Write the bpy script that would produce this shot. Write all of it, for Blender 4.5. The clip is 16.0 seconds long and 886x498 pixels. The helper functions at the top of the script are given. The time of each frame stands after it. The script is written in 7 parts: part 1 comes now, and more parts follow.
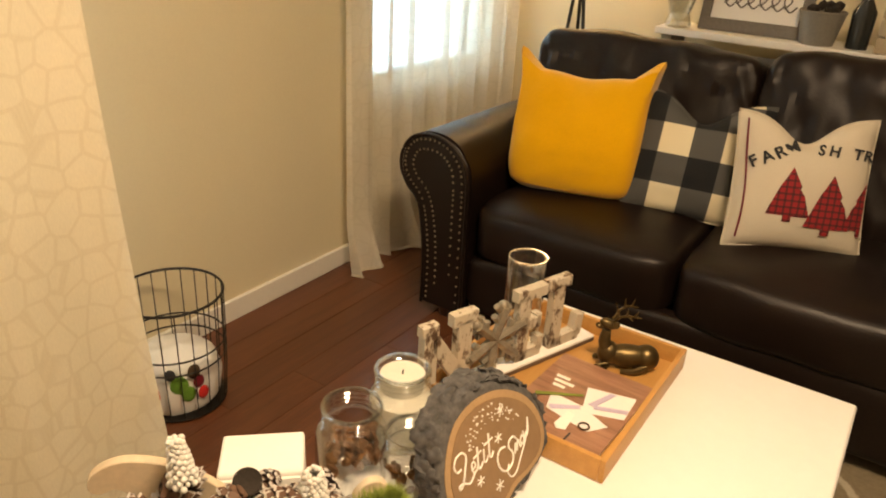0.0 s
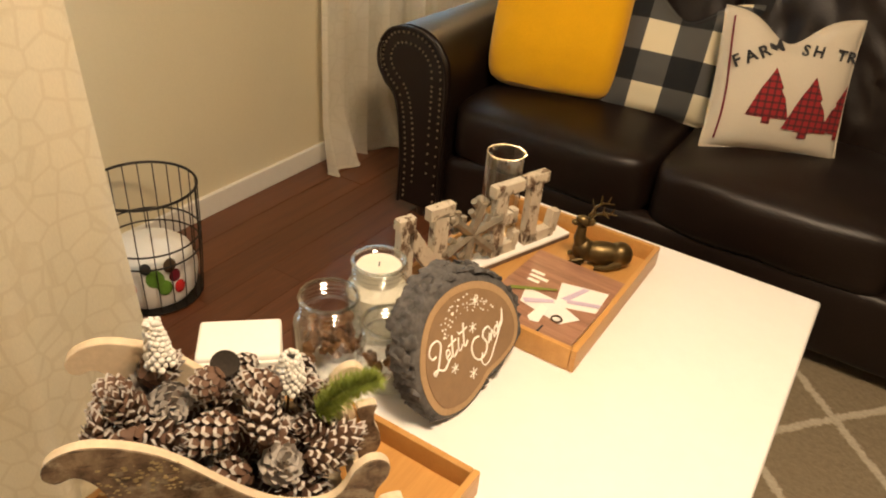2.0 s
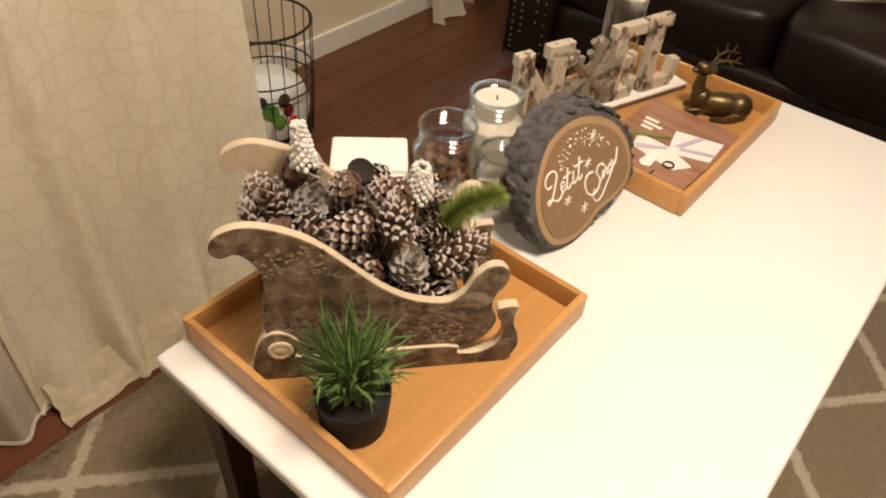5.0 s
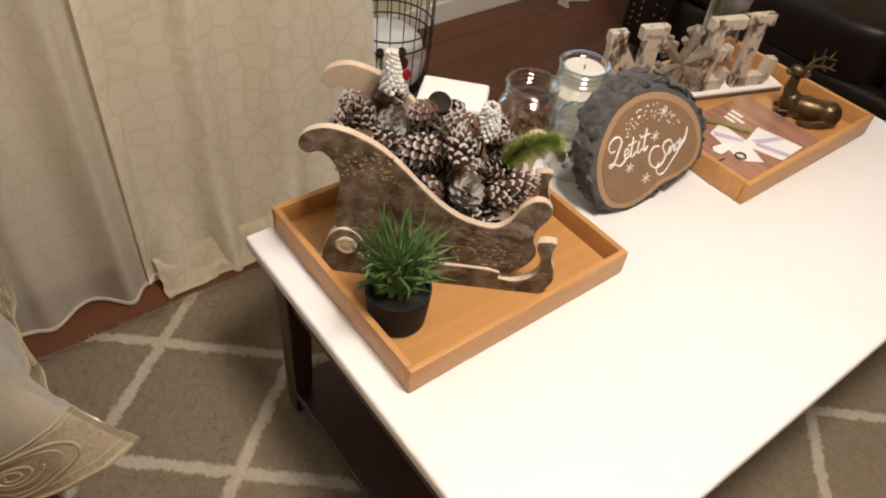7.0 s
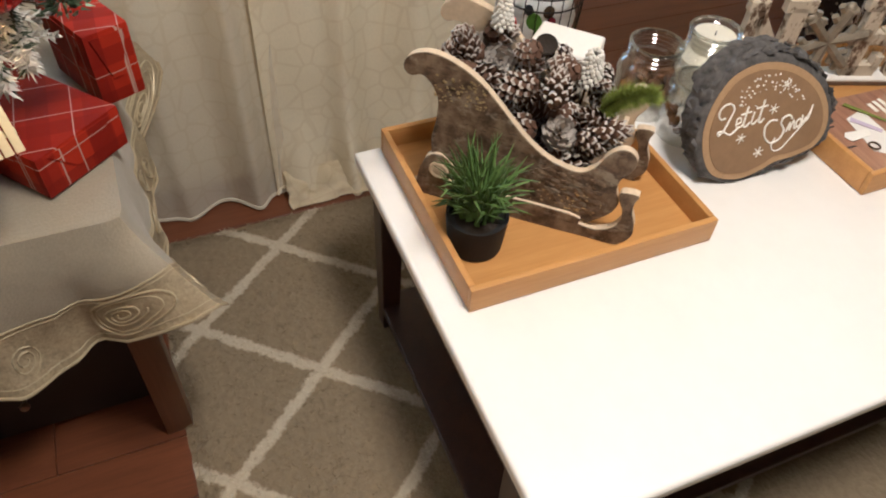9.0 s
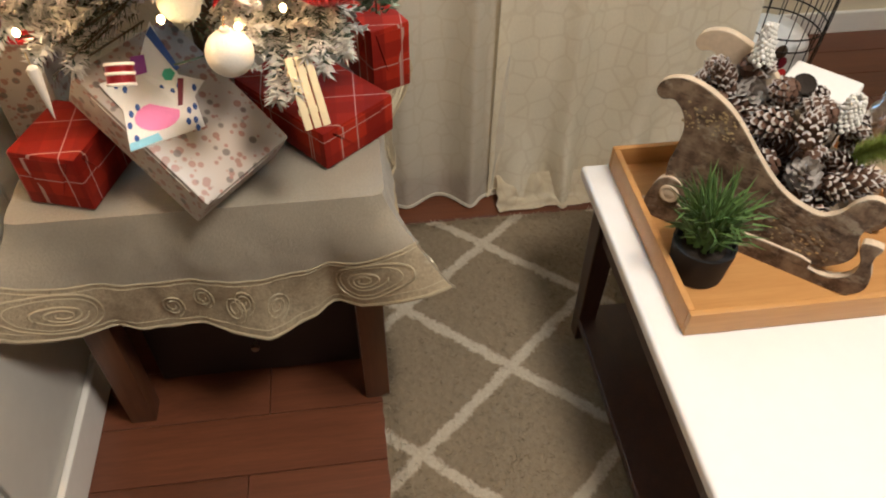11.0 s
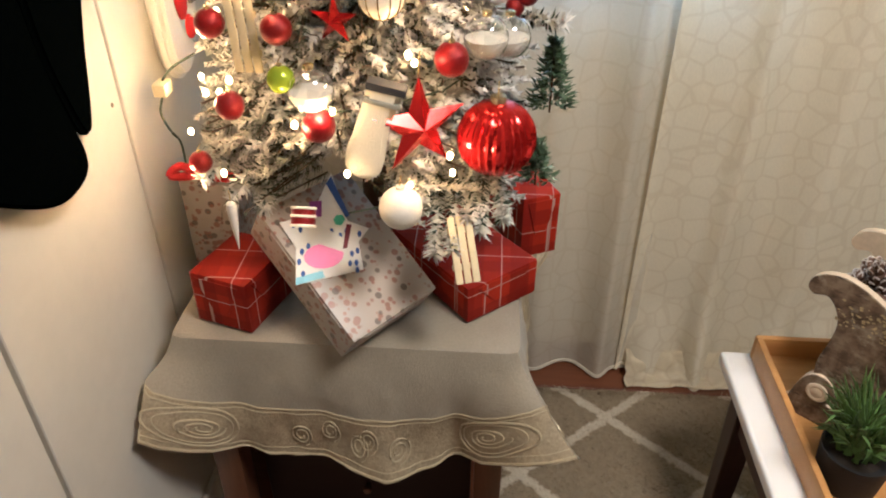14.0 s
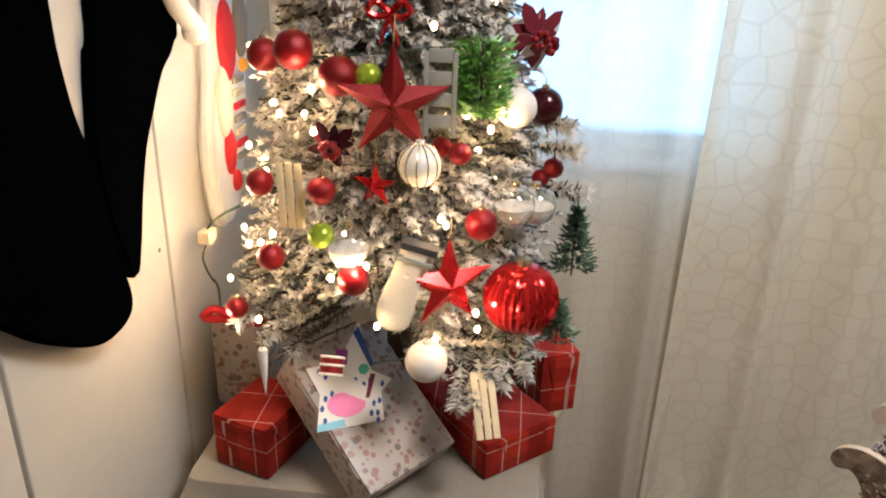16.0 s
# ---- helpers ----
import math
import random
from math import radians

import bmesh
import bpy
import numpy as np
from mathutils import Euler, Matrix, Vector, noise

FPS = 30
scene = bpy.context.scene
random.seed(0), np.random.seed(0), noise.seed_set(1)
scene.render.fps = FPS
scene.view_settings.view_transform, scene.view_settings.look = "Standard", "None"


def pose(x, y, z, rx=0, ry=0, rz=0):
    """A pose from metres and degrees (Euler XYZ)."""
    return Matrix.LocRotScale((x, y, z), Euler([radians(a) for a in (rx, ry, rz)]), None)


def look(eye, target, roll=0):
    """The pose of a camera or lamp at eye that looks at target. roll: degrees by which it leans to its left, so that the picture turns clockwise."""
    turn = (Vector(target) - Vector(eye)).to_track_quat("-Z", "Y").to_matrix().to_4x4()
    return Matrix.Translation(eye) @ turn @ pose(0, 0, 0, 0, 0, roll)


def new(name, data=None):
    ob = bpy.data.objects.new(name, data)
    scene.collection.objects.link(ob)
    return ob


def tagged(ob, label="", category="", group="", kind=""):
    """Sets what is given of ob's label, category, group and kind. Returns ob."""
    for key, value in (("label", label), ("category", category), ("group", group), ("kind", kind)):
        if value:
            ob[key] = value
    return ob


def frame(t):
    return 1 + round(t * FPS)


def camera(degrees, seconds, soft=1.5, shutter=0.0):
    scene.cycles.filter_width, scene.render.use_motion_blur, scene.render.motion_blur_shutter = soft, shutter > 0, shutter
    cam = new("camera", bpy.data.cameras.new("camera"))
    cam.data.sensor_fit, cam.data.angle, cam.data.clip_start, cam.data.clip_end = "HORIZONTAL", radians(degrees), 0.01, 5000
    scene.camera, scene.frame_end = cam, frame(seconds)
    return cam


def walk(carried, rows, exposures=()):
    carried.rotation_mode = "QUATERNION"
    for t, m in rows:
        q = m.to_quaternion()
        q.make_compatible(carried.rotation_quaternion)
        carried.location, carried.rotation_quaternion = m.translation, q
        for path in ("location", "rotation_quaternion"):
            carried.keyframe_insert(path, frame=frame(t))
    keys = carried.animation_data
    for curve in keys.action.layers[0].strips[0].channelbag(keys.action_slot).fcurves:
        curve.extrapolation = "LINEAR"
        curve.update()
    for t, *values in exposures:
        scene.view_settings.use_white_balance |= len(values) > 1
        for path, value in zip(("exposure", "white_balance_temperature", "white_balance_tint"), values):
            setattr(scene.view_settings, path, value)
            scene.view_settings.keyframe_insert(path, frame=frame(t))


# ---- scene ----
cam = camera(62.4, 16.0, 2.0)
PATH = [
    (0, (0.685, -0.172, 1.283), (-0.298, 1.352, 0.439), 3.3),
    (0.5, (0.684, -0.17, 1.274), (-0.243, 1.352, 0.365), 3.9),
    (1, (0.689, -0.17, 1.273), (-0.203, 1.334, 0.302), 4.2),
    (1.5, (0.692, -0.169, 1.268), (-0.177, 1.315, 0.247), 4.6),
    (2, (0.689, -0.175, 1.26), (-0.162, 1.289, 0.195), 5.3),
    (2.5, (0.693, -0.185, 1.259), (-0.149, 1.244, 0.142), 5.5),
    (3, (0.688, -0.194, 1.247), (-0.151, 1.195, 0.077), 6.3),
    (3.5, (0.68, -0.199, 1.232), (-0.172, 1.118, -0.009), 6.0),
    (4, (0.681, -0.201, 1.224), (-0.184, 1.039, -0.086), 4.9),
    (4.2, (0.68, -0.203, 1.221), (-0.187, 1.011, -0.112), 4.9),
    (6.3, (0.741, -0.372, 1.242), (-0.201, 0.749, -0.121), 5.1),
    (6.5, (0.757, -0.364, 1.246), (-0.199, 0.735, -0.124), 6.1),
    (7, (0.849, -0.323, 1.254), (-0.214, 0.633, -0.144), 7.0),
    (7.5, (0.916, -0.285, 1.253), (-0.192, 0.551, -0.187), 4.7),
    (8, (0.954, -0.267, 1.252), (-0.181, 0.495, -0.208), 3.7),
    (8.5, (0.97, -0.262, 1.255), (-0.202, 0.422, -0.214), 4.9),
    (9, (0.979, -0.278, 1.253), (-0.242, 0.307, -0.219), 4.3),
    (9.5, (0.989, -0.295, 1.254), (-0.285, 0.146, -0.223), 3.5),
    (10, (0.989, -0.314, 1.258), (-0.318, -0.018, -0.226), 1.1),
    (10.2, (0.992, -0.354, 1.266), (-0.319, -0.074, -0.219), 0.9),
    (12.3, (1.009, -0.425, 1.283), (-0.471, -0.434, -0.062), 0.7),
    (12.5, (1.011, -0.43, 1.281), (-0.492, -0.454, -0.038), 0.9),
    (13, (1.018, -0.43, 1.291), (-0.529, -0.5, 0.026), 0.4),
    (13.5, (1.018, -0.434, 1.299), (-0.572, -0.535, 0.09), 0.0),
    (14, (1.022, -0.435, 1.3), (-0.623, -0.547, 0.168), 0.2),
    (14.5, (1.031, -0.436, 1.31), (-0.668, -0.558, 0.262), 0.9),
    (15, (1.039, -0.438, 1.32), (-0.712, -0.584, 0.364), 1.5),
    (15.5, (1.041, -0.442, 1.325), (-0.752, -0.607, 0.455), 1.7),
    (16, (1.05, -0.448, 1.33), (-0.781, -0.622, 0.543), 2.1),
]
EXPOSURES = [(0, 1.12, 7650, 15), (2, 1.15, 7050, 15), (4, 1.05, 6300, 14), (7, 0.93, 5350, 15), (8, 0.86, 5150, 14), (10, 0.86, 5200, 13), (12.5, 0.92, 5300, 11), (14, 0.87, 5080, 13), (16, 0.66, 4900, 14)]
walk(cam, [(t, look(eye, target, roll)) for t, eye, target, roll in PATH], EXPOSURES)

# ---------------------------------------------------------------- light
world = bpy.data.worlds.new("world")
scene.world = world
world.use_nodes = True
_wn = world.node_tree.nodes
_sky = _wn.new("ShaderNodeTexSky")
_sky.sky_type, _sky.sun_disc, _sky.sun_elevation, _sky.sun_rotation = "NISHITA", False, radians(25), radians(200)
world.node_tree.links.new(_sky.outputs[0], _wn["Background"].inputs[0])
_wn["Background"].inputs[1].default_value = 0.08


def lamp(name, kind, m, energy, colour, size=0.3):
    data = bpy.data.lights.new(name, kind)
    data.energy, data.color = energy, colour
    if kind == "AREA":
        data.shape, data.size = "DISK", size
    else:
        data.shadow_soft_size = size
    ob = new(name, data)
    ob.matrix_world = m
    return ob


WARM = (1.0, 0.80, 0.56)
lamp("ceiling_light_glow", "AREA", look((0.85, 0.30, 2.33), (0.75, 0.3, 0)), 28, WARM, 0.5)
lamp("table_lamp_glow", "POINT", Matrix.Translation((-0.62, 2.75, 1.42)), 9, (1.0, 0.70, 0.38), 0.08)

# ---------------------------------------------------------------- materials


def tree_of(name):
    m = bpy.data.materials.new(name)
    m.use_nodes = True
    nt = m.node_tree
    return m, nt, nt.nodes["Principled BSDF"]


def node(nt, kind, **values):
    n = nt.nodes.new(kind)
    for key, value in values.items():
        n.inputs[key.replace("_", " ")].default_value = value
    return n


def coords(nt, scale=(1, 1, 1)):
    c = nt.nodes.new("ShaderNodeTexCoord")
    m = nt.nodes.new("ShaderNodeMapping")
    m.inputs["Scale"].default_value = scale
    nt.links.new(c.outputs["Object"], m.inputs[0])
    return m.outputs[0]


def ramp(nt, fac, stops):
    r = nt.nodes.new("ShaderNodeValToRGB")
    els = r.color_ramp.elements
    while len(els) < len(stops):
        els.new(0.5)
    for e, (pos, col) in zip(els, stops):
        e.position, e.color = pos, (*col, 1)
    nt.links.new(fac, r.inputs[0])
    return r.outputs[0]


def mixed(nt, fac, a, b, mode="MIX"):
    m = nt.nodes.new("ShaderNodeMix")
    m.data_type, m.blend_type = "RGBA", mode
    for sock, v in ((m.inputs[0], fac), (m.inputs[6], a), (m.inputs[7], b)):
        if isinstance(v, (int, float)):
            sock.default_value = v
        elif isinstance(v, tuple):
            sock.default_value = (*v, 1)
        else:
            nt.links.new(v, sock)
    return m.outputs[2]


def noise_of(nt, vec, scale, detail=4, rough=0.6):
    n = node(nt, "ShaderNodeTexNoise", Scale=scale, Detail=detail, Roughness=rough)
    nt.links.new(vec, n.inputs["Vector"])
    return n.outputs["Fac"]


def bump(nt, bsdf, height, strength=0.2, dist=0.002):
    b = node(nt, "ShaderNodeBump", Strength=strength, Distance=dist)
    nt.links.new(height, b.inputs["Height"])
    nt.links.new(b.outputs[0], bsdf.inputs["Normal"])


def shade(c, k):
    return tuple(min(1, v * k) for v in c)


def mat(name, col, rough=0.6, metal=0.0, var=0.18, fine=120, coarse=6, relief=0.15, stretch=(1, 1, 1), spec=0.5, per_object=0.0, per_island=0.0, sheen=0.0):
    """A surface with coarse and fine variation and a fine relief."""
    m, nt, b = tree_of(name)
    v = coords(nt, stretch)
    f, c = noise_of(nt, v, fine), noise_of(nt, v, coarse)
    col1 = ramp(nt, c, [(0.25, shade(col, 1 - var)), (0.75, shade(col, 1 + var * 0.6))])
    out = mixed(nt, 0.5, col1, ramp(nt, f, [(0.3, shade(col, 1 - var)), (0.7, shade(col, 1 + var * 0.5))]))
    for amount, kind, sock in ((per_object, "ShaderNodeObjectInfo", "Random"), (per_island, "ShaderNodeNewGeometry", "Random Per Island")):
        if amount:
            r = nt.nodes.new(kind).outputs[sock]
            out = mixed(nt, 1.0, out, ramp(nt, r, [(0, (1 - amount,) * 3), (1, (1 + amount * 0.3,) * 3)]), "MULTIPLY")
    nt.links.new(out, b.inputs["Base Color"])
    b.inputs["Roughness"].default_value, b.inputs["Metallic"].default_value = rough, metal
    b.inputs["Specular IOR Level"].default_value = spec
    b.inputs["Sheen Weight"].default_value = sheen
    if relief:
        bump(nt, b, f, relief)
    return m


def glass_mat(name, col=(1, 1, 1), gloss=0.5, sheen=0.075):
    """Clear glass: see-through, with a mirror gloss that grows towards grazing."""
    m, nt, b = tree_of(name)
    tr = node(nt, "ShaderNodeBsdfTransparent")
    tr.inputs[0].default_value = (*col, 1)
    gl = node(nt, "ShaderNodeBsdfGlossy", Roughness=0.07)
    lw = node(nt, "ShaderNodeLayerWeight", Blend=0.5)
    cube = nt.nodes.new("ShaderNodeMath")
    cube.operation = "POWER"
    cube.inputs[1].default_value = 3.0
    ma = nt.nodes.new("ShaderNodeMath")
    ma.operation = "MULTIPLY_ADD"
    ma.inputs[1].default_value, ma.inputs[2].default_value = gloss, sheen
    nt.links.new(lw.outputs["Facing"], cube.inputs[0])
    nt.links.new(cube.outputs[0], ma.inputs[0])
    mx = nt.nodes.new("ShaderNodeMixShader")
    nt.links.new(ma.outputs[0], mx.inputs[0])
    nt.links.new(tr.outputs[0], mx.inputs[1])
    nt.links.new(gl.outputs[0], mx.inputs[2])
    nt.links.new(mx.outputs[0], nt.nodes["Material Output"].inputs[0])
    return m


def glow_mat(name, col, strength):
    m, nt, b = tree_of(name)
    b.inputs["Base Color"].default_value = (*col, 1)
    b.inputs["Emission Color"].default_value = (*col, 1)
    b.inputs["Emission Strength"].default_value = strength
    return m


def fabric_mat(name, col, sheer, line, scale=17.0, pattern=0.5):
    """Curtain cloth with an embroidered net of rings; sheer: how much is seen through the weave."""
    m, nt, b = tree_of(name)
    v = coords(nt)
    vo = nt.nodes.new("ShaderNodeTexVoronoi")
    vo.feature = "DISTANCE_TO_EDGE"
    vo.inputs["Scale"].default_value, vo.inputs["Randomness"].default_value = scale * 1.1, 0.62
    nt.links.new(v, vo.inputs["Vector"])
    edge = ramp(nt, vo.outputs["Distance"], [(0.0, (0.55, 0.55, 0.55)), (0.02, (0.9, 0.9, 0.9)), (0.045, (0.5, 0.5, 0.5)), (0.075, (0, 0, 0))])
    weave = noise_of(nt, coords(nt, (1, 1, 0.25)), 500, 2)
    big = noise_of(nt, v, 3.5)
    base = mixed(nt, 0.5, ramp(nt, big, [(0.3, shade(col, 0.9)), (0.7, shade(col, 1.06))]), ramp(nt, weave, [(0.3, shade(col, 0.9)), (0.7, shade(col, 1.05))]))
    mp = nt.nodes.new("ShaderNodeMath")
    mp.operation = "MULTIPLY"
    mp.inputs[1].default_value = pattern
    nt.links.new(edge, mp.inputs[0])
    colour = mixed(nt, mp.outputs[0], base, line)
    nt.links.new(colour, b.inputs["Base Color"])
    b.inputs["Roughness"].default_value, b.inputs["Specular IOR Level"].default_value = 0.9, 0.1
    bump(nt, b, weave, 0.3, 0.001)
    tl = node(nt, "ShaderNodeBsdfTranslucent")
    nt.links.new(colour, tl.inputs[0])
    m1, m2 = nt.nodes.new("ShaderNodeMixShader"), nt.nodes.new("ShaderNodeMixShader")
    m1.inputs[0].default_value = 0.3
    nt.links.new(b.outputs[0], m1.inputs[1])
    nt.links.new(tl.outputs[0], m1.inputs[2])
    tr = node(nt, "ShaderNodeBsdfTransparent")
    m2.inputs[0].default_value = sheer
    nt.links.new(m1.outputs[0], m2.inputs[1])
    nt.links.new(tr.outputs[0], m2.inputs[2])
    nt.links.new(m2.outputs[0], nt.nodes["Material Output"].inputs[0])
    return m


def wood_mat(name, light, dark, rough=0.4, along=1, scale=1.0, per_object=0.15):
    m, nt, b = tree_of(name)
    st = [14.0 * scale, 14.0 * scale, 14.0 * scale]
    st[along] = 0.9 * scale
    v = coords(nt, tuple(st))
    info = nt.nodes.new("ShaderNodeObjectInfo")
    add = nt.nodes.new("ShaderNodeVectorMath")
    add.operation = "ADD"
    sc = nt.nodes.new("ShaderNodeMath")
    sc.operation = "MULTIPLY"
    sc.inputs[1].default_value = 37.0
    nt.links.new(info.outputs["Random"], sc.inputs[0])
    nt.links.new(v, add.inputs[0])
    nt.links.new(sc.outputs[0], add.inputs[1])
    n1, n2 = noise_of(nt, add.outputs[0], 2.2, 6, 0.65), noise_of(nt, add.outputs[0], 14, 3)
    col = mixed(nt, 0.35, ramp(nt, n1, [(0.3, dark), (0.7, light)]), ramp(nt, n2, [(0.3, dark), (0.7, light)]))
    col = mixed(nt, 1.0, col, ramp(nt, info.outputs["Random"], [(0, (1 - per_object,) * 3), (1, (1.05,) * 3)]), "MULTIPLY")
    nt.links.new(col, b.inputs["Base Color"])
    b.inputs["Roughness"].default_value = rough
    bump(nt, b, n2, 0.12, 0.001)
    return m


M_WALL = mat("cream_wall_paint", (0.74, 0.66, 0.47), 0.75, var=0.05, fine=160, coarse=2, relief=0.12, spec=0.2)
# dark tone for the unseen east wall, chosen to lower the room's fill light
M_UNSEENWALL = mat("dark_unseen_wall_paint", (0.20, 0.17, 0.13), 0.8, var=0.06, relief=0.1)
M_WHITE = mat("white_trim_paint", (0.80, 0.77, 0.70), 0.45, var=0.05, fine=60, coarse=3, relief=0.05)
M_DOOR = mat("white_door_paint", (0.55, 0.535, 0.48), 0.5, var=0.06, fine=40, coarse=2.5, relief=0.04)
M_CEIL = mat("ceiling_paint", (0.62, 0.60, 0.54), 0.9, var=0.04, fine=90, relief=0.2)
M_GROOVE = mat("dark_groove", (0.20, 0.17, 0.13), 0.8)
M_PLANK = wood_mat("reddish_laminate", (0.17, 0.060, 0.026), (0.085, 0.028, 0.013), 0.33, 1, 1.0, 0.22)
M_SUBFLOOR = mat("floor_underlay", (0.06, 0.03, 0.02), 0.9)
M_TOP = mat("white_tabletop_laminate", (0.82, 0.80, 0.76), 0.30, var=0.035, fine=30, coarse=5, relief=0.03)
M_DARKWOOD = wood_mat("dark_stained_wood", (0.055, 0.022, 0.014), (0.022, 0.010, 0.008), 0.4, 2, 1.0, 0.1)
M_SIDEWOOD = wood_mat("brown_side_table_wood", (0.165, 0.068, 0.028), (0.075, 0.030, 0.013), 0.4, 2, 1.0, 0.1)
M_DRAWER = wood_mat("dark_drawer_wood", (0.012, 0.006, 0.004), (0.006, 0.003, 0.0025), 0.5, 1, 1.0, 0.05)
M_BAMBOO = wood_mat("bamboo_board", (0.56, 0.30, 0.095), (0.43, 0.205, 0.055), 0.38, 1, 1.6, 0.1)
M_LEATHER = mat("dark_brown_leather", (0.0115, 0.0062, 0.0046), 0.38, var=0.45, fine=170, coarse=5, relief=0.4, spec=0.3)
M_STUD = mat("brass_stud", (0.36, 0.30, 0.22), 0.3, 0.9, relief=0)
M_YELLOW = mat("mustard_yellow_plush", (0.78, 0.40, 0.012), 0.95, var=0.12, fine=260, coarse=7, relief=0.5, spec=0.1, sheen=0.3)
M_SHEER = fabric_mat("sheer_white_voile", (0.88, 0.83, 0.72), 0.36, (0.62, 0.57, 0.46), 15, 0.25)
M_CURTL = fabric_mat("sheer_cream_curtain", (0.84, 0.79, 0.67), 0.34, (0.56, 0.46, 0.29), 18, 0.23)
M_CURTR = fabric_mat("lined_cream_curtain", (0.87, 0.80, 0.63), 0.02, (0.54, 0.43, 0.26), 18, 0.25)
M_GLASS = glass_mat("window_glass")
M_JAR = glass_mat("jar_glass", (0.92, 0.93, 0.915), 1.5, 0.17)
M_DAY = glow_mat("daylight_backdrop", (0.50, 0.76, 1.0), 1.9)
M_WIRE = mat("dark_bronze_wire", (0.03, 0.026, 0.022), 0.45, 0.7, relief=0)
M_BARK = mat("grey_bark", (0.105, 0.098, 0.094), 0.95, var=0.75, fine=80, coarse=30, relief=0.9)
M_SLICE = mat("brown_wood_slice", (0.27, 0.165, 0.085), 0.7, var=0.2, fine=60, coarse=9, relief=0.2)
M_SLICERIM = mat("pale_slice_rim", (0.42, 0.27, 0.14), 0.7, var=0.2, relief=0.2)
M_INK = mat("white_chalk_ink", (0.86, 0.83, 0.76), 0.8, var=0.1, relief=0.1)


def birch_bark():
    """Brown bark with dark pits, pale lichen patches and short level scars."""
    m, nt, b = tree_of("weathered_birch_bark")
    v = coords(nt)
    col = ramp(nt, noise_of(nt, v, 34, 5, 0.65), [(0.36, (0.050, 0.030, 0.018)), (0.50, (0.150, 0.100, 0.062)), (0.62, (0.235, 0.175, 0.115))])
    pale = ramp(nt, noise_of(nt, coords(nt, (1, 1, 1.5)), 19, 5, 0.7), [(0.54, (0,) * 3), (0.62, (0.75,) * 3)])
    col = mixed(nt, pale, col, (0.33, 0.285, 0.215))
    scar = ramp(nt, noise_of(nt, coords(nt, (0.5, 0.5, 3.0)), 75, 3, 0.6), [(0.60, (0,) * 3), (0.66, (0.85,) * 3)])
    col = mixed(nt, scar, col, (0.035, 0.020, 0.012))
    nt.links.new(col, b.inputs["Base Color"])
    b.inputs["Roughness"].default_value = 0.7
    bump(nt, b, noise_of(nt, v, 60, 5, 0.7), 0.8, 0.003)
    return m


M_SLEIGHBARK = birch_bark()
M_BARKPALE = mat("pale_flaking_bark", (0.20, 0.155, 0.105), 0.85, var=0.5, fine=90, relief=0.6)
M_SLEIGHEDGE = mat("pale_cut_birch_edge", (0.62, 0.50, 0.35), 0.7, var=0.25, fine=80, relief=0.2)
M_GLITTER = mat("gold_glitter", (0.62, 0.50, 0.28), 0.3, 0.7, var=0.5, fine=400, relief=0.8)
M_POT = mat("matt_black_pot", (0.005, 0.005, 0.006), 0.7, var=0.2, fine=200, relief=0.3)
M_SOIL = mat("dark_soil", (0.03, 0.022, 0.016), 1.0, var=0.4, relief=0.8)
M_GRASS = mat("green_plastic_grass", (0.115, 0.20, 0.05), 0.5, var=0.25, relief=0, per_island=0.6)
M_FEATHER = mat("moss_green_sprig", (0.25, 0.31, 0.05), 0.8, var=0.25, relief=0, per_island=0.4)
M_PAPERWHITE = mat("white_card", (0.80, 0.77, 0.72), 0.8, var=0.04, relief=0.05)


def distressed():
    """White paint worn through to brown wood in streaks and patches."""
    m, nt, b = tree_of("distressed_white_paint")
    v = coords(nt, (1, 1, 0.5))
    col = mixed(nt, noise_of(nt, v, 60), (0.60, 0.52, 0.40), (0.46, 0.39, 0.29))
    col = mixed(nt, ramp(nt, noise_of(nt, v, 42, 6, 0.7), [(0.53, (0,) * 3), (0.60, (1,) * 3)]), col, (0.12, 0.07, 0.04))
    nt.links.new(col, b.inputs["Base Color"])
    b.inputs["Roughness"].default_value = 0.75
    bump(nt, b, noise_of(nt, v, 90), 0.3)
    return m


M_DISTRESSED = distressed()
M_DISTBROWN = mat("distressed_brown_side", (0.16, 0.10, 0.06), 0.8, var=0.5, fine=50, coarse=14, relief=0.3)
M_SILVER = mat("tarnished_silver_paint", (0.30, 0.255, 0.19), 0.45, 0.35, var=0.5, fine=60, coarse=25, relief=0.4)
M_ANTIQUE = mat("antique_gold_metal", (0.13, 0.09, 0.038), 0.36, 0.85, var=0.4, fine=50, coarse=12, relief=0.25)
M_WAX = mat("cream_wax", (0.74, 0.70, 0.58), 0.5, var=0.06, relief=0.1)
M_POTP = mat("dried_botanicals", (0.22, 0.11, 0.05), 0.8, var=0.5, fine=60, coarse=20, relief=0.5, per_island=0.6)
M_CLOTH = mat("champagne_tablecloth", (0.31, 0.275, 0.21), 0.45, var=0.22, fine=300, coarse=9, relief=0.5, sheen=0.2)
M_BROCADE = mat("gold_brocade_border", (0.40, 0.335, 0.225), 0.42, 0.25, var=0.45, fine=190, coarse=55, relief=0.8)
M_SCROLL = mat("pale_gold_scroll_thread", (0.50, 0.43, 0.29), 0.4, 0.3, var=0.2, relief=0.3)
M_NEEDLE = mat("dark_green_needles", (0.055, 0.075, 0.045), 0.8, var=0.2, relief=0, per_island=0.5)
M_FLOCK = mat("white_flocked_tips", (0.62, 0.60, 0.55), 0.95, var=0.08, relief=0, per_island=0.25)
M_TRUNK = mat("brown_trunk", (0.09, 0.055, 0.03), 0.9, var=0.4, relief=0.5)
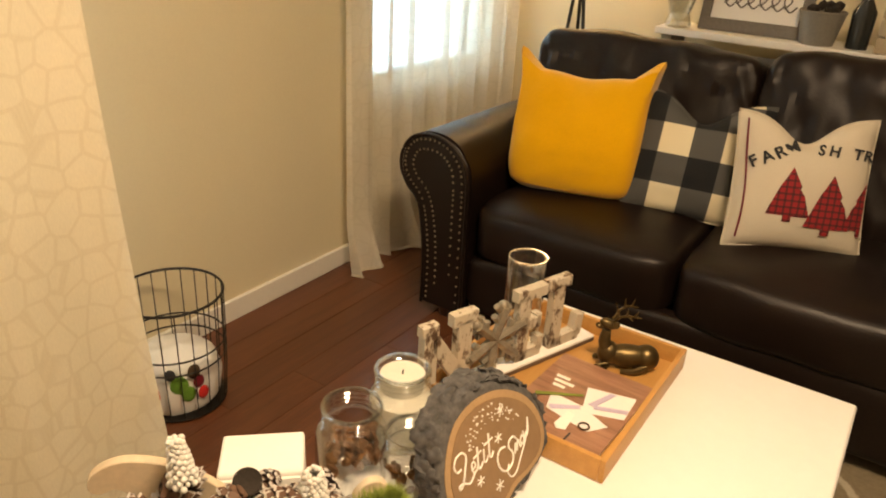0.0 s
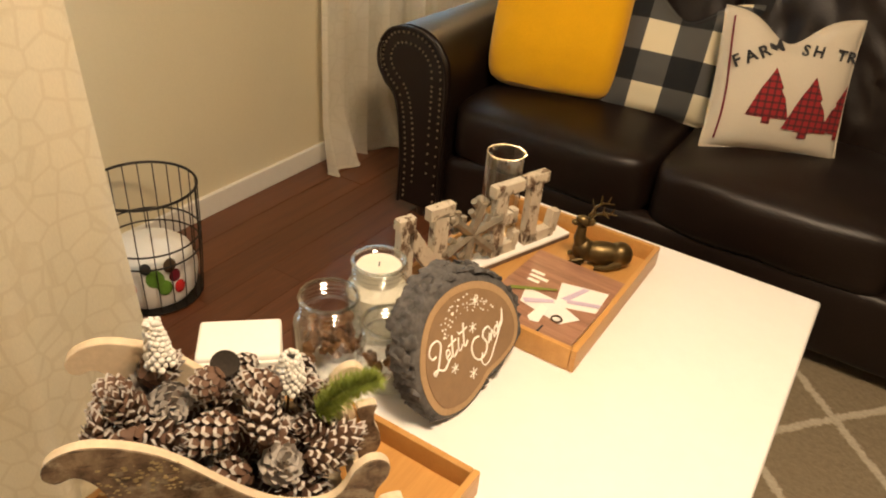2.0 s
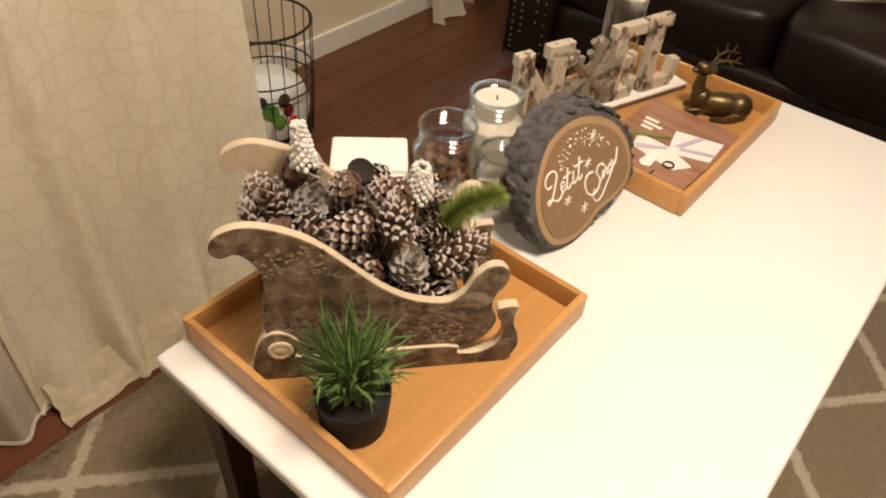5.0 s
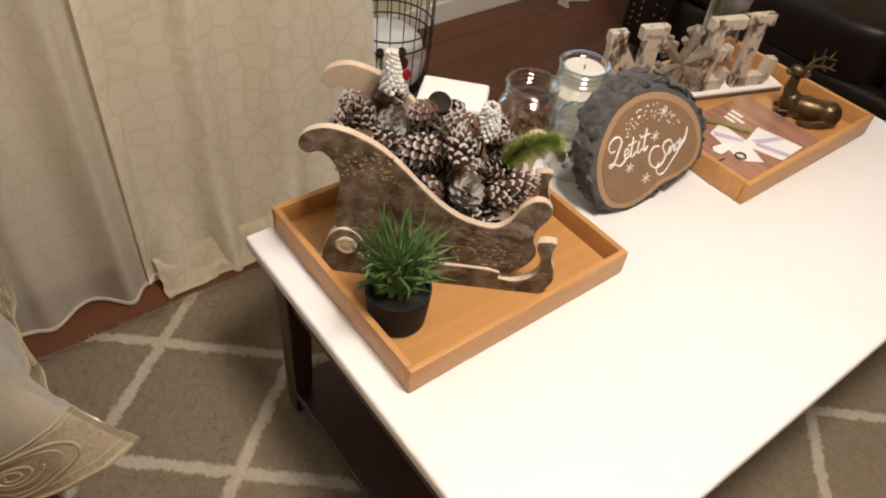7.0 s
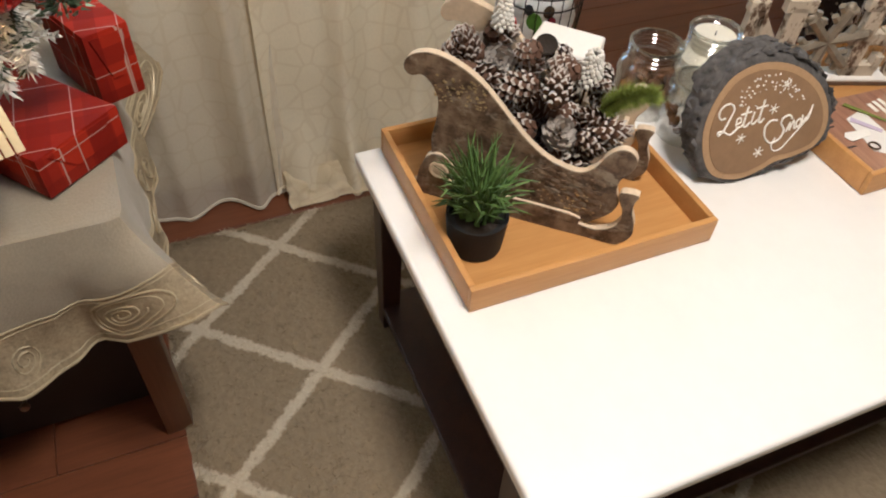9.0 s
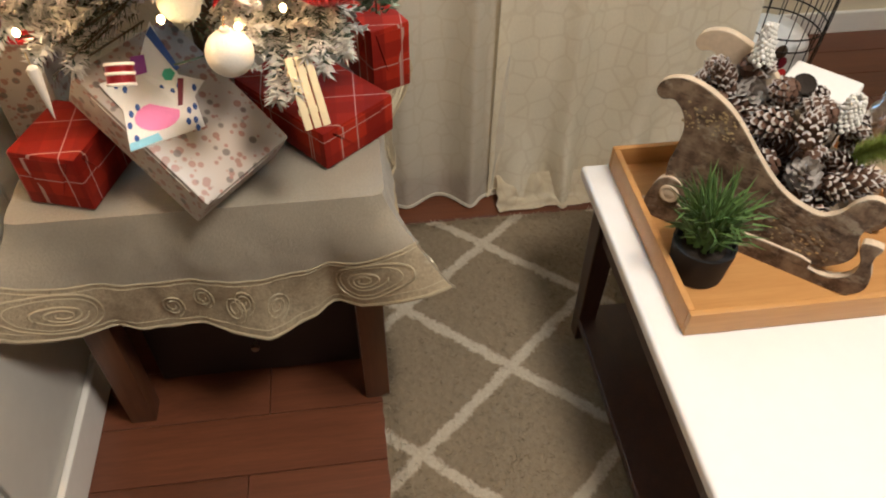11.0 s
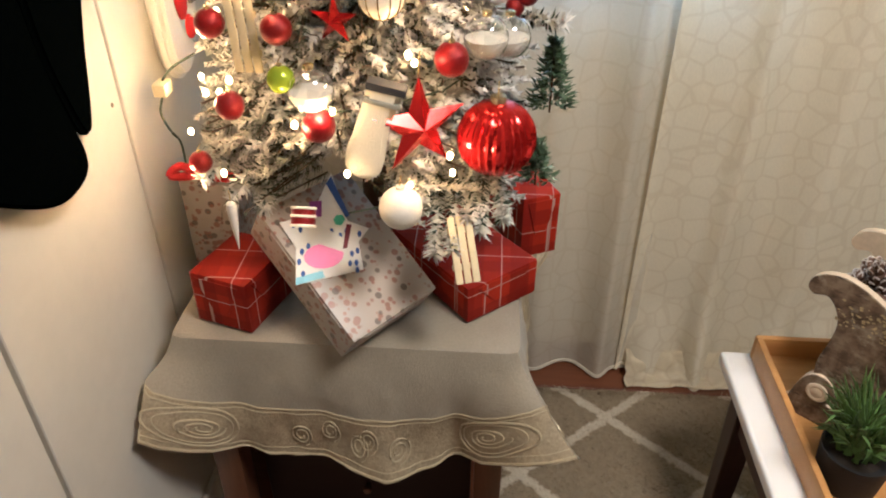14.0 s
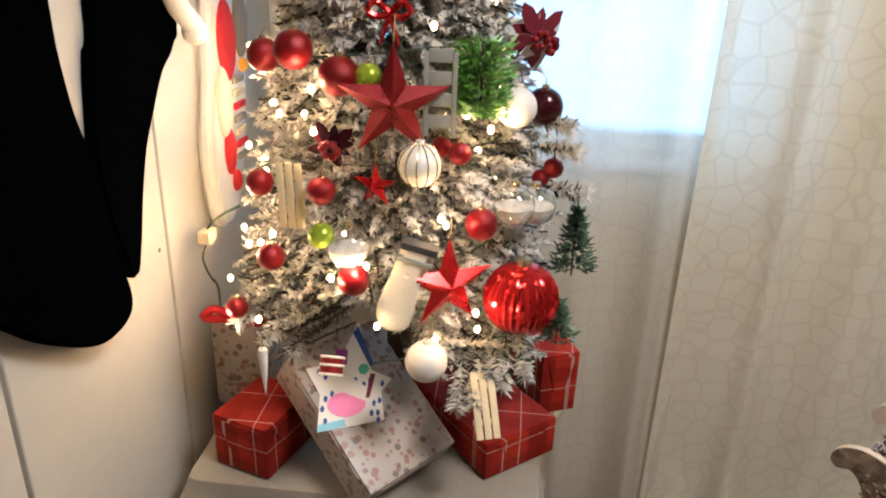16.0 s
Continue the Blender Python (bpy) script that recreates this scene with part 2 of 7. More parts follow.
M_RED = mat("glittered_red", (0.24, 0.005, 0.006), 0.28, 0.45, var=0.5, fine=420, relief=0.5)
M_REDFOIL = mat("shiny_red_foil", (0.50, 0.016, 0.010), 0.16, 0.75, var=0.1, relief=0.05)
M_PEARL = mat("glittered_pearl_white", (0.82, 0.77, 0.66), 0.4, 0.1, var=0.12, fine=420, relief=0.4)
M_DARKBURG = mat("dark_painted_gloss", (0.045, 0.006, 0.010), 0.18, 0.3, var=0.4, fine=90, relief=0.05)
M_LIME = mat("lime_green_gloss", (0.38, 0.50, 0.02), 0.2, 0.5, relief=0)
M_GOLDCAP = mat("gold_cap", (0.70, 0.56, 0.30), 0.25, 0.9, relief=0)
M_BULB = glow_mat("warm_fairy_bulb", (1.0, 0.62, 0.22), 16.0)
M_KNIT = mat("cream_knit", (0.74, 0.69, 0.56), 0.95, var=0.1, fine=300, relief=0.6)
M_FLEECE = mat("white_fleece", (0.80, 0.78, 0.74), 0.95, var=0.08, fine=250, relief=0.5)
M_BLACK = mat("black_velvet", (0.0006, 0.0010, 0.0010), 1.0, var=0.3, fine=220, relief=0.3, spec=0.0)
M_REDFELT = mat("red_felt", (0.55, 0.02, 0.018), 0.9, var=0.12, fine=250, relief=0.3)
M_STICK = mat("pale_craft_stick", (0.62, 0.53, 0.33), 0.6, var=0.15, relief=0.1)
M_SHUTTER = mat("grey_green_shutter", (0.30, 0.29, 0.24), 0.7, relief=0.2)
M_MINIGREEN = mat("glitter_green_foliage", (0.10, 0.16, 0.085), 0.4, 0.2, var=0.3, relief=0, per_island=0.6)
M_BRIGHTGREEN = mat("bright_green_foliage", (0.16, 0.36, 0.05), 0.4, 0.1, var=0.3, relief=0, per_island=0.5)
M_BURG = mat("burgundy_petals", (0.16, 0.008, 0.02), 0.5, var=0.3, relief=0.1)
M_PINK = mat("pink_paint", (0.85, 0.25, 0.48), 0.7, var=0.08, relief=0)
M_BLUE = mat("blue_ink", (0.045, 0.10, 0.32), 0.7, relief=0)
M_PURPLE = mat("purple_ink", (0.25, 0.04, 0.25), 0.7, relief=0)
M_TEAL = mat("green_ink", (0.08, 0.42, 0.27), 0.7, relief=0)
M_CYAN = mat("pale_blue_ink", (0.30, 0.62, 0.75), 0.7, relief=0)
M_TEXT = mat("charcoal_print", (0.03, 0.03, 0.032), 0.9, relief=0)
M_CANVAS = mat("cream_canvas", (0.56, 0.50, 0.40), 0.9, var=0.08, fine=300, coarse=8, relief=0.4)
M_SHELF = mat("light_wood_shelf", (0.45, 0.36, 0.24), 0.6, var=0.2)
M_GREYFRAME = mat("greyed_wood", (0.16, 0.14, 0.12), 0.7, var=0.3)
M_GREYPOT = mat("grey_pot", (0.22, 0.20, 0.17), 0.8, var=0.2)
M_GREYBROWN = mat("cone_scale_brown", (0.125, 0.066, 0.040), 0.75, var=0.3, relief=0.2)
M_FROST = mat("frosted_cone_tip", (0.44, 0.40, 0.36), 0.9, var=0.12, relief=0.2)


def stripes(nt, vec, axis, freq, width, offset=0.0):
    """1 on thin lines across one axis, freq lines a metre."""
    s = nt.nodes.new("ShaderNodeSeparateXYZ")
    nt.links.new(vec, s.inputs[0])
    out = s.outputs[axis]
    for op, val in (("MULTIPLY", freq), ("ADD", offset), ("FRACT", 0), ("LESS_THAN", width)):
        m = nt.nodes.new("ShaderNodeMath")
        m.operation = op
        m.inputs[1].default_value = val
        nt.links.new(out, m.inputs[0])
        out = m.outputs[0]
    return out


def plaid_paper():
    """Red wrapping paper with dark checks and thin white lines."""
    m, nt, b = tree_of("red_plaid_wrapping_paper")
    v = coords(nt)
    col = mixed(nt, noise_of(nt, v, 9), (0.40, 0.030, 0.010), (0.27, 0.018, 0.006))
    for ax in (0, 1, 2):
        col = mixed(nt, stripes(nt, v, ax, 14, 0.4, 0.1), col, mixed(nt, 0.55, col, (0.17, 0.011, 0.006)))
    for ax in (0, 1, 2):
        col = mixed(nt, stripes(nt, v, ax, 14, 0.022, 0.31), col, (0.44, 0.27, 0.21))
    nt.links.new(col, b.inputs["Base Color"])
    b.inputs["Roughness"].default_value = 0.55
    b.inputs["Specular IOR Level"].default_value = 0.08
    bump(nt, b, noise_of(nt, v, 28), 0.25, 0.004)
    return m


def printed_paper():
    """Off-white wrapping paper with scattered small brown and red prints."""
    m, nt, b = tree_of("printed_white_wrapping_paper")
    v = coords(nt)
    col = mixed(nt, noise_of(nt, v, 12), (0.40, 0.35, 0.30), (0.31, 0.275, 0.24))
    for scale, size, c in ((58, 0.36, (0.22, 0.09, 0.06)), (44, 0.27, (0.09, 0.07, 0.06)), (83, 0.28, (0.26, 0.11, 0.08))):
        vo = nt.nodes.new("ShaderNodeTexVoronoi")
        vo.inputs["Scale"].default_value = scale
        nt.links.new(v, vo.inputs["Vector"])
        col = mixed(nt, ramp(nt, vo.outputs["Distance"], [(size * 0.75, (0.8,) * 3), (size, (0,) * 3)]), col, c)
    nt.links.new(col, b.inputs["Base Color"])
    b.inputs["Roughness"].default_value = 0.4
    return m


def check_cloth():
    """Black, grey and cream buffalo check."""
    m, nt, b = tree_of("buffalo_check_cloth")
    v = coords(nt)
    s1, s2 = stripes(nt, v, 0, 5.4, 0.5, 0.10), stripes(nt, v, 2, 5.4, 0.5, 0.52)
    add = nt.nodes.new("ShaderNodeMath")
    nt.links.new(s1, add.inputs[0])
    nt.links.new(s2, add.inputs[1])
    half = nt.nodes.new("ShaderNodeMath")
    half.operation = "MULTIPLY"
    half.inputs[1].default_value = 0.5
    nt.links.new(add.outputs[0], half.inputs[0])
    r = nt.nodes.new("ShaderNodeValToRGB")
    r.color_ramp.interpolation = "CONSTANT"
    els = r.color_ramp.elements
    els.new(0.5)
    for e, (p, c) in zip(els, ((0, (0.70, 0.62, 0.44)), (0.25, (0.075, 0.075, 0.072)), (0.75, (0.006, 0.007, 0.009)))):
        e.position, e.color = p, (*c, 1)
    nt.links.new(half.outputs[0], r.inputs[0])
    nt.links.new(r.outputs[0], b.inputs["Base Color"])
    b.inputs["Roughness"].default_value = 0.9
    bump(nt, b, noise_of(nt, v, 400), 0.4)
    return m


def red_check():
    m, nt, b = tree_of("red_black_flannel")
    v = coords(nt)
    col = (0.27, 0.014, 0.018)
    for ax in (0, 2):
        col = mixed(nt, stripes(nt, v, ax, 55, 0.32), col, mixed(nt, 0.65, col, (0.02, 0.012, 0.012)))
    nt.links.new(col, b.inputs["Base Color"])
    b.inputs["Roughness"].default_value = 0.9
    return m


def rug_pile():
    """Taupe shag pile with a cream diamond trellis."""
    m, nt, b = tree_of("taupe_shag_with_cream_trellis")
    v = coords(nt)
    wob = noise_of(nt, v, 22)
    s = nt.nodes.new("ShaderNodeSeparateXYZ")
    nt.links.new(v, s.inputs[0])

    def calc(op, a, bb):
        n = nt.nodes.new("ShaderNodeMath")
        n.operation = op
        for sock, val in zip(n.inputs, (a, bb)):
            if isinstance(val, (int, float)):
                sock.default_value = val
            else:
                nt.links.new(val, sock)
        return n.outputs[0]

    xs, ys = calc("DIVIDE", calc("ADD", s.outputs[0], 0.187), 0.354), calc("DIVIDE", calc("ADD", s.outputs[1], 0.135), 0.411)
    line = None
    for op in ("ADD", "SUBTRACT"):
        u = calc("ADD", calc(op, xs, ys), calc("MULTIPLY", calc("SUBTRACT", wob, 0.5), 0.07))
        d = calc("ABSOLUTE", calc("SUBTRACT", calc("FRACT", calc("ADD", u, 0.5), 0), 0.5), 0)
        soft = calc("ADD", d, calc("MULTIPLY", calc("SUBTRACT", noise_of(nt, v, 90, 3), 0.5), 0.07))
        hit = calc("MAXIMUM", calc("MINIMUM", calc("MULTIPLY", calc("SUBTRACT", 0.054, soft), 34), 0.85), 0)
        line = hit if line is None else calc("MAXIMUM", line, hit)
    pile = noise_of(nt, v, 75, 3)
    isl = nt.nodes.new("ShaderNodeNewGeometry").outputs["Random Per Island"]
    base = mixed(nt, pile, (0.165, 0.130, 0.083), (0.285, 0.232, 0.158))
    col = mixed(nt, line, base, mixed(nt, pile, (0.42, 0.37, 0.28), (0.58, 0.52, 0.41)))
    col = mixed(nt, 1.0, col, ramp(nt, isl, [(0, (0.86,) * 3), (1, (1.12,) * 3)]), "MULTIPLY")
    nt.links.new(col, b.inputs["Base Color"])
    b.inputs["Roughness"].default_value, b.inputs["Specular IOR Level"].default_value = 1.0, 0.05
    bump(nt, b, pile, 0.8, 0.006)
    return m


def cover_print():
    """A book cover: reddish boards photographed with darker grain."""
    return wood_mat("red_brown_book_cover", (0.44, 0.23, 0.145), (0.19, 0.085, 0.05), 0.35, 0, 2.2, 0.0)


M_PLAID, M_PRINT, M_CHECK, M_REDCHECK, M_RUG, M_COVER = plaid_paper(), printed_paper(), check_cloth(), red_check(), rug_pile(), cover_print()

# ---------------------------------------------------------------- mesh helpers


def link(name, bm, material, parent=None, label="", smooth=True, at=None):
    me = bpy.data.meshes.new(name)
    bm.normal_update()
    bm.to_mesh(me)
    bm.free()
    for mm in material if isinstance(material, (list, tuple)) else (material,):
        me.materials.append(mm)
    if smooth:
        me.shade_smooth()
        me.set_sharp_from_angle(angle=radians(38))
    ob = new(name, me)
    if at is not None:
        ob.matrix_world = at
    if parent is not None:
        ob.parent = parent
    if label:
        ob["label"] = label
    return ob


def part(name, bm, material, parent, label="", smooth=True, at=None):
    return link(name, bm, material, parent, label, smooth, at)


def thing(name, m, label, category, group="", kind=""):
    ob = new(name)
    ob.empty_display_size = 0.05
    ob.matrix_world = m
    return tagged(ob, label, category, group, kind)


def box(x0, y0, z0, x1, y1, z1, bevel=0.0, seg=2, bm=None):
    tmp = bmesh.new()
    bmesh.ops.create_cube(tmp, size=1)
    bmesh.ops.transform(tmp, matrix=Matrix.LocRotScale(((x0 + x1) / 2, (y0 + y1) / 2, (z0 + z1) / 2), None, (x1 - x0, y1 - y0, z1 - z0)), verts=tmp.verts)
    if bevel:
        bmesh.ops.bevel(tmp, geom=tmp.edges[:], offset=bevel, segments=seg, affect="EDGES", profile=0.6)
    return merge(bm, tmp)


def merge(bm, tmp, m=None):
    if m is not None:
        bmesh.ops.transform(tmp, matrix=m, verts=tmp.verts)
    if bm is None:
        return tmp
    me = bpy.data.meshes.new("tmp")
    tmp.to_mesh(me)
    tmp.free()
    bm.from_mesh(me)
    bpy.data.meshes.remove(me)
    return bm


def lathe(profile, n=24, bm=None, m=None, ribs=0, rib=0.0):
    """Turns a profile of (radius, height) round z."""
    tmp = bmesh.new()
    rings = []
    for r, z in profile:
        ring = []
        for i in range(n):
            a = 2 * math.pi * i / n
            rr = r * (1 + (rib * math.cos(ribs * a) if ribs else 0))
            ring.append(tmp.verts.new((rr * math.cos(a), rr * math.sin(a), z)))
        rings.append(ring)
    for a, b in zip(rings, rings[1:]):
        for i in range(n):
            tmp.faces.new((a[i], a[(i + 1) % n], b[(i + 1) % n], b[i]))
    if profile[0][0] > 1e-4:
        tmp.faces.new(rings[0][::-1])
    if profile[-1][0] > 1e-4:
        tmp.faces.new(rings[-1])
    bmesh.ops.remove_doubles(tmp, verts=tmp.verts, dist=1e-5)
    return merge(bm, tmp, m)


def ball(r, n=24, bm=None, m=None, ribs=0, rib=0.0, squash=1.0):
    return lathe([(max(r * math.sin(math.pi * k / 14), 1e-5), -r * squash * math.cos(math.pi * k / 14)) for k in range(15)], n, bm, m, ribs, rib)


def tube(points, r, n=8, bm=None, closed=False, taper=None):
    tmp = bmesh.new()
    pts = [Vector(p) for p in points]
    rings = []
    for i, p in enumerate(pts):
        a, b = pts[i - 1] if i or closed else p, pts[(i + 1) % len(pts)] if i + 1 < len(pts) or closed else p
        t = (b - a).normalized()
        s = t.cross(Vector((0, 0, 1)) if abs(t.z) < 0.9 else Vector((1, 0, 0))).normalized()
        u = t.cross(s)
        rr = r * (taper[i] if taper else 1)
        rings.append([tmp.verts.new(p + rr * (math.cos(2 * math.pi * k / n) * s + math.sin(2 * math.pi * k / n) * u)) for k in range(n)])
    pairs = list(zip(rings, rings[1:])) + ([(rings[-1], rings[0])] if closed else [])
    for a, b in pairs:
        for k in range(n):
            tmp.faces.new((a[k], a[(k + 1) % n], b[(k + 1) % n], b[k]))
    if not closed:
        tmp.faces.new(rings[0][::-1])
        tmp.faces.new(rings[-1])
    return merge(bm, tmp)


def slab(outline, depth, bevel=0.0, bm=None, m=None, seg=2):
    """A plate: outline in x and z, thickness along y from 0 to depth."""
    tmp = bmesh.new()
    vs = [tmp.verts.new((x, 0, z)) for x, z in outline]
    f = tmp.faces.new(vs)
    ext = bmesh.ops.extrude_face_region(tmp, geom=[f])
    top = [e for e in ext["geom"] if isinstance(e, bmesh.types.BMVert)]
    bmesh.ops.translate(tmp, verts=top, vec=(0, depth, 0))
    bmesh.ops.recalc_face_normals(tmp, faces=tmp.faces[:])
    if bevel:
        es = [e for e in tmp.edges if abs(e.verts[0].co.y - e.verts[1].co.y) < 1e-6]
        bmesh.ops.bevel(tmp, geom=es, offset=bevel, segments=seg, affect="EDGES")
    return merge(bm, tmp, m)


def sheet(fn, nu, nv, thick=0.0):
    """A surface fn(u, v) over the unit square."""
    bm = bmesh.new()
    g = [[bm.verts.new(fn(i / nu, j / nv)) for j in range(nv + 1)] for i in range(nu + 1)]
    for i in range(nu):
        for j in range(nv):
            bm.faces.new((g[i][j], g[i + 1][j], g[i + 1][j + 1], g[i][j + 1]))
    if thick:
        bmesh.ops.solidify(bm, geom=bm.faces[:], thickness=thick)
    return bm


def smooth_curve(pts, n=8, closed=False):
    """Catmull-Rom through 2D or 3D points."""
    P = [Vector(p) for p in pts]
    out, L = [], len(P)
    for i in range(L if closed else L - 1):
        p0, p1, p2, p3 = (P[(i + k) % L] if closed else P[min(max(i + k, 0), L - 1)] for k in (-1, 0, 1, 2))
        for k in range(n):
            t = k / n
            out.append(0.5 * (2 * p1 + (p2 - p0) * t + (2 * p0 - 5 * p1 + 4 * p2 - p3) * t * t + (3 * p1 - p0 - 3 * p2 + p3) * t ** 3))
    if not closed:
        out.append(P[-1])
    return out


def lettering(name, text, size, m, material, parent, depth=0.0006, spacing=1.0, bold=0.0):
    """Writing with the built-in font, turned into a mesh."""
    cu = bpy.data.curves.new("tmp_text", "FONT")
    cu.body, cu.size, cu.extrude, cu.align_x, cu.align_y, cu.space_character, cu.resolution_u = text, size, depth, "CENTER", "CENTER", spacing, 3
    cu.offset = bold
    tmp = new("tmp_text", cu)
    me = bpy.data.meshes.new_from_object(tmp.evaluated_get(bpy.context.evaluated_depsgraph_get()))
    bpy.data.objects.remove(tmp)
    bpy.data.curves.remove(cu)
    me.materials.clear()
    me.materials.append(material)
    ob = new(name, me)
    ob.matrix_world = m
    if parent is not None:
        ob.parent = parent
    return ob


def spikes(items, name, material, parent, label="", base=None):
    """Many thin three-sided blades in one mesh: (foot, tip, width)."""
    verts, faces = [], []
    for a, b, w in items:
        a, b = Vector(a), Vector(b)
        t = (b - a).normalized()
        s = t.cross(Vector((0.3, 0.2, 0.93))).normalized()
        u = t.cross(s)
        k = len(verts)
        for c in range(3):
            verts.append(a + w * (math.cos(2.094 * c) * s + math.sin(2.094 * c) * u))
        verts.append(b)
        faces += [(k, k + 1, k + 3), (k + 1, k + 2, k + 3), (k + 2, k, k + 3)]
    me = bpy.data.meshes.new(name)
    me.from_pydata([tuple(v) for v in verts], [], faces)
    me.materials.append(material)
    ob = new(name, me)
    if parent is not None:
        ob.parent = parent
        if base is not None:
            ob.matrix_parent_inverse = base.inverted()
    if label:
        ob["label"] = label
    return ob

# ---------------------------------------------------------------- structure
rng = random.Random(7)


def structure(name, bm, material, label, category="wall", smooth=False):
    return tagged(link(name, bm, material, smooth=smooth), label, category, kind="structure")


def wall_along_y(x0, x1, y0, y1, top, hole=None):
    """A wall whose faces look along x, with an opening (y0, y1, z0, z1)."""
    if hole is None:
        return box(x0, y0, 0, x1, y1, top)
    a, b, c, d = hole
    bm = box(x0, y0, 0, x1, a, top)
    box(x0, b, 0, x1, y1, top, bm=bm)
    box(x0, a, 0, x1, b, c, bm=bm)
    box(x0, a, d, x1, b, top, bm=bm)
    return bm


TOP = 2.4
WIN_TREE, WIN_SOFA = (-0.80, 0.06, 0.914, 2.0), (1.95, 2.80, 0.645, 1.95)
structure("wall_west", wall_along_y(-1.16, -1.04, 0.35, 2.95, TOP, WIN_SOFA), M_WALL, "cream painted plaster wall with a window")
structure("wall_window", wall_along_y(-0.58, -0.46, -0.98, 0.47, TOP, WIN_TREE), M_WALL, "cream painted wall behind the curtains")
structure("wall_return", box(-1.04, 0.35, 0, -0.58, 0.47, TOP), M_WALL, "short cream painted return wall")
structure("wall_north", box(-1.16, 2.95, 0, 3.0, 3.07, TOP), M_WALL, "cream painted wall behind the sofa")
structure("wall_south", box(-0.58, -1.10, 0, 3.0, -0.98, TOP), M_WHITE, "off-white wall behind the panels")
# added out of view: closes the room and soaks up bounced light
structure("wall_east", box(2.9, -0.98, 0, 3.0, 2.95, TOP), M_UNSEENWALL, "unseen closing wall, dark taupe to cut bounced light")
structure("ceiling", box(-1.16, -1.10, TOP, 3.0, 3.07, TOP + 0.1), M_CEIL, "plain white ceiling", "ceiling")
floor = structure("floor", box(-1.16, -1.10, -0.08, 3.0, 3.07, -0.012), M_SUBFLOOR, "reddish brown laminate plank floor", "floor")

structure("baseboard_west", box(-1.04, 0.47, 0, -1.025, 2.95, 0.075, 0.004), M_WHITE, "white painted baseboard", "baseboard")
structure("baseboard_south", box(-0.46, -0.962, 0, 2.9, -0.948, 0.095, 0.004), M_WHITE, "white painted baseboard", "baseboard")
structure("baseboard_north", box(-1.025, 2.935, 0, 2.9, 2.95, 0.095, 0.004), M_WHITE, "white painted baseboard", "baseboard")


def window(name, x, hole, label, backdrop):
    """A sash window in a wall that looks along x; x is the plane of the glass."""
    a, b, c, d = hole
    w = thing(name, Matrix.Translation((x, (a + b) / 2, c)), label, "window", kind="structure")
    hw, h = (b - a) / 2, d - c
    fr = box(-0.03, -hw, 0, 0.03, -hw + 0.045, h, 0.004)
    box(-0.03, hw - 0.045, 0, 0.03, hw, h, 0.004, bm=fr)
    box(-0.03, -hw + 0.045, 0, 0.03, hw - 0.045, 0.05, 0.004, bm=fr)
    box(-0.03, -hw + 0.045, h - 0.05, 0.03, hw - 0.045, h, 0.004, bm=fr)
    part("window_frame", fr, M_WHITE, w, smooth=False)
    part("sash_bar", box(-0.022, -hw + 0.045, h * 0.5 - 0.02, 0.022, hw - 0.045, h * 0.5 + 0.02, 0.003), M_WHITE, w, smooth=False)
    for z0, z1 in ((0.05, h * 0.5 - 0.02), (h * 0.5 + 0.02, h - 0.05)):
        p = part("pane", box(-0.002, -hw + 0.045, z0, 0.002, hw - 0.045, z1), M_GLASS, w, smooth=False)
        p.visible_shadow = False
    part("window_sill", box(0.0, -hw - 0.02, -0.025, 0.085, hw + 0.02, -0.001, 0.004), M_WHITE, w, smooth=False)
    bd = box(-0.42, -hw - 0.5, -0.5, -0.40, hw + 0.5, h + 0.4)
    tagged(link(backdrop, bd, M_DAY, smooth=False, at=w.matrix_world.copy()), "bright hazy daylight outside the window", "sky", kind="structure")
    return w


window("window_1", -0.53, WIN_TREE, "white framed window with bright daylight behind the curtains", "backdrop_tree_window")
window("window_2", -1.11, WIN_SOFA, "white framed window with bright daylight beside the sofa", "backdrop_sofa_window")


def curtain(name, x, y0, y1, z0, z1, folds, depth, material, label, phase=0.0, flare=0.0, pool=0.0, seedv=1, out=0.0):
    r = random.Random(seedv)
    ph = [r.uniform(0, 6.28) for _ in range(4)]

    def fn(u, v):
        y = y0 + u * (y1 - y0)
        z = z0 + v * (z1 - z0)
        low = (1 - v) ** 2
        drift = 0.05 * (1 - v) * math.sin(5 * u + ph[0])
        w = folds * 2 * math.pi * u + phase + drift * 6
        d = depth * (0.62 * math.sin(w) + 0.30 * math.sin(1.63 * w + ph[1]) + 0.18 * math.sin(0.47 * w + ph[2])) * (0.75 + 0.5 * low)
        yy = y + 0.012 * math.cos(w) + flare * low * u ** 3
        if pool and v < 0.09:
            k = 1 - v / 0.09
            d += pool * k * (0.5 + 0.5 * math.sin(9 * u * 3 + ph[3]))
            z += 0.012 * k * math.sin(31 * u + ph[1])
        return (x + d + out * low, yy, max(z, 0.004))

    c = thing(name, Matrix.Identity(4), label, "curtain", kind="structure")
    part("cloth_panel", sheet(fn, 260, 46), material, c)
    part("hem", tube([fn(k / 120, 0.0) for k in range(121)], 0.005, 6), material, c)
    return c


curtain("curtain_1", -0.388, -0.945, -0.055, 0.010, 2.25, 4.6, 0.026, M_CURTL, "cream semi-sheer curtain with embroidered ring net, hanging to the floor", 0.4, seedv=3, out=0.034)
curtain("curtain_2", -0.366, -0.085, 0.418, 0.012, 2.25, 2.8, 0.024, M_CURTR, "cream curtain with embroidered ring net, pooling on the floor", 2.2, flare=0.09, pool=0.05, seedv=8)
curtain("curtain_3", -0.972, 1.71, 2.93, 0.006, 2.2, 10.5, 0.036, M_SHEER, "sheer white voile curtain beside the sofa", 1.0, pool=0.075, seedv=5)


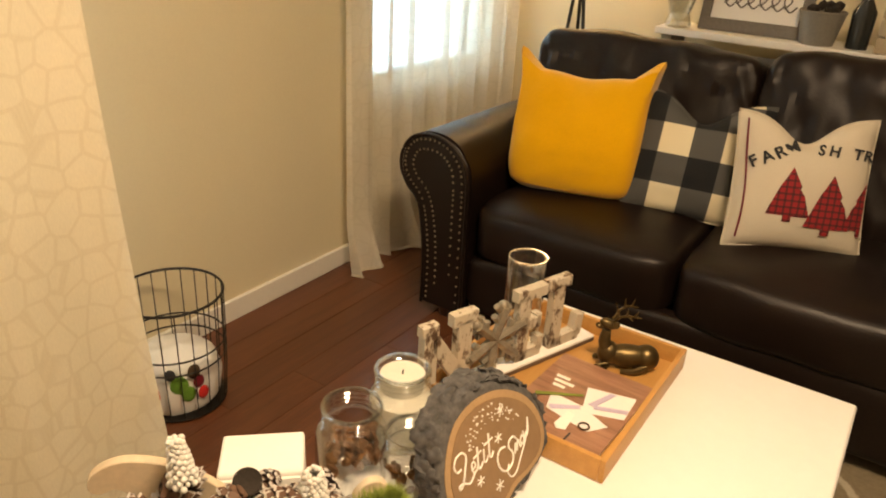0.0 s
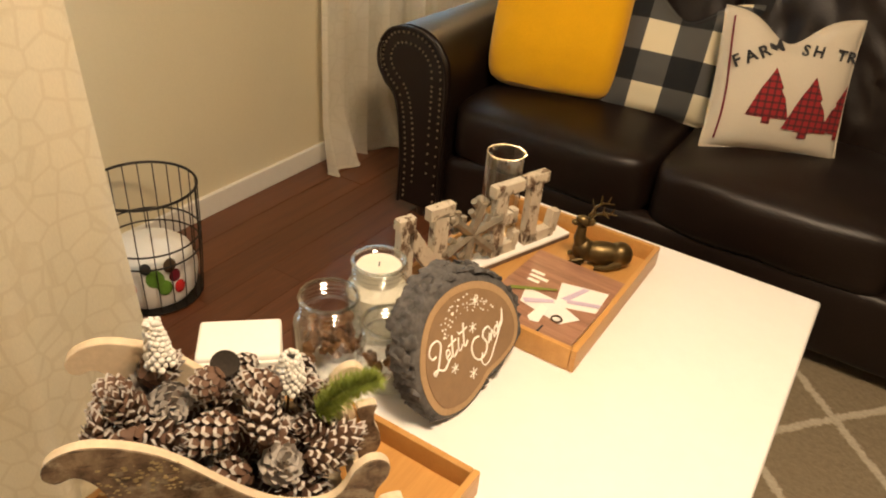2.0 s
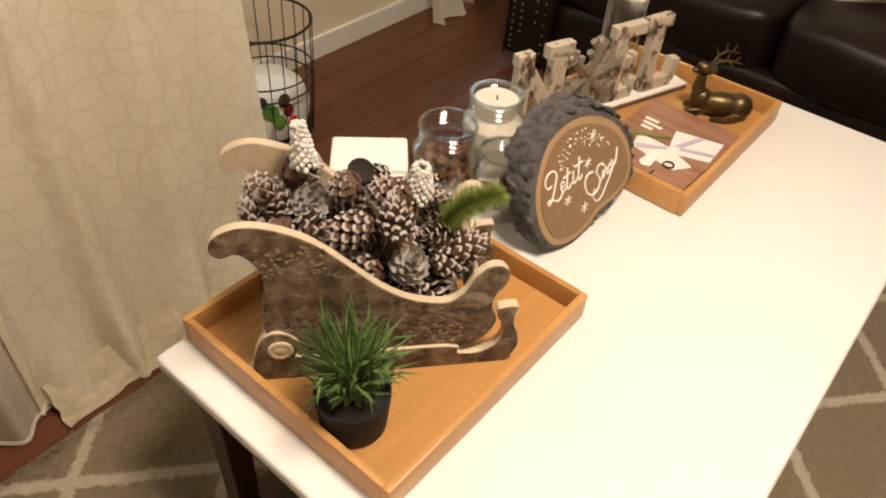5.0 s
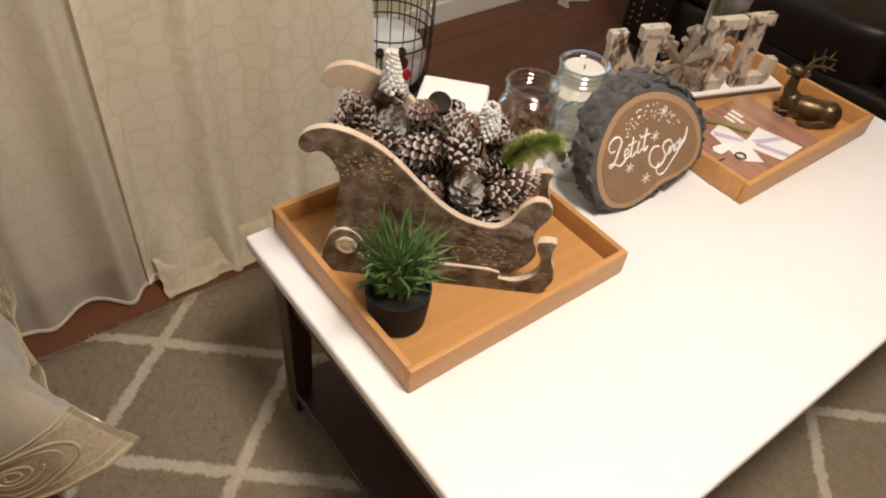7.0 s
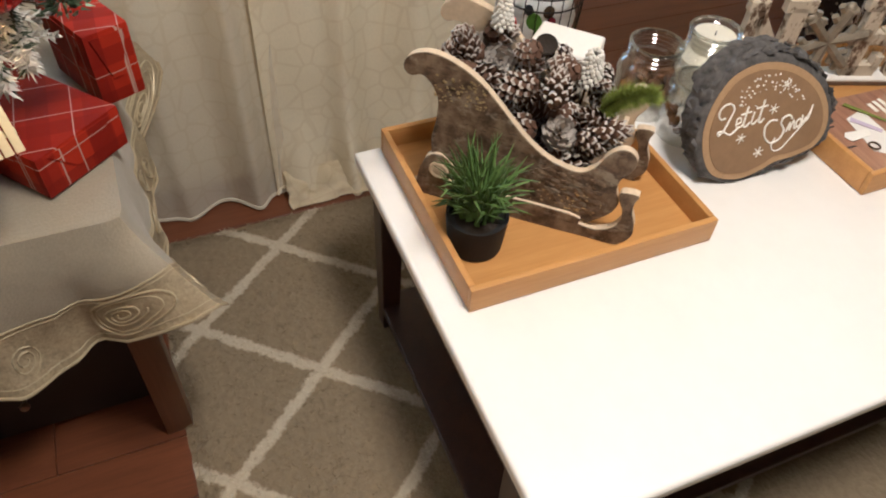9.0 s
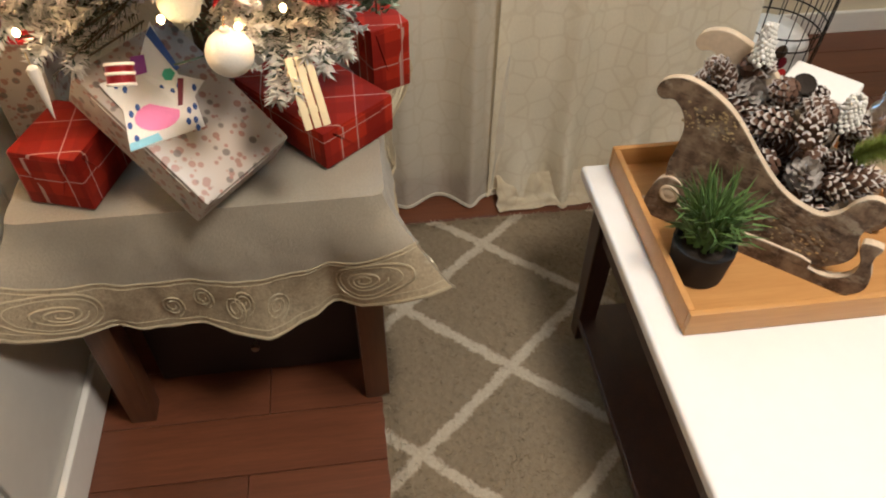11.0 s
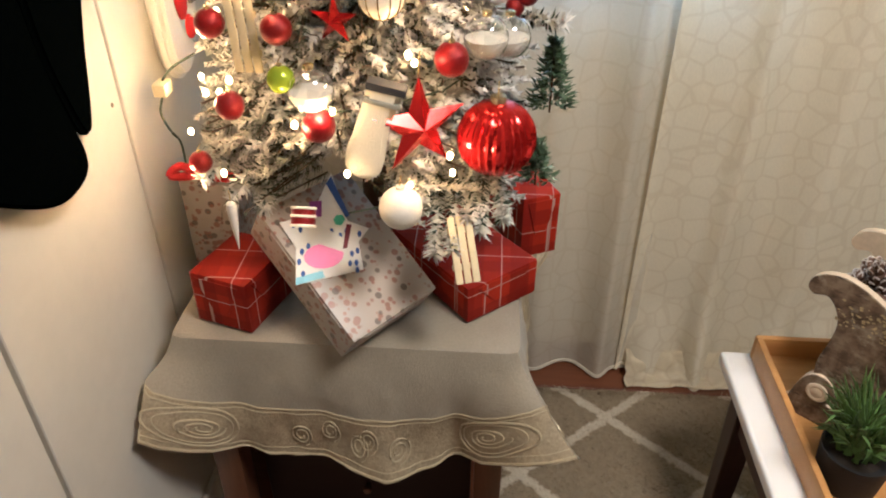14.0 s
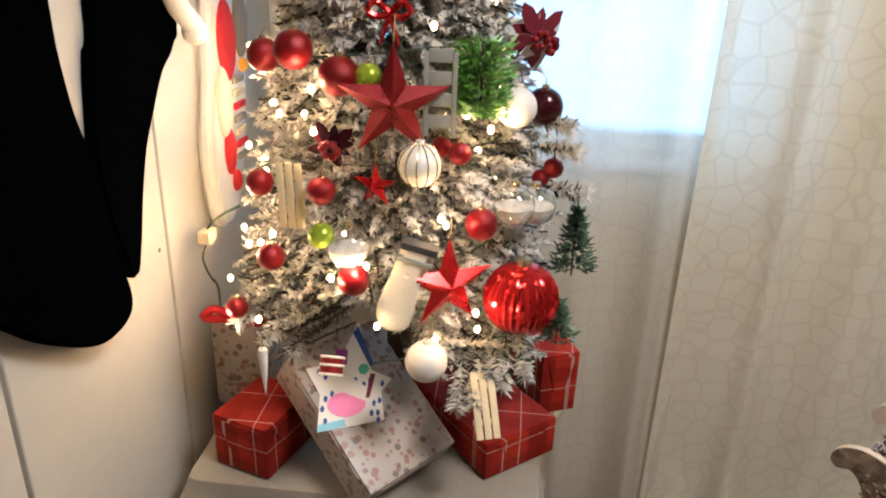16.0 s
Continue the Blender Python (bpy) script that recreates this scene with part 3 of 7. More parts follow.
def trailing_hem(u, v):
    """The spare length of the curtain, crumpled on the floor in front of it."""
    y = -0.075 + 0.50 * u
    k = noise.noise((u * 9, v * 2.2, 4)) + 0.5 * noise.noise((u * 21, v * 5, 1))
    reach = 0.058 + 0.016 * noise.noise((u * 6, 0, 8)) - 0.02 * u
    x = -0.360 + v * (reach + 0.012) + 0.006 * k
    z = 0.062 * (1 - v) ** 2 + 0.011 + 0.013 * k * (0.3 + math.sin(math.pi * min(1, v * 1.05)))
    return (x, y + 0.010 * k, max(z, 0.0135 if x > -0.288 else 0.004))


part("trailing_hem", sheet(trailing_hem, 150, 18, 0.0012), M_CURTR, bpy.data.objects["curtain_2"])
for nm, x, a, b in (("curtain_rod_1", -0.385, -0.96, 0.48), ("curtain_rod_2", -0.955, 1.80, 2.94)):
    structure(nm, tube([(x, a, 2.27), (x, b, 2.27)], 0.012, 10), M_WIRE, "dark metal curtain rod", "curtain rod", True)

# ---------------------------------------------------------------- rug


def rug():
    x0, x1, y0, y1 = -0.285, 1.75, -0.405, 2.05
    r = thing("area_rug", Matrix.Identity(4), "taupe shag rug with a cream diamond trellis under the coffee table", "rug")

    def fn(u, v):
        x, y = x0 + u * (x1 - x0), y0 + v * (y1 - y0)
        e = min(u, 1 - u, v, 1 - v)
        h = 0.012 * min(1, e * 60) + 0.0025 * noise.noise((x * 45, y * 45, 0))
        if e == 0:
            x += 0.004 * noise.noise((x * 30, y * 30, 3))
            y += 0.004 * noise.noise((x * 30, y * 30, 9))
            h = 0.001
        return (x, y, max(h, 0.001))

    part("backing", sheet(fn, 200, 240), M_RUG, r)
    tufts, q = [], random.Random(3)
    for _ in range(26000):
        x, y = x0 + 0.008 + q.random() * 1.15, y0 + 0.006 + q.random() * 0.95
        a, l = q.uniform(0, 6.28), q.uniform(0.006, 0.014)
        tufts.append(((x, y, 0.010), (x + l * math.cos(a), y + l * math.sin(a), 0.011 + q.uniform(0.002, 0.006)), 0.0016))
    t = spikes(tufts, "pile", M_RUG, r)
    t["kind"] = "stuff"
    return r


rug()

# ---------------------------------------------------------------- coffee table
H = 0.40


def coffee_table():
    t = thing("coffee_table", Matrix.Translation((0.37, 0.677, 0.013)), "low coffee table with a glossy white top and dark wooden legs", "table")
    w, l, h = 0.37, 0.677, H - 0.013
    part("tabletop", box(-w, -l, h - 0.026, w, l, h, 0.008, 3), M_TOP, t, "glossy white top with rounded edges")
    for nm, a in (("apron", (-w + 0.075, -l + 0.018, w - 0.075, -l + 0.040)), ("apron", (-w + 0.075, l - 0.040, w - 0.075, l - 0.018)),
                  ("apron", (-w + 0.080, -l + 0.06, -w + 0.100, l - 0.06)), ("apron", (w - 0.100, -l + 0.06, w - 0.080, l - 0.06))):
        part(nm, box(a[0], a[1], h - 0.085, a[2], a[3], h - 0.027, 0.002), M_DARKWOOD, t, smooth=False)
    part("lower_shelf", box(-w + 0.085, -l + 0.012, 0.050, w - 0.060, l - 0.012, 0.070, 0.003), M_DARKWOOD, t, "dark wooden lower shelf", smooth=False)
    for sx in (-1, 1):
        for sy in (-1, 1):
            cx, cy = sx * (w - 0.100), sy * (l - 0.030)
            bm = box(cx - 0.022, cy - 0.022, 0, cx + 0.022, cy + 0.022, h - 0.027, 0.003)
            for v in bm.verts:
                k = 1 - 0.22 * (1 - min(1, v.co.z / (h * 0.8)))
                v.co.x, v.co.y = cx + (v.co.x - cx) * k, cy + (v.co.y - cy) * k
            part("leg", bm, M_DARKWOOD, t, smooth=False)
    return t


coffee_table()


def storage_bin():
    """White lidded bin pushed under the coffee table."""
    b = thing("storage_bin", Matrix.Translation((0.40, 0.42, 0.0835)), "white plastic storage bin on the lower shelf of the coffee table", "bin")
    part("tub", box(-0.17, -0.26, 0, 0.17, 0.26, 0.13, 0.02, 3), M_PAPERWHITE, b)
    part("lid", box(-0.18, -0.27, 0.13, 0.18, 0.27, 0.15, 0.008, 2), M_PAPERWHITE, b)
    return b


storage_bin()


def tray(x0, y0, x1, y1, label):
    t = thing("serving_tray", Matrix.Translation(((x0 + x1) / 2, (y0 + y1) / 2, H + 0.001)), label, "tray", "bamboo trays on the coffee table")
    w, l, h, k = (x1 - x0) / 2, (y1 - y0) / 2, 0.048, 0.011
    part("base_board", box(-w + k, -l + k, 0.002, w - k, l - k, 0.010, 0.001), M_BAMBOO, t, smooth=False)
    part("side_rail", box(-w, -l, 0, -w + k, l, h, 0.0025), M_BAMBOO, t)
    part("side_rail", box(w - k, -l, 0, w, l, h, 0.0025), M_BAMBOO, t)
    part("end_rail", box(-w + k, -l, 0, w - k, -l + k, h, 0.0025), M_BAMBOO, t)
    part("end_rail", box(-w + k, l - k, 0, w - k, l, h, 0.0025), M_BAMBOO, t)
    return t


tray(0.010, 0.048, 0.403, 0.481, "bamboo serving tray holding a wooden sleigh and a potted plant")
tray(0.022, 0.808, 0.405, 1.257, "bamboo serving tray holding a word sign, a book and a deer")
TZ = H + 0.0115

# ---------------------------------------------------------------- sleigh
SL_A, SL_D = Vector((0.135, 0.074, TZ)), Vector((0.66, 0.7513, 0)).normalized()
SLEIGH = Matrix.Translation(SL_A) @ Matrix.Rotation(math.atan2(SL_D.y, SL_D.x), 4, "Z")
SW = 0.165


def sleigh_outline():
    side = [(0.042, 0.030), (0.024, 0.070), (0.018, 0.110), (0.024, 0.150), (0.026, 0.186), (0.016, 0.212), (0.000, 0.226), (-0.018, 0.221), (-0.029, 0.230), (-0.026, 0.247), (-0.011, 0.260), (0.014, 0.266), (0.046, 0.259), (0.080, 0.242), (0.110, 0.216), (0.136, 0.188),
            (0.164, 0.160), (0.192, 0.138), (0.222, 0.125), (0.254, 0.122), (0.275, 0.138), (0.287, 0.164), (0.303, 0.180), (0.320, 0.180), (0.331, 0.166), (0.327, 0.146), (0.316, 0.128), (0.314, 0.106), (0.322, 0.080), (0.312, 0.054), (0.288, 0.030)]
    return [(p.x, p.y) for p in smooth_curve([(a, b, 0) for a, b in side], 4)]


def runner_outline():
    pts = [(0.000, 0.0), (0.310, 0.0), (0.340, 0.006), (0.355, 0.026), (0.354, 0.052), (0.346, 0.074), (0.345, 0.094), (0.348, 0.110), (0.322, 0.108), (0.322, 0.092), (0.330, 0.076), (0.332, 0.054), (0.322, 0.034), (0.300, 0.022), (0.272, 0.024), (0.255, 0.040), (0.070, 0.040), (0.058, 0.052), (0.060, 0.070), (0.048, 0.086), (0.030, 0.091), (0.014, 0.080), (0.004, 0.056), (-0.002, 0.026)]
    return [(p.x, p.y) for p in smooth_curve([(a, b, 0) for a, b in pts], 3, True)]


def sleigh():
    s = thing("wooden_sleigh", SLEIGH, "rustic birch bark sleigh filled with frosted pine cones", "sleigh")
    for w, nm in ((0.0, "side_panel"), (SW, "side_panel")):
        ol = sleigh_outline()
        rr = runner_outline()
        for pn, pts, th, back in ((nm, ol, 0.014, 0.007), ("runner", rr, 0.016, 0.013)):
            bm = slab(pts, th, 0.0012, seg=1)
            bm.normal_update()
            for f in bm.faces:
                f.material_index = 1 if abs(f.normal.y) < 0.5 and f.calc_center_median().z > 0.004 else 0
            part(pn, bm, [M_SLEIGHBARK if w == 0 or pn == "runner" else M_SLEIGHEDGE, M_SLEIGHEDGE], s, at=Matrix.Translation((0, w - back, 0)), smooth=False)
    part("floor_board", box(0.01, 0.008, 0.040, 0.288, SW - 0.008, 0.050, 0.001), M_SLEIGHEDGE, s)
    part("back_board", box(0.030, 0.008, 0.05, 0.038, SW - 0.008, 0.195, 0.001), M_PAPERWHITE, s)
    part("front_board", box(0.296, 0.008, 0.05, 0.304, SW - 0.008, 0.125, 0.001), M_SLEIGHEDGE, s)
    for w in (-0.0125, SW + 0.003):
        part("runner_scroll", lathe([(0.0165, 0.0), (0.0165, 0.003), (0.013, 0.0042), (0.0095, 0.003), (0.006, 0.0042), (0.0001, 0.0046)], 20, None, Matrix.Translation((0.036, w, 0.060)) @ Matrix.Rotation(math.pi / 2, 4, "X")), M_SLEIGHEDGE, s, "pale carved scroll disc")
    # glitter spray and flaking bark on the near side
    q = random.Random(5)
    for n, (a0, a1, b0, b1), sz, mm, nm in ((80, (0.02, 0.10, 0.19, 0.235), 0.0018, M_GLITTER, "glitter_spray"), (60, (0.18, 0.30, 0.045, 0.085), 0.0018, M_GLITTER, "glitter_spray"), (130, (0.04, 0.30, 0.05, 0.115), 0.006, M_SLEIGHBARK, "bark_flakes"), (130, (0.04, 0.30, 0.05, 0.115), 0.0036, M_BARKPALE, "bark_flakes")):
        bm = bmesh.new()
        for _ in range(n):
            bmesh.ops.create_icosphere(bm, subdivisions=1, radius=sz * q.uniform(0.4, 1.2), matrix=Matrix.Translation((q.uniform(a0, a1), -0.0075, q.uniform(b0, b1))) @ Matrix.Diagonal((1.6, 0.22, 1, 1)))
        part(nm, bm, mm, s)["kind"] = "stuff"
    return s


sleigh()


def cone_mesh(scales=46, length=0.055, radius=0.024, open_=1.0, white=False, seedv=0):
    """A pine cone: scales on a spiral, each a bent wedge with a frosted lip."""
    q = random.Random(seedv)
    bm = bmesh.new()
    for i in range(scales):
        f = (i + 0.5) / scales
        a = i * 2.39996
        z = length * (f - 0.5)
        r = radius * (math.sin(math.pi * (0.12 + 0.86 * f)) ** 0.8) * (1.05 - 0.25 * f)
        rot = Matrix.Translation((0, 0, z)) @ Matrix.Rotation(a, 4, "Z")
        wid, up = 0.0095 * (0.6 + 0.6 * r / radius), 0.008 * open_ * q.uniform(0.8, 1.2) + 0.010 * (f - 0.3)
        pts = [(0.2 * r, -wid * 0.3, -0.002), (0.2 * r, wid * 0.3, -0.002), (r * 0.86, wid * 0.55, up * 0.55), (r, 0, up), (r * 0.86, -wid * 0.55, up * 0.55)]
        thick = Vector((0, 0, -0.0028))
        t = [bm.verts.new(rot @ Vector(p)) for p in pts]
        b = [bm.verts.new(rot @ (Vector(p) + thick)) for p in pts]
        tip = [bm.verts.new(rot @ (Vector((p[0] * 1.03, p[1], p[2])) + Vector((0, 0, 0.0016)))) for p in pts[2:]]
        for fc, mi in (((t[0], t[1], t[2], t[4]), 0), ((t[4], t[2], t[3]), 0), ((b[1], b[0], b[4], b[2]), 0), ((b[2], b[4], b[3]), 0), ((t[2], b[2], b[3], t[3]), 1), ((t[3], b[3], b[4], t[4]), 1), ((tip[0], tip[1], tip[2]), 1), ((tip[0], tip[1], t[3], t[2]), 1), ((tip[1], tip[2], t[4], t[3]), 1)):
            face = bm.faces.new(fc)
            face.material_index = 1 if white else mi
    bmesh.ops.create_icosphere(bm, subdivisions=1, radius=radius * 0.45, matrix=Matrix.Diagonal((1, 1, length / radius * 0.9, 1)))
    bmesh.ops.recalc_face_normals(bm, faces=bm.faces[:])
    me = bpy.data.meshes.new("pine_cone")
    bm.to_mesh(me)
    bm.free()
    me.materials.append(M_GREYBROWN)
    me.materials.append(M_FROST)
    return me


CONES = [cone_mesh(46, 0.052, 0.027, 1.0, seedv=1), cone_mesh(56, 0.066, 0.026, 0.7, seedv=2), cone_mesh(40, 0.046, 0.028, 1.3, seedv=3)]
WCONE = cone_mesh(50, 0.062, 0.027, 1.2, True, 4)
q = random.Random(11)
# heap of cones in sleigh coordinates: along, across, up, size
heap = [(a, w, 0.085 + q.uniform(-0.008, 0.008), 0.95) for a in (0.045, 0.095, 0.145, 0.195, 0.245) for w in (0.035, 0.082, 0.130)]
heap += [(a, w, 0.130 + q.uniform(-0.008, 0.01) + 0.03 * (a < 0.1), 1.0) for a in (0.05, 0.10, 0.152, 0.205, 0.258) for w in (0.040, 0.088, 0.135)]
heap += [(a, w, 0.186 + q.uniform(-0.008, 0.01), 1.0) for a in (0.035, 0.085, 0.135, 0.185) for w in (0.055, 0.108)]
heap += [(0.045, 0.075, 0.222, 0.9), (0.030, 0.120, 0.205, 0.85), (0.245, 0.150, 0.160, 0.9), (0.080, 0.140, 0.215, 0.95), (0.125, 0.100, 0.215, 0.9), (0.225, 0.120, 0.185, 0.9), (0.275, 0.040, 0.150, 0.85), (0.010, 0.060, 0.190, 0.9), (0.165, 0.150, 0.190, 0.9)]
for k, (a, w, z, s) in enumerate(heap):
    white = k in (24, 17, 33)
    c = new("pine_cone", WCONE if white else CONES[k % 3])
    c.matrix_world = SLEIGH @ Matrix.Translation((a + q.uniform(-0.008, 0.008), w + q.uniform(-0.006, 0.006), z + 0.018)) @ Euler((q.uniform(0.4, 2.4), q.uniform(-0.8, 0.8), q.uniform(0, 6.28))).to_matrix().to_4x4() @ Matrix.Scale(s * q.uniform(0.92, 1.1), 4)
    tagged(c, "fully white flocked pine cone in the sleigh" if white else "brown pine cone with frosted scale tips in the sleigh", "pine cone", "pine cones in the sleigh")


bm = bmesh.new()
bmesh.ops.create_icosphere(bm, subdivisions=2, radius=0.0040)
BERRY = bpy.data.meshes.new("berry")
bm.to_mesh(BERRY)
bm.free()
BERRY.materials.append(M_FLOCK)
BERRY.shade_smooth()


def berry_sprig(m, n, h, r):
    """A stem thick with small snowy berries."""
    s = thing("snowy_berry_sprig", m, "white flocked berry sprig stuck among the pine cones", "sprig")
    qq = random.Random(n)
    for i in range(n):
        f = i / n
        a = i * 2.4
        rr = r * (1 - 0.6 * f)
        o = new("berry", BERRY)
        o.matrix_world = Matrix.Translation((rr * math.cos(a), rr * math.sin(a), h * f + 0.01)) @ Matrix.Scale(qq.uniform(0.75, 1.2), 4)
        o.parent = s
    part("stem", tube([(0, 0, -0.05), (0, 0, h)], 0.002, 6), M_TRUNK, s)
    return s


berry_sprig(SLEIGH @ pose(0.082, 0.128, 0.240, -4, -4, 0), 100, 0.062, 0.016)
berry_sprig(SLEIGH @ pose(0.226, 0.122, 0.190, 6, 4, 0), 110, 0.052, 0.021)


def seed_pod():
    p = thing("dried_seed_pod", SLEIGH @ pose(0.152, 0.132, 0.234, 30, 8, 0) @ Matrix.Scale(0.58, 4), "dark brown dried lotus pod among the pine cones", "seed pod")
    part("cup", lathe([(0.004, -0.03), (0.016, -0.022), (0.027, -0.004), (0.031, 0.006), (0.028, 0.009), (0.020, 0.002), (0.0001, -0.002)], 20), M_SOIL, p)
    part("stalk", tube([(0, 0, -0.06), (0, 0, -0.028)], 0.003, 6), M_TRUNK, p)
    return p


seed_pod()


def moss_sprig(m, length, n, material, label, w=0.0009, spread=0.022):
    s = thing("moss_sprig", m, label, "sprig")
    qq = random.Random(n)
    it = []
    for i in range(n):
        f = qq.random()
        c = Vector((length * f, 0, 0.012 * math.sin(3 * f)))
        d = Vector((qq.uniform(0.1, 0.9), qq.uniform(-1, 1), qq.uniform(-1, 1))).normalized() * spread * (1 - 0.5 * abs(f - 0.35)) * qq.uniform(0.6, 1.2)
        it.append((c, c + d, w))
    part("stem", tube([(0, 0, 0), (length, 0, 0)], 0.0012, 5), material, s)
    t = spikes(it, "fronds", material, s)
    t["kind"] = "stuff"
    return s


moss_sprig(SLEIGH @ pose(0.258, 0.095, 0.168, 0, -32, -4), 0.088, 2400, M_FEATHER, "moss green feathery sprig at the sleigh front", 0.0009, 0.028)


def potted_grass():
    p = thing("potted_plant", Matrix.Translation((0.285, 0.108, TZ)), "artificial tufted grass plant in a matt black pot", "plant")
    part("pot", lathe([(0.040, 0.0), (0.043, 0.002), (0.0485, 0.060), (0.0485, 0.066), (0.044, 0.066), (0.043, 0.056), (0.0001, 0.055)], 32), M_POT, p)
    part("soil", lathe([(0.0425, 0.055), (0.0001, 0.059)], 24), M_SOIL, p)
    qq = random.Random(2)
    it = []
    for i in range(190):
        a, r0 = qq.uniform(0, 6.28), 0.036 * math.sqrt(qq.random())
        h, lean = qq.uniform(0.040, 0.076), qq.uniform(0.05, 0.95)
        z0 = 0.058 + qq.uniform(0, 0.050)
        turn = qq.uniform(-0.7, 0.7)
        at = [Vector((r0 * math.cos(a) * 0.7, r0 * math.sin(a) * 0.7, z0))]
        for k in range(4):
            el = 1.45 - lean * (0.35 + 0.34 * k)
            at.append(at[-1] + Vector((math.cos(a + turn * k * 0.4) * math.cos(el), math.sin(a + turn * k * 0.4) * math.cos(el), math.sin(el))) * h * 0.28)
        for k in range(4):
            it.append((at[k] - (at[k + 1] - at[k]) * 0.15, at[k + 1] + (at[k + 1] - at[k]) * (0.35 if k < 3 else 0.6), 0.0042 - 0.0006 * k))
    g = spikes(it, "grass_tuft", M_GRASS, p)
    g["kind"] = "stuff"
    return p


potted_grass()


def white_box():
    b = thing("white_box", pose(0.078, 0.350, TZ, 0, 0, 43), "plain white rounded square box behind the sleigh", "box")
    part("body", box(-0.056, -0.030, 0, 0.056, 0.052, 0.190, 0.006, 3), M_PAPERWHITE, b)
    part("edge_band", box(-0.052, -0.037, 0.004, 0.052, -0.031, 0.184, 0.003, 2), M_WHITE, b)
    return b


white_box()

# ---------------------------------------------------------------- jars and slice


def jar(x, y, r, h, neck, label, fill=None, z0=H + 0.001):
    j = thing("glass_jar", Matrix.Translation((x, y, z0)), label, "jar", "glass jars on the coffee table")
    nh = h * 0.76
    out = [(0.0001, 0.003), (r * 0.84, 0.0), (r * 0.96, 0.004), (r, 0.014), (r, nh * 0.66), (r * 0.985, nh * 0.78), (r * 0.93, nh * 0.89), (neck + 0.002, nh * 0.97), (neck, nh)]
    step = (h - 0.007 - nh) / 3
    for k in range(3):
        z = nh + step * k
        out += [(neck, z + step * 0.25), (neck + 0.0026, z + step * 0.5), (neck + 0.0026, z + step * 0.68), (neck, z + step * 0.92)]
    out += [(neck, h - 0.006), (neck + 0.002, h - 0.003), (neck + 0.001, h), (neck - 0.002, h), (neck - 0.002, h - 0.006)]
    bm = lathe(out, 40)
    bmesh.ops.delete(bm, geom=[f for f in bm.faces if len(f.verts) > 4], context="FACES_ONLY")
    g = part("glass_body", bm, M_JAR, j, "clear glass")
    g.visible_shadow = False
    part("rim_ring", tube([((neck + 0.002) * math.cos(a * 0.1571), (neck + 0.002) * math.sin(a * 0.1571), h - 0.003) for a in range(40)], 0.0028, 8, closed=True), M_JAR, j)
    if fill == "wax":
        part("wax", lathe([(r - 0.007, 0.010), (r - 0.007, nh * 0.80), (neck - 0.008, nh * 0.95), (neck - 0.006, nh + 0.024), (0.0001, nh + 0.022)], 32), M_WAX, j)
        part("wick", tube([(0, 0, nh + 0.02), (0.001, 0, nh + 0.032)], 0.0012, 6), M_TEXT, j)
    elif fill:
        bm = bmesh.new()
        qq = random.Random(int(r * 1e4))
        for _ in range(fill):
            a, rr = qq.uniform(0, 6.28), (r - 0.016) * math.sqrt(qq.random())
            bmesh.ops.create_icosphere(bm, subdivisions=1, radius=qq.uniform(0.007, 0.013), matrix=Matrix.Translation((rr * math.cos(a), rr * math.sin(a), 0.018 + qq.random() * 0.055)) @ Euler((qq.random() * 3, qq.random() * 3, 0)).to_matrix().to_4x4() @ Matrix.Diagonal((1, 1.4, 0.5, 1)))
        part("potpourri", bm, M_POTP, j, smooth=False)["kind"] = "stuff"
    return j


jar(0.047, 0.572, 0.062, 0.142, 0.047, "wide clear glass jar half filled with dried potpourri", 70)
jar(0.056, 0.696, 0.060, 0.152, 0.046, "clear glass jar candle with cream wax", "wax")
jar(0.150, 0.600, 0.052, 0.122, 0.042, "low clear glass jar behind the wood slice", 16)
jar(0.156, 0.712, 0.046, 0.120, 0.038, "small clear glass jar with dried petals", 40)


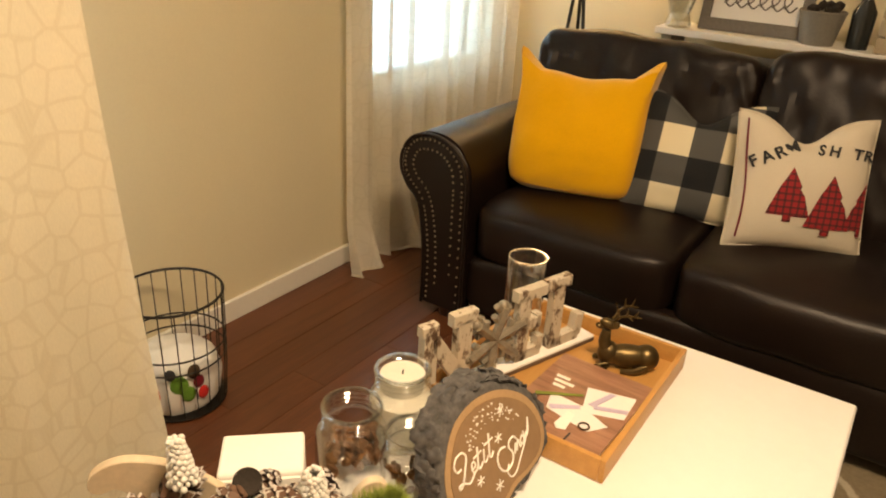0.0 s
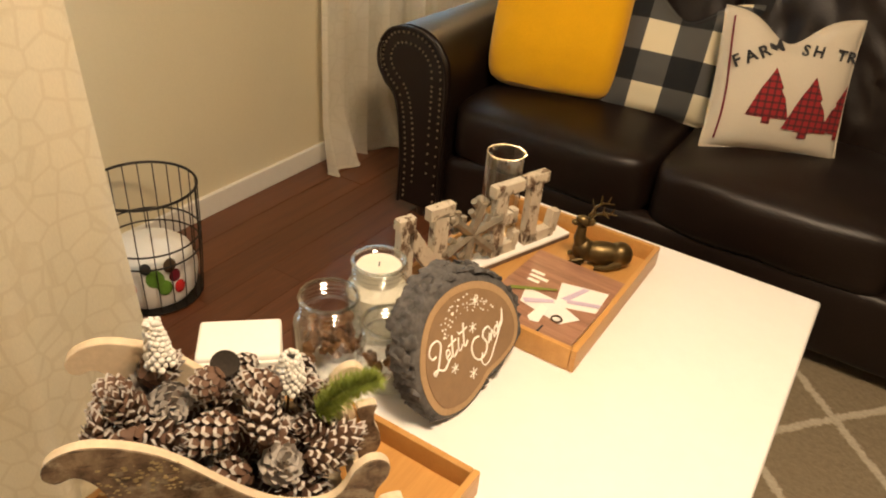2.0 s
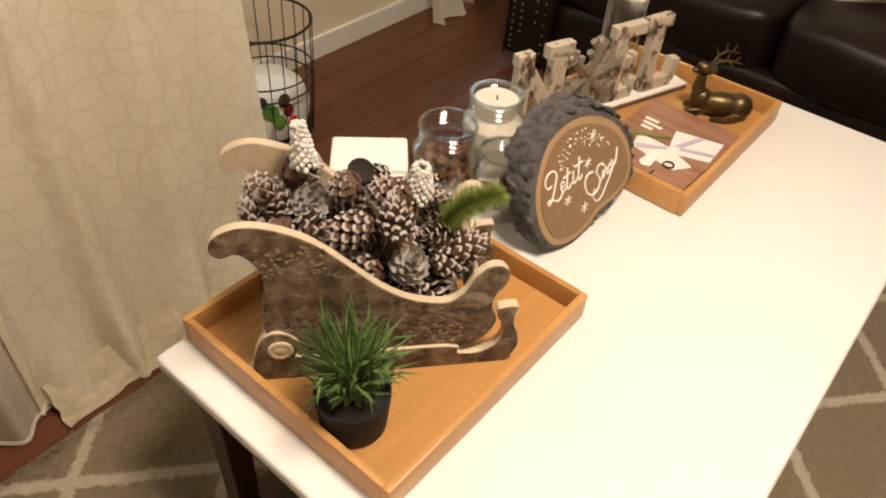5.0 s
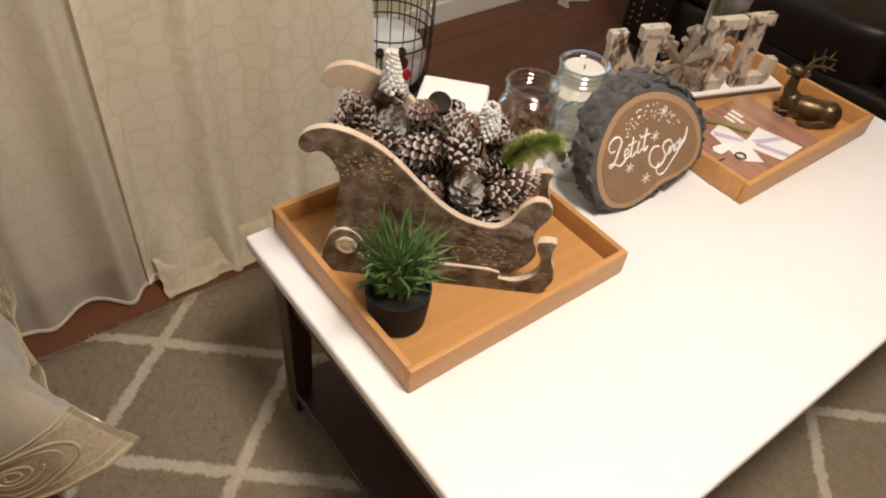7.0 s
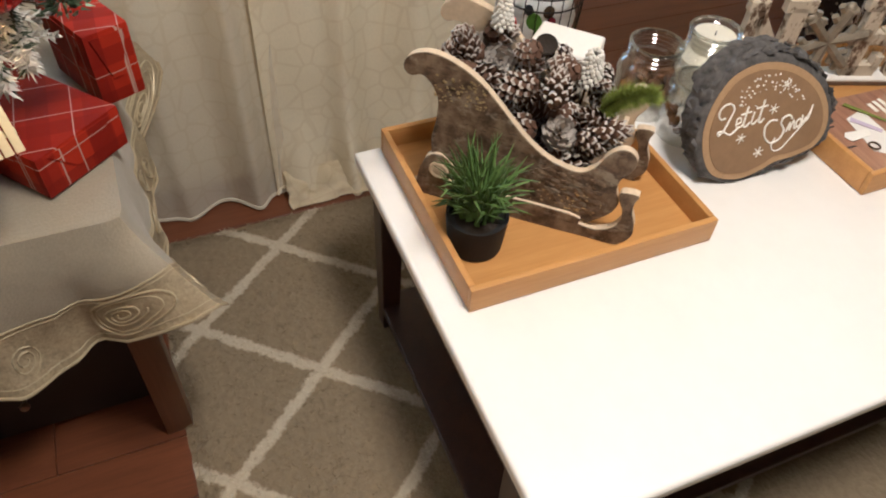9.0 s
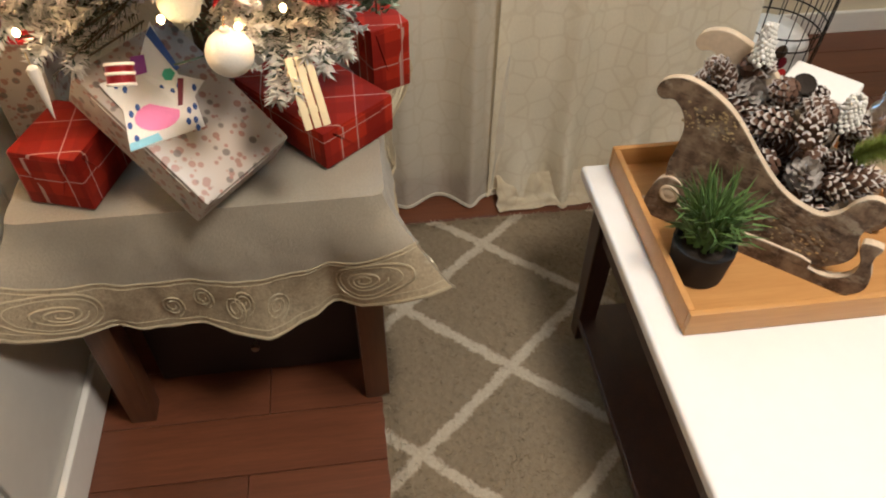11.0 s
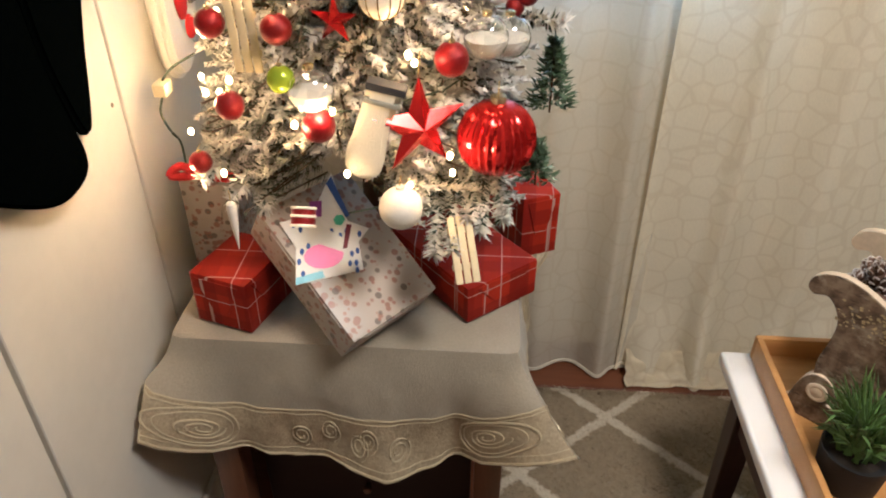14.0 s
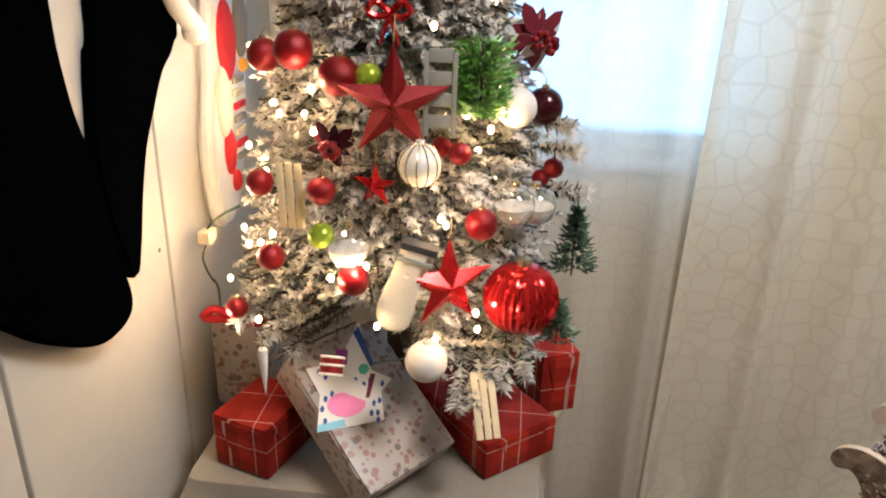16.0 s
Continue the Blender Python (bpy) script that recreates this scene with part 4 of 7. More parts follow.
def wood_slice():
    """A short log on its side; its slanting cut face leans back and looks along +x."""
    turn, lean = radians(-7), radians(17)
    N = Vector((math.cos(turn) * math.cos(lean), math.sin(turn) * math.cos(lean), math.sin(lean)))
    Y = Vector((-math.sin(turn), math.cos(turn), 0))
    Z = N.cross(Y)
    O = Vector((0.270, 0.6575, 0.522))
    M = Matrix(((N.x, Y.x, Z.x, O.x), (N.y, Y.y, Z.y, O.y), (N.z, Y.z, Z.z, O.z), (0, 0, 0, 1)))
    s = thing("log_slice_sign", M, "log slice with bark rim and white hand lettering", "sign")
    qq = random.Random(9)
    rim = [(-122, -18), (-112, 27), (-86, 67), (-46, 85), (-1, 84), (43, 69), (84, 40), (111, 2), (121, -40), (107, -72), (68, -87), (30, -92), (0, -106), (-43, -115), (-90, -101), (-114, -64)]
    loop = [Vector((a.x, a.y)) / 1000 for a in smooth_curve([(a, b, 0) for a, b in rim], 6, True)]
    n = len(loop)
    mid = Vector((0.0, -0.012))

    def ring(depth, grow, rough=0.0):
        """A ring of the log at a depth behind its face; the log's axis is level."""
        out = []
        for i, p in enumerate(loop):
            d = (p - mid).normalized()
            ridge = noise.noise((d.x * 9, d.y * 9, depth * 16)) + 0.7 * noise.noise((d.x * 20, d.y * 20, depth * 42))
            q = p + d * (grow + rough * ridge)
            x, z = -0.956 * depth, q.y + 0.292 * depth
            floor_z = (0.4012 - O.z - N.z * x) / Z.z
            out.append(Vector((x, q.x, max(z, floor_z))))
        return out

    bm = bmesh.new()
    depths = [0.0, 0.002, 0.006] + [0.006 + 0.0031 * k for k in range(1, 15)] + [0.052, 0.054]
    grows = [0.004, 0.011, 0.014] + [0.015] * 14 + [0.010, 0.0]
    rings = [[bm.verts.new(p) for p in ring(d, g, 0.0055 if 1 < i < len(depths) - 1 else 0.001)] for i, (d, g) in enumerate(zip(depths, grows))]
    for a, b in zip(rings, rings[1:]):
        for i in range(n):
            bm.faces.new((a[i], b[i], b[(i + 1) % n], a[(i + 1) % n]))
    bm.faces.new(rings[-1])
    bm.faces.new(rings[0][::-1])
    bmesh.ops.recalc_face_normals(bm, faces=bm.faces[:])
    part("bark", bm, M_BARK, s, "rough grey bark")
    bm = bmesh.new()
    for _ in range(250):
        i, dep = qq.randrange(n), qq.uniform(0.008, 0.050)
        p = loop[i]
        d = (p - mid).normalized()
        c = Vector((-0.956 * dep, p.x + d.x * 0.016, p.y + d.y * 0.016 + 0.292 * dep))
        if (M @ c).z < 0.412:
            continue
        a = math.atan2(d.y, d.x)
        bmesh.ops.create_icosphere(bm, subdivisions=2, radius=0.0075 * qq.uniform(0.6, 1.4), matrix=Matrix.Translation(c) @ Matrix.Rotation(a, 4, "X") @ Matrix.Rotation(qq.uniform(-0.4, 0.4), 4, "Y") @ Matrix.Diagonal((1.5, 0.34, 1.3, 1)))
    for v in bm.verts:
        v.co += Vector((1, 1, 1)) * 0.0045 * noise.noise(v.co * 170)
    part("bark_relief", bm, M_BARK, s)["kind"] = "stuff"
    for nm, grow, lift, mm in (("pale_rim", 0.003, 0.0012, M_SLICERIM), ("cut_face", -0.009, 0.0026, M_SLICE)):
        bm = bmesh.new()
        f0 = [bm.verts.new(p + Vector((lift, 0, 0))) for p in ring(0, grow)]
        f1 = [bm.verts.new(p + Vector((lift - 0.004, 0, 0))) for p in ring(0, grow)]
        bm.faces.new(f0)
        for i in range(n):
            bm.faces.new((f0[i], f1[i], f1[(i + 1) % n], f0[(i + 1) % n]))
        bmesh.ops.recalc_face_normals(bm, faces=bm.faces[:])
        part(nm, bm, mm, s)

    def on_face(a, b):
        return Vector((0.0030, a / 1000, b / 1000))

    def pen(points, w=0.0015, nm="lettering"):
        part(nm, tube([on_face(a.x, a.y) for a in smooth_curve([(a, b, 0) for a, b in points], 5)], w, 6), M_INK, s)

    # "Let it Snow" in brush script
    pen([(-88, 2), (-97, 1), (-102, 12), (-95, 24), (-82, 26), (-74, 16), (-80, -2), (-88, -20), (-96, -28), (-98, -22), (-88, -22), (-74, -29), (-60, -18)], 0.0018)
    pen([(-67, -12), (-57, -9), (-59, -1), (-65, -4), (-64, -16), (-56, -17), (-50, -10)])
    pen([(-47, 18), (-51, -14), (-46, -18), (-39, -11)], 0.0018)
    pen([(-59, 4), (-39, 8)])
    pen([(-33, 7), (-36, -12), (-31, -15), (-25, -8)])
    pen([(-33, 16), (-32, 17)], 0.0022)
    pen([(-17, 26), (-22, -9), (-18, -14), (-12, -7)], 0.0018)
    pen([(-31, 12), (-9, 15)])
    pen([(46, -16), (40, -9), (29, -11), (25, -21), (33, -35), (28, -50), (12, -56), (-2, -45), (-6, -26), (3, -14), (16, -15)], 0.0019)
    pen([(38, -39), (43, -22), (44, -37), (50, -19), (54, -35), (58, -30)])
    pen([(62, -17), (56, -24), (60, -33), (66, -26), (62, -17)])
    pen([(66, -12), (68, -26), (74, -17), (75, -24), (80, -14), (82, 5)])
    pen([(82, 2), (73, -24), (50, -53), (36, -69), (22, -72), (14, -61), (19, -47)], 0.0013)
    for cx, cy, r in ((-51, -39, 9), (-10, -70, 10), (4, 7, 9), (19, 48, 8)):
        for k in range(3):
            a = k * math.pi / 3 + 0.3
            c, d = r * math.cos(a), r * math.sin(a)
            part("painted_snowflake", tube([on_face(cx + c, cy + d), on_face(cx - c, cy - d)], 0.0010, 5), M_INK, s)
    bm = bmesh.new()
    for _ in range(75):
        cx = qq.uniform(-66, 62)
        cy = 70 - 0.009 * (cx + 15) ** 2 - 34 * qq.random() ** 1.6
        if cy > 18:
            bmesh.ops.create_icosphere(bm, subdivisions=1, radius=qq.uniform(0.0009, 0.0020), matrix=Matrix.Translation(on_face(cx, cy)))
    part("painted_dots", bm, M_INK, s)["kind"] = "stuff"
    return s


wood_slice()

# ---------------------------------------------------------------- second tray


def word_sign():
    """A standing word of cut-out letters with a snowflake, weathered white over brown."""
    a, b = Vector((0.052, 0.835, TZ)), Vector((0.185, 1.228, TZ))
    d = b - a
    L = d.length
    s = thing("word_sign", Matrix.Translation(a) @ Matrix.Rotation(math.atan2(d.y, d.x), 4, "Z"), "distressed white cut-out wooden word sign with a snowflake", "sign")
    part("plinth", box(0, -0.024, 0, L, 0.024, 0.014, 0.002), M_PAPERWHITE, s, "white painted plinth")
    part("plinth_edge", box(0.002, -0.0255, 0.001, L - 0.002, -0.0242, 0.010, 0.0003), M_DISTBROWN, s, "worn brown edge")

    def letter(strokes):
        bm = None
        for x0, z0, x1, z1, t in strokes:
            p, r = Vector((x0, z0)), Vector((x1, z1))
            u = (r - p).normalized()
            nn = Vector((-u.y, u.x)) * t / 2
            bm = slab([(p.x - nn.x, p.y - nn.y), (r.x - nn.x, r.y - nn.y), (r.x + nn.x, r.y + nn.y), (p.x + nn.x, p.y + nn.y)], 0.022, 0.0015, bm, Matrix.Translation((0, -0.011, 0.0135)), seg=1)
        part("letter", bm, M_DISTRESSED, s)

    T = 0.031
    # N, a snowflake for the O, E and L, with slab serifs
    letter([(-0.040, 0.030, -0.040, 0.146, T), (-0.060, 0.150, -0.022, 0.150, T * 0.7), (-0.036, 0.130, 0.040, 0.016, T), (0.042, 0.0, 0.042, 0.150, T * 1.1), (0.012, 0.152, 0.072, 0.152, T * 0.85)])
    letter([(0.200, 0.0, 0.200, 0.158, T), (0.176, 0.156, 0.258, 0.156, T * 0.8), (0.200, 0.082, 0.246, 0.086, T * 0.8), (0.184, 0.012, 0.256, 0.012, T * 0.9), (0.250, 0.012, 0.252, 0.046, T * 0.6), (0.242, 0.070, 0.242, 0.102, T * 0.5)])
    letter([(0.298, 0.0, 0.298, 0.158, T), (0.262, 0.158, 0.330, 0.158, T * 0.8), (0.282, 0.012, 0.372, 0.012, T * 0.9), (0.366, 0.010, 0.374, 0.062, T * 0.8)])
    cx, cz, R = 0.125, 0.090, 0.074
    for k in range(6):
        t = k * math.pi / 3 + 0.3
        c, sn = math.cos(t), math.sin(t)
        bm = tube([(cx, -0.004, cz), (cx + R * c, -0.012, cz + R * sn)], 0.0105, 6)
        for f in (0.5, 0.8):
            for sg in (-1, 1):
                t2 = t + sg * 0.9
                tube([(cx + f * R * c, -0.004, cz + f * R * sn), (cx + f * R * c + 0.024 * math.cos(t2), -0.004, cz + f * R * sn + 0.024 * math.sin(t2))], 0.0075, 6, bm)
        bmesh.ops.create_icosphere(bm, subdivisions=2, radius=0.012, matrix=Matrix.Translation((cx + R * c, -0.004, cz + R * sn)))
        part("snowflake_arm", bm, M_SILVER, s, "silvery cut-out snowflake arm")
    part("support_stem", box(cx - 0.008, -0.008, 0.012, cx + 0.008, 0.004, cz), M_DISTRESSED, s)
    return s


word_sign()


def deer():
    bm = bmesh.new()

    def blob(x, y, z, sx, sy, sz, rot=0.0):
        bmesh.ops.create_uvsphere(bm, u_segments=18, v_segments=12, radius=1, matrix=Matrix.Translation((x, y, z)) @ Matrix.Rotation(rot, 4, "Y") @ Matrix.Diagonal((sx, sy, sz, 1)))

    blob(0.0, 0, 0.030, 0.062, 0.028, 0.029)
    blob(0.040, 0, 0.031, 0.032, 0.030, 0.031)
    blob(-0.048, 0, 0.034, 0.026, 0.025, 0.030)
    tube([(-0.050, 0, 0.040), (-0.062, 0, 0.068), (-0.060, 0, 0.096), (-0.052, 0, 0.108)], 0.017, 12, bm, taper=[1.2, 0.85, 0.65, 0.6])
    blob(-0.058, 0, 0.112, 0.022, 0.012, 0.012, 0.35)
    blob(-0.078, 0, 0.105, 0.010, 0.008, 0.007, 0.4)
    for sg in (-1, 1):
        blob(-0.042, sg * 0.015, 0.118, 0.008, 0.004, 0.010)
        tube([(-0.048, sg * 0.006, 0.120), (-0.036, sg * 0.016, 0.142), (-0.018, sg * 0.024, 0.150), (0.008, sg * 0.026, 0.148)], 0.0036, 8, bm, taper=[1, 0.9, 0.8, 0.5])
        for p, e in (((-0.038, 0.014, 0.138), (-0.046, 0.018, 0.160)), ((-0.024, 0.021, 0.148), (-0.024, 0.026, 0.168)), ((-0.008, 0.025, 0.149), (-0.002, 0.030, 0.166)), ((-0.020, 0.023, 0.149), (-0.012, 0.036, 0.144))):
            tube([(p[0], sg * p[1], p[2]), (e[0], sg * e[1], e[2])], 0.0028, 6, bm, taper=[1, 0.5])
        tube([(0.040, sg * 0.022, 0.016), (0.010, sg * 0.034, 0.008), (-0.020, sg * 0.034, 0.007)], 0.009, 8, bm, taper=[1.2, 0.9, 0.6])
        tube([(-0.045, sg * 0.018, 0.014), (-0.075, sg * 0.020, 0.008), (-0.050, sg * 0.028, 0.006)], 0.008, 8, bm, taper=[1.1, 0.8, 0.6])
    o = link("deer_figurine", bm, M_ANTIQUE, at=pose(0.308, 1.165, TZ + 0.0005, 0, 0, 28) @ Matrix.Scale(0.9, 4))
    return tagged(o, "antique gold reclining deer figurine in the tray", "figurine")


deer()


def book():
    b = thing("cookbook", pose(0.283, 0.972, TZ, 0, 0, -2), "paperback with reddish wood-print cover lying in the tray", "book")
    part("pages", box(-0.098, -0.133, 0.001, 0.098, 0.133, 0.011, 0.0008), M_PAPERWHITE, b, smooth=False)
    part("cover", box(-0.101, -0.136, 0.0112, 0.101, 0.136, 0.0128, 0.0004), M_COVER, b, smooth=False)
    z = Matrix.Translation((0, 0, 0.0132))
    flat = Matrix.Rotation(-math.pi / 2, 4, "X")
    lilac = mat("lilac_print", (0.55, 0.46, 0.60), 0.4, relief=0)
    for k, (nm, pts, mm) in enumerate((("printed_napkin", [(-0.005, 0.052), (0.088, 0.078), (0.095, 0.0), (0.020, -0.030)], M_PAPERWHITE), ("printed_napkin", [(-0.055, -0.010), (0.012, -0.012), (0.080, -0.040), (0.055, -0.078), (-0.040, -0.060)], M_PAPERWHITE),
                        ("printed_ribbon", [(0.020, 0.000), (0.040, 0.060), (0.052, 0.063), (0.034, 0.000)], lilac), ("printed_ribbon", [(0.030, 0.002), (0.092, 0.030), (0.093, 0.018), (0.036, -0.008)], lilac), ("printed_ribbon", [(-0.040, -0.050), (0.010, -0.016), (0.016, -0.024), (-0.030, -0.060)], lilac),
                        ("printed_tag", [(0.000, -0.045), (0.016, -0.050), (0.022, -0.100), (0.006, -0.106), (-0.004, -0.096)], M_INK), ("printed_stem", [(-0.080, -0.030), (0.000, 0.020), (0.002, 0.014), (-0.076, -0.040)], M_FEATHER))):
        part(nm, slab(pts, 0.0006, 0, None, flat), mm, b, smooth=False, at=Matrix.Translation((0, 0, 0.0132 + 0.0005 * k)))
    part("printed_ring", tube([(0.045 + 0.010 * math.cos(k * 0.314), -0.070 + 0.010 * math.sin(k * 0.314), 0.0168) for k in range(20)], 0.0018, 5, closed=True), M_TRUNK, b)
    for k, (w, y) in enumerate(((0.030, 0.052), (0.046, 0.036), (0.034, 0.020))):
        part("title_bar", box(-0.075 + 0.004 * k, y - 0.005, 0.0128, -0.075 + w, y + 0.004, 0.0134), M_INK, b, smooth=False)
    for k in range(3):
        part("print_bar", box(-0.09 + 0.06 * k, -0.128, 0.0128, -0.086 + 0.06 * k, -0.100, 0.0132), M_TEXT, b, smooth=False)
    return b


book()


def hurricane():
    g = thing("glass_cylinder", Matrix.Translation((0.080, 1.100, TZ)), "tall clear glass cylinder vase in the tray", "vase")
    r, h = 0.042, 0.215
    bm = lathe([(0.0001, 0.0), (r, 0), (r, h), (r - 0.003, h), (r - 0.003, h - 0.006), (r - 0.0031, h - 0.007)][:5], 40)
    bmesh.ops.delete(bm, geom=[f for f in bm.faces if len(f.verts) > 4], context="FACES_ONLY")
    o = part("glass_wall", bm, M_JAR, g)
    o.visible_shadow = False
    part("lip", tube([((r - 0.0015) * math.cos(k * 0.157), (r - 0.0015) * math.sin(k * 0.157), h) for k in range(40)], 0.0018, 6, closed=True), M_JAR, g)
    return g


hurricane()

# ---------------------------------------------------------------- sofa


def puffy(x0, y0, z0, x1, y1, z1, crown=0.03, n=14, bm=None, e=5.0):
    """A stuffed block: a rounded box whose top and front swell."""
    tmp = bmesh.new()
    bmesh.ops.create_cube(tmp, size=2)
    bmesh.ops.subdivide_edges(tmp, edges=tmp.edges[:], cuts=n, use_grid_fill=True)
    c, h = Vector(((x0 + x1) / 2, (y0 + y1) / 2, (z0 + z1) / 2)), Vector(((x1 - x0) / 2, (y1 - y0) / 2, (z1 - z0) / 2))
    for v in tmp.verts:
        p = v.co
        k = (abs(p.x) ** e + abs(p.y) ** e + abs(p.z) ** e) ** (-1 / e)
        qv = Vector((p.x * k, p.y * k, p.z * k))
        s = (1 - qv.x ** 2) * (1 - qv.y ** 2)
        wr = 0.004 * noise.noise((c.x + qv.x * h.x * 9, c.y + qv.y * h.y * 9, qv.z * h.z * 9))
        v.co = Vector((c.x + qv.x * h.x, c.y + qv.y * h.y + (-crown * 0.6 * (1 - qv.x ** 2) * (1 - qv.z ** 2) if qv.y < 0 else 0) + wr, c.z + qv.z * h.z + (crown * s if qv.z > 0 else 0) + wr))
    return merge(bm, tmp)


def sofa_arm(sx):
    """Rolled arm: a scrolled front panel swept back along y."""
    prof = [(0.02, 0.0), (0.02, 0.20), (-0.005, 0.36), (-0.055, 0.42), (-0.082, 0.475), (-0.075, 0.535), (-0.035, 0.585), (0.030, 0.602), (0.095, 0.590), (0.145, 0.550), (0.175, 0.48), (0.180, 0.30), (0.180, 0.0)]
    pts = [(p.x * sx, p.y) for p in smooth_curve([(a, b, 0) for a, b in prof], 10)]
    return pts


def sofa():
    X0, Y0 = -0.60, 1.66
    s = thing("leather_sofa", Matrix.Translation((0.55, 2.15, 0.0)), "dark brown leather sofa with rolled studded arms", "sofa")
    off = Matrix.Translation((-0.55, -2.15, 0))
    W = 2.26

    def add(name, bm, material=M_LEATHER, label="", parent=None):
        return part(name, bm, material, parent or s, label, at=off if parent is None else None)

    add("base", box(X0 + 0.18, Y0 + 0.05, 0.05, X0 + W - 0.18, 2.60, 0.25, 0.02, 3))
    add("front_rail", puffy(X0 + 0.18, Y0 + 0.02, 0.06, X0 + W - 0.18, Y0 + 0.09, 0.27, 0.01, 10, e=8))
    for k in range(3):
        x0 = -0.415 + 0.655 * k
        add("seat_cushion", puffy(x0, Y0 + 0.015, 0.25, x0 + 0.652, 2.34, 0.445, 0.025, 16, e=9))
        bm = puffy(x0 - 0.13 * (k == 0), 0, 0, x0 + 0.652, 0.24, 0.515 + 0.025 * (k > 0), 0.020, 34, e=9)
        bmesh.ops.transform(bm, matrix=pose(0, 2.17, 0.42, -13, 0, 0), verts=bm.verts)
        for v in bm.verts:
            v.co.z += 0.014 * noise.noise((v.co.x * 6, v.co.y * 3, v.co.z * 6)) * (v.co.z > 0.6)
            v.co.y += 0.016 * noise.noise((v.co.x * 7 + 4, v.co.y * 4, v.co.z * 5)) + 0.022 * abs(noise.noise((v.co.x * 19 + v.co.z * 6, v.co.y * 9, v.co.z * 6))) + 0.008 * noise.noise((v.co.x * 38, v.co.y * 9, v.co.z * 11))
        add("back_cushion", bm)
    add("back_frame", puffy(X0 + 0.05, 2.42, 0.05, X0 + W - 0.05, 2.62, 0.86, 0.02, 12, e=9))
    for sx, cx in ((1, X0), (-1, X0 + W)):
        pts = sofa_arm(sx)
        bm = slab([(a, b + 0.04) for a, b in pts], 0.90, 0.012, None, Matrix.Translation((cx, Y0 + 0.02, 0)), 3)
        arm = add("arm", bm, M_LEATHER)
        fp = [(p[0] * 0.97 + 0.003 * sx, p[1] * 0.985 + 0.044) for p in pts]
        add("arm_panel", slab(fp, 0.02, 0.007, None, Matrix.Translation((cx, Y0 + 0.004, 0)), 2), M_LEATHER)
        add("welt", tube([(cx + a * 0.99, Y0 + 0.006, b * 0.99 + 0.042) for a, b in pts], 0.006, 6), M_LEATHER)
        studs = bmesh.new()
        for inset, i0 in ((0.020, 2), (0.052, 5)):
            run, prev = 0.0, None
            for k in range(i0, len(pts) - i0):
                tg = (Vector(pts[min(k + 2, len(pts) - 1)]) - Vector(pts[max(k - 2, 0)])).normalized()
                p = Vector(pts[k]) + Vector((tg.y, -tg.x)) * inset * sx
                if prev is not None:
                    run += (p - prev).length
                if prev is None or run > 0.014:
                    run = 0.0
                    bmesh.ops.create_icosphere(studs, subdivisions=1, radius=0.0046, matrix=Matrix.Translation((cx + p.x, Y0 + 0.004, p.y + 0.042)))
                prev = p
        st = add("nailhead_studs", studs, M_STUD, "rows of brass nailhead studs")
        st["kind"] = "stuff"
    for x in (X0 + 0.10, X0 + W - 0.10):
        for y in (Y0 + 0.06, 2.55):
            add("foot", lathe([(0.030, 0.0), (0.036, 0.03), (0.030, 0.05)], 14, None, Matrix.Translation((x, y, 0.0))), M_DARKWOOD)
    return s


sofa()


def pillow_mesh(w, h, d, ear=0.06, chop=0.0, n=26, seedv=0, horns=0.0):
    """A square cushion in x and z with drawn-out corners; chop dents the top edge."""
    bm = bmesh.new()
    fronts = []
    for side in (-1, 1):
        g = []
        for i in range(n + 1):
            row = []
            for j in range(n + 1):
                u, v = 2 * i / n - 1, 2 * j / n - 1
                pu, pv = (1 - u * u), (1 - v * v)
                x = w / 2 * u * (1 - ear * pv)
                z = h / 2 * v * (1 - ear * pu)
                if v > 0:
                    z -= chop * v * v * math.exp(-(u / 0.42) ** 2)
                if horns and v > 0:
                    k = min(1, max(0, abs(u) - 0.66) / 0.26)
                    k = k * k * (3 - 2 * k) * v ** 6
                    z += horns * k
                    x += math.copysign(0.62 * horns * k, u)
                if horns:
                    blunt = 1 - 0.11 * (u * v) ** 6
                    x, z = x * blunt, z * blunt
                t = d / 2 * (pu * pv) ** (0.29 if horns else 0.42)
                t *= 1 - 0.45 * (chop > 0) * max(0, v) ** 2 * math.exp(-(u / 0.35) ** 2)
                wr = (0.015 * noise.noise((x * 8 + seedv, z * 8, side * 2.0)) + 0.010 * noise.noise((x * 10 + seedv, z * 30, side * 3.0)) * max(0, -v)) * min(1, 3 * pu * pv) * (0.35 if seedv == 3 else 1.0)
                row.append((x, side * t + side * wr, z))
            g.append(row)
        fronts.append(g)
    vs = {}
    for s, g in enumerate(fronts):
        for i in range(n + 1):
            for j in range(n + 1):
                edge = i in (0, n) or j in (0, n)
                if edge and s == 1:
                    vs[s, i, j] = vs[0, i, j]
                else:
                    vs[s, i, j] = bm.verts.new(g[i][j])
        for i in range(n):
            for j in range(n):
                f = [vs[s, i, j], vs[s, i + 1, j], vs[s, i + 1, j + 1], vs[s, i, j + 1]]
                bm.faces.new(f if s == 0 else f[::-1])
    return bm


def seam(w, h, ear, chop):
    pts = []
    for u, v in [(k / 20 - 1, -1) for k in range(40)] + [(1, k / 20 - 1) for k in range(40)] + [(1 - k / 20, 1) for k in range(40)] + [(-1, 1 - k / 20) for k in range(40)]:
        z = h / 2 * v * (1 - ear * (1 - u * u))
        if v > 0:
            z -= chop * v * v * math.exp(-(u / 0.42) ** 2)
        pts.append((w / 2 * u * (1 - ear * (1 - v * v)), 0, z))
    return pts


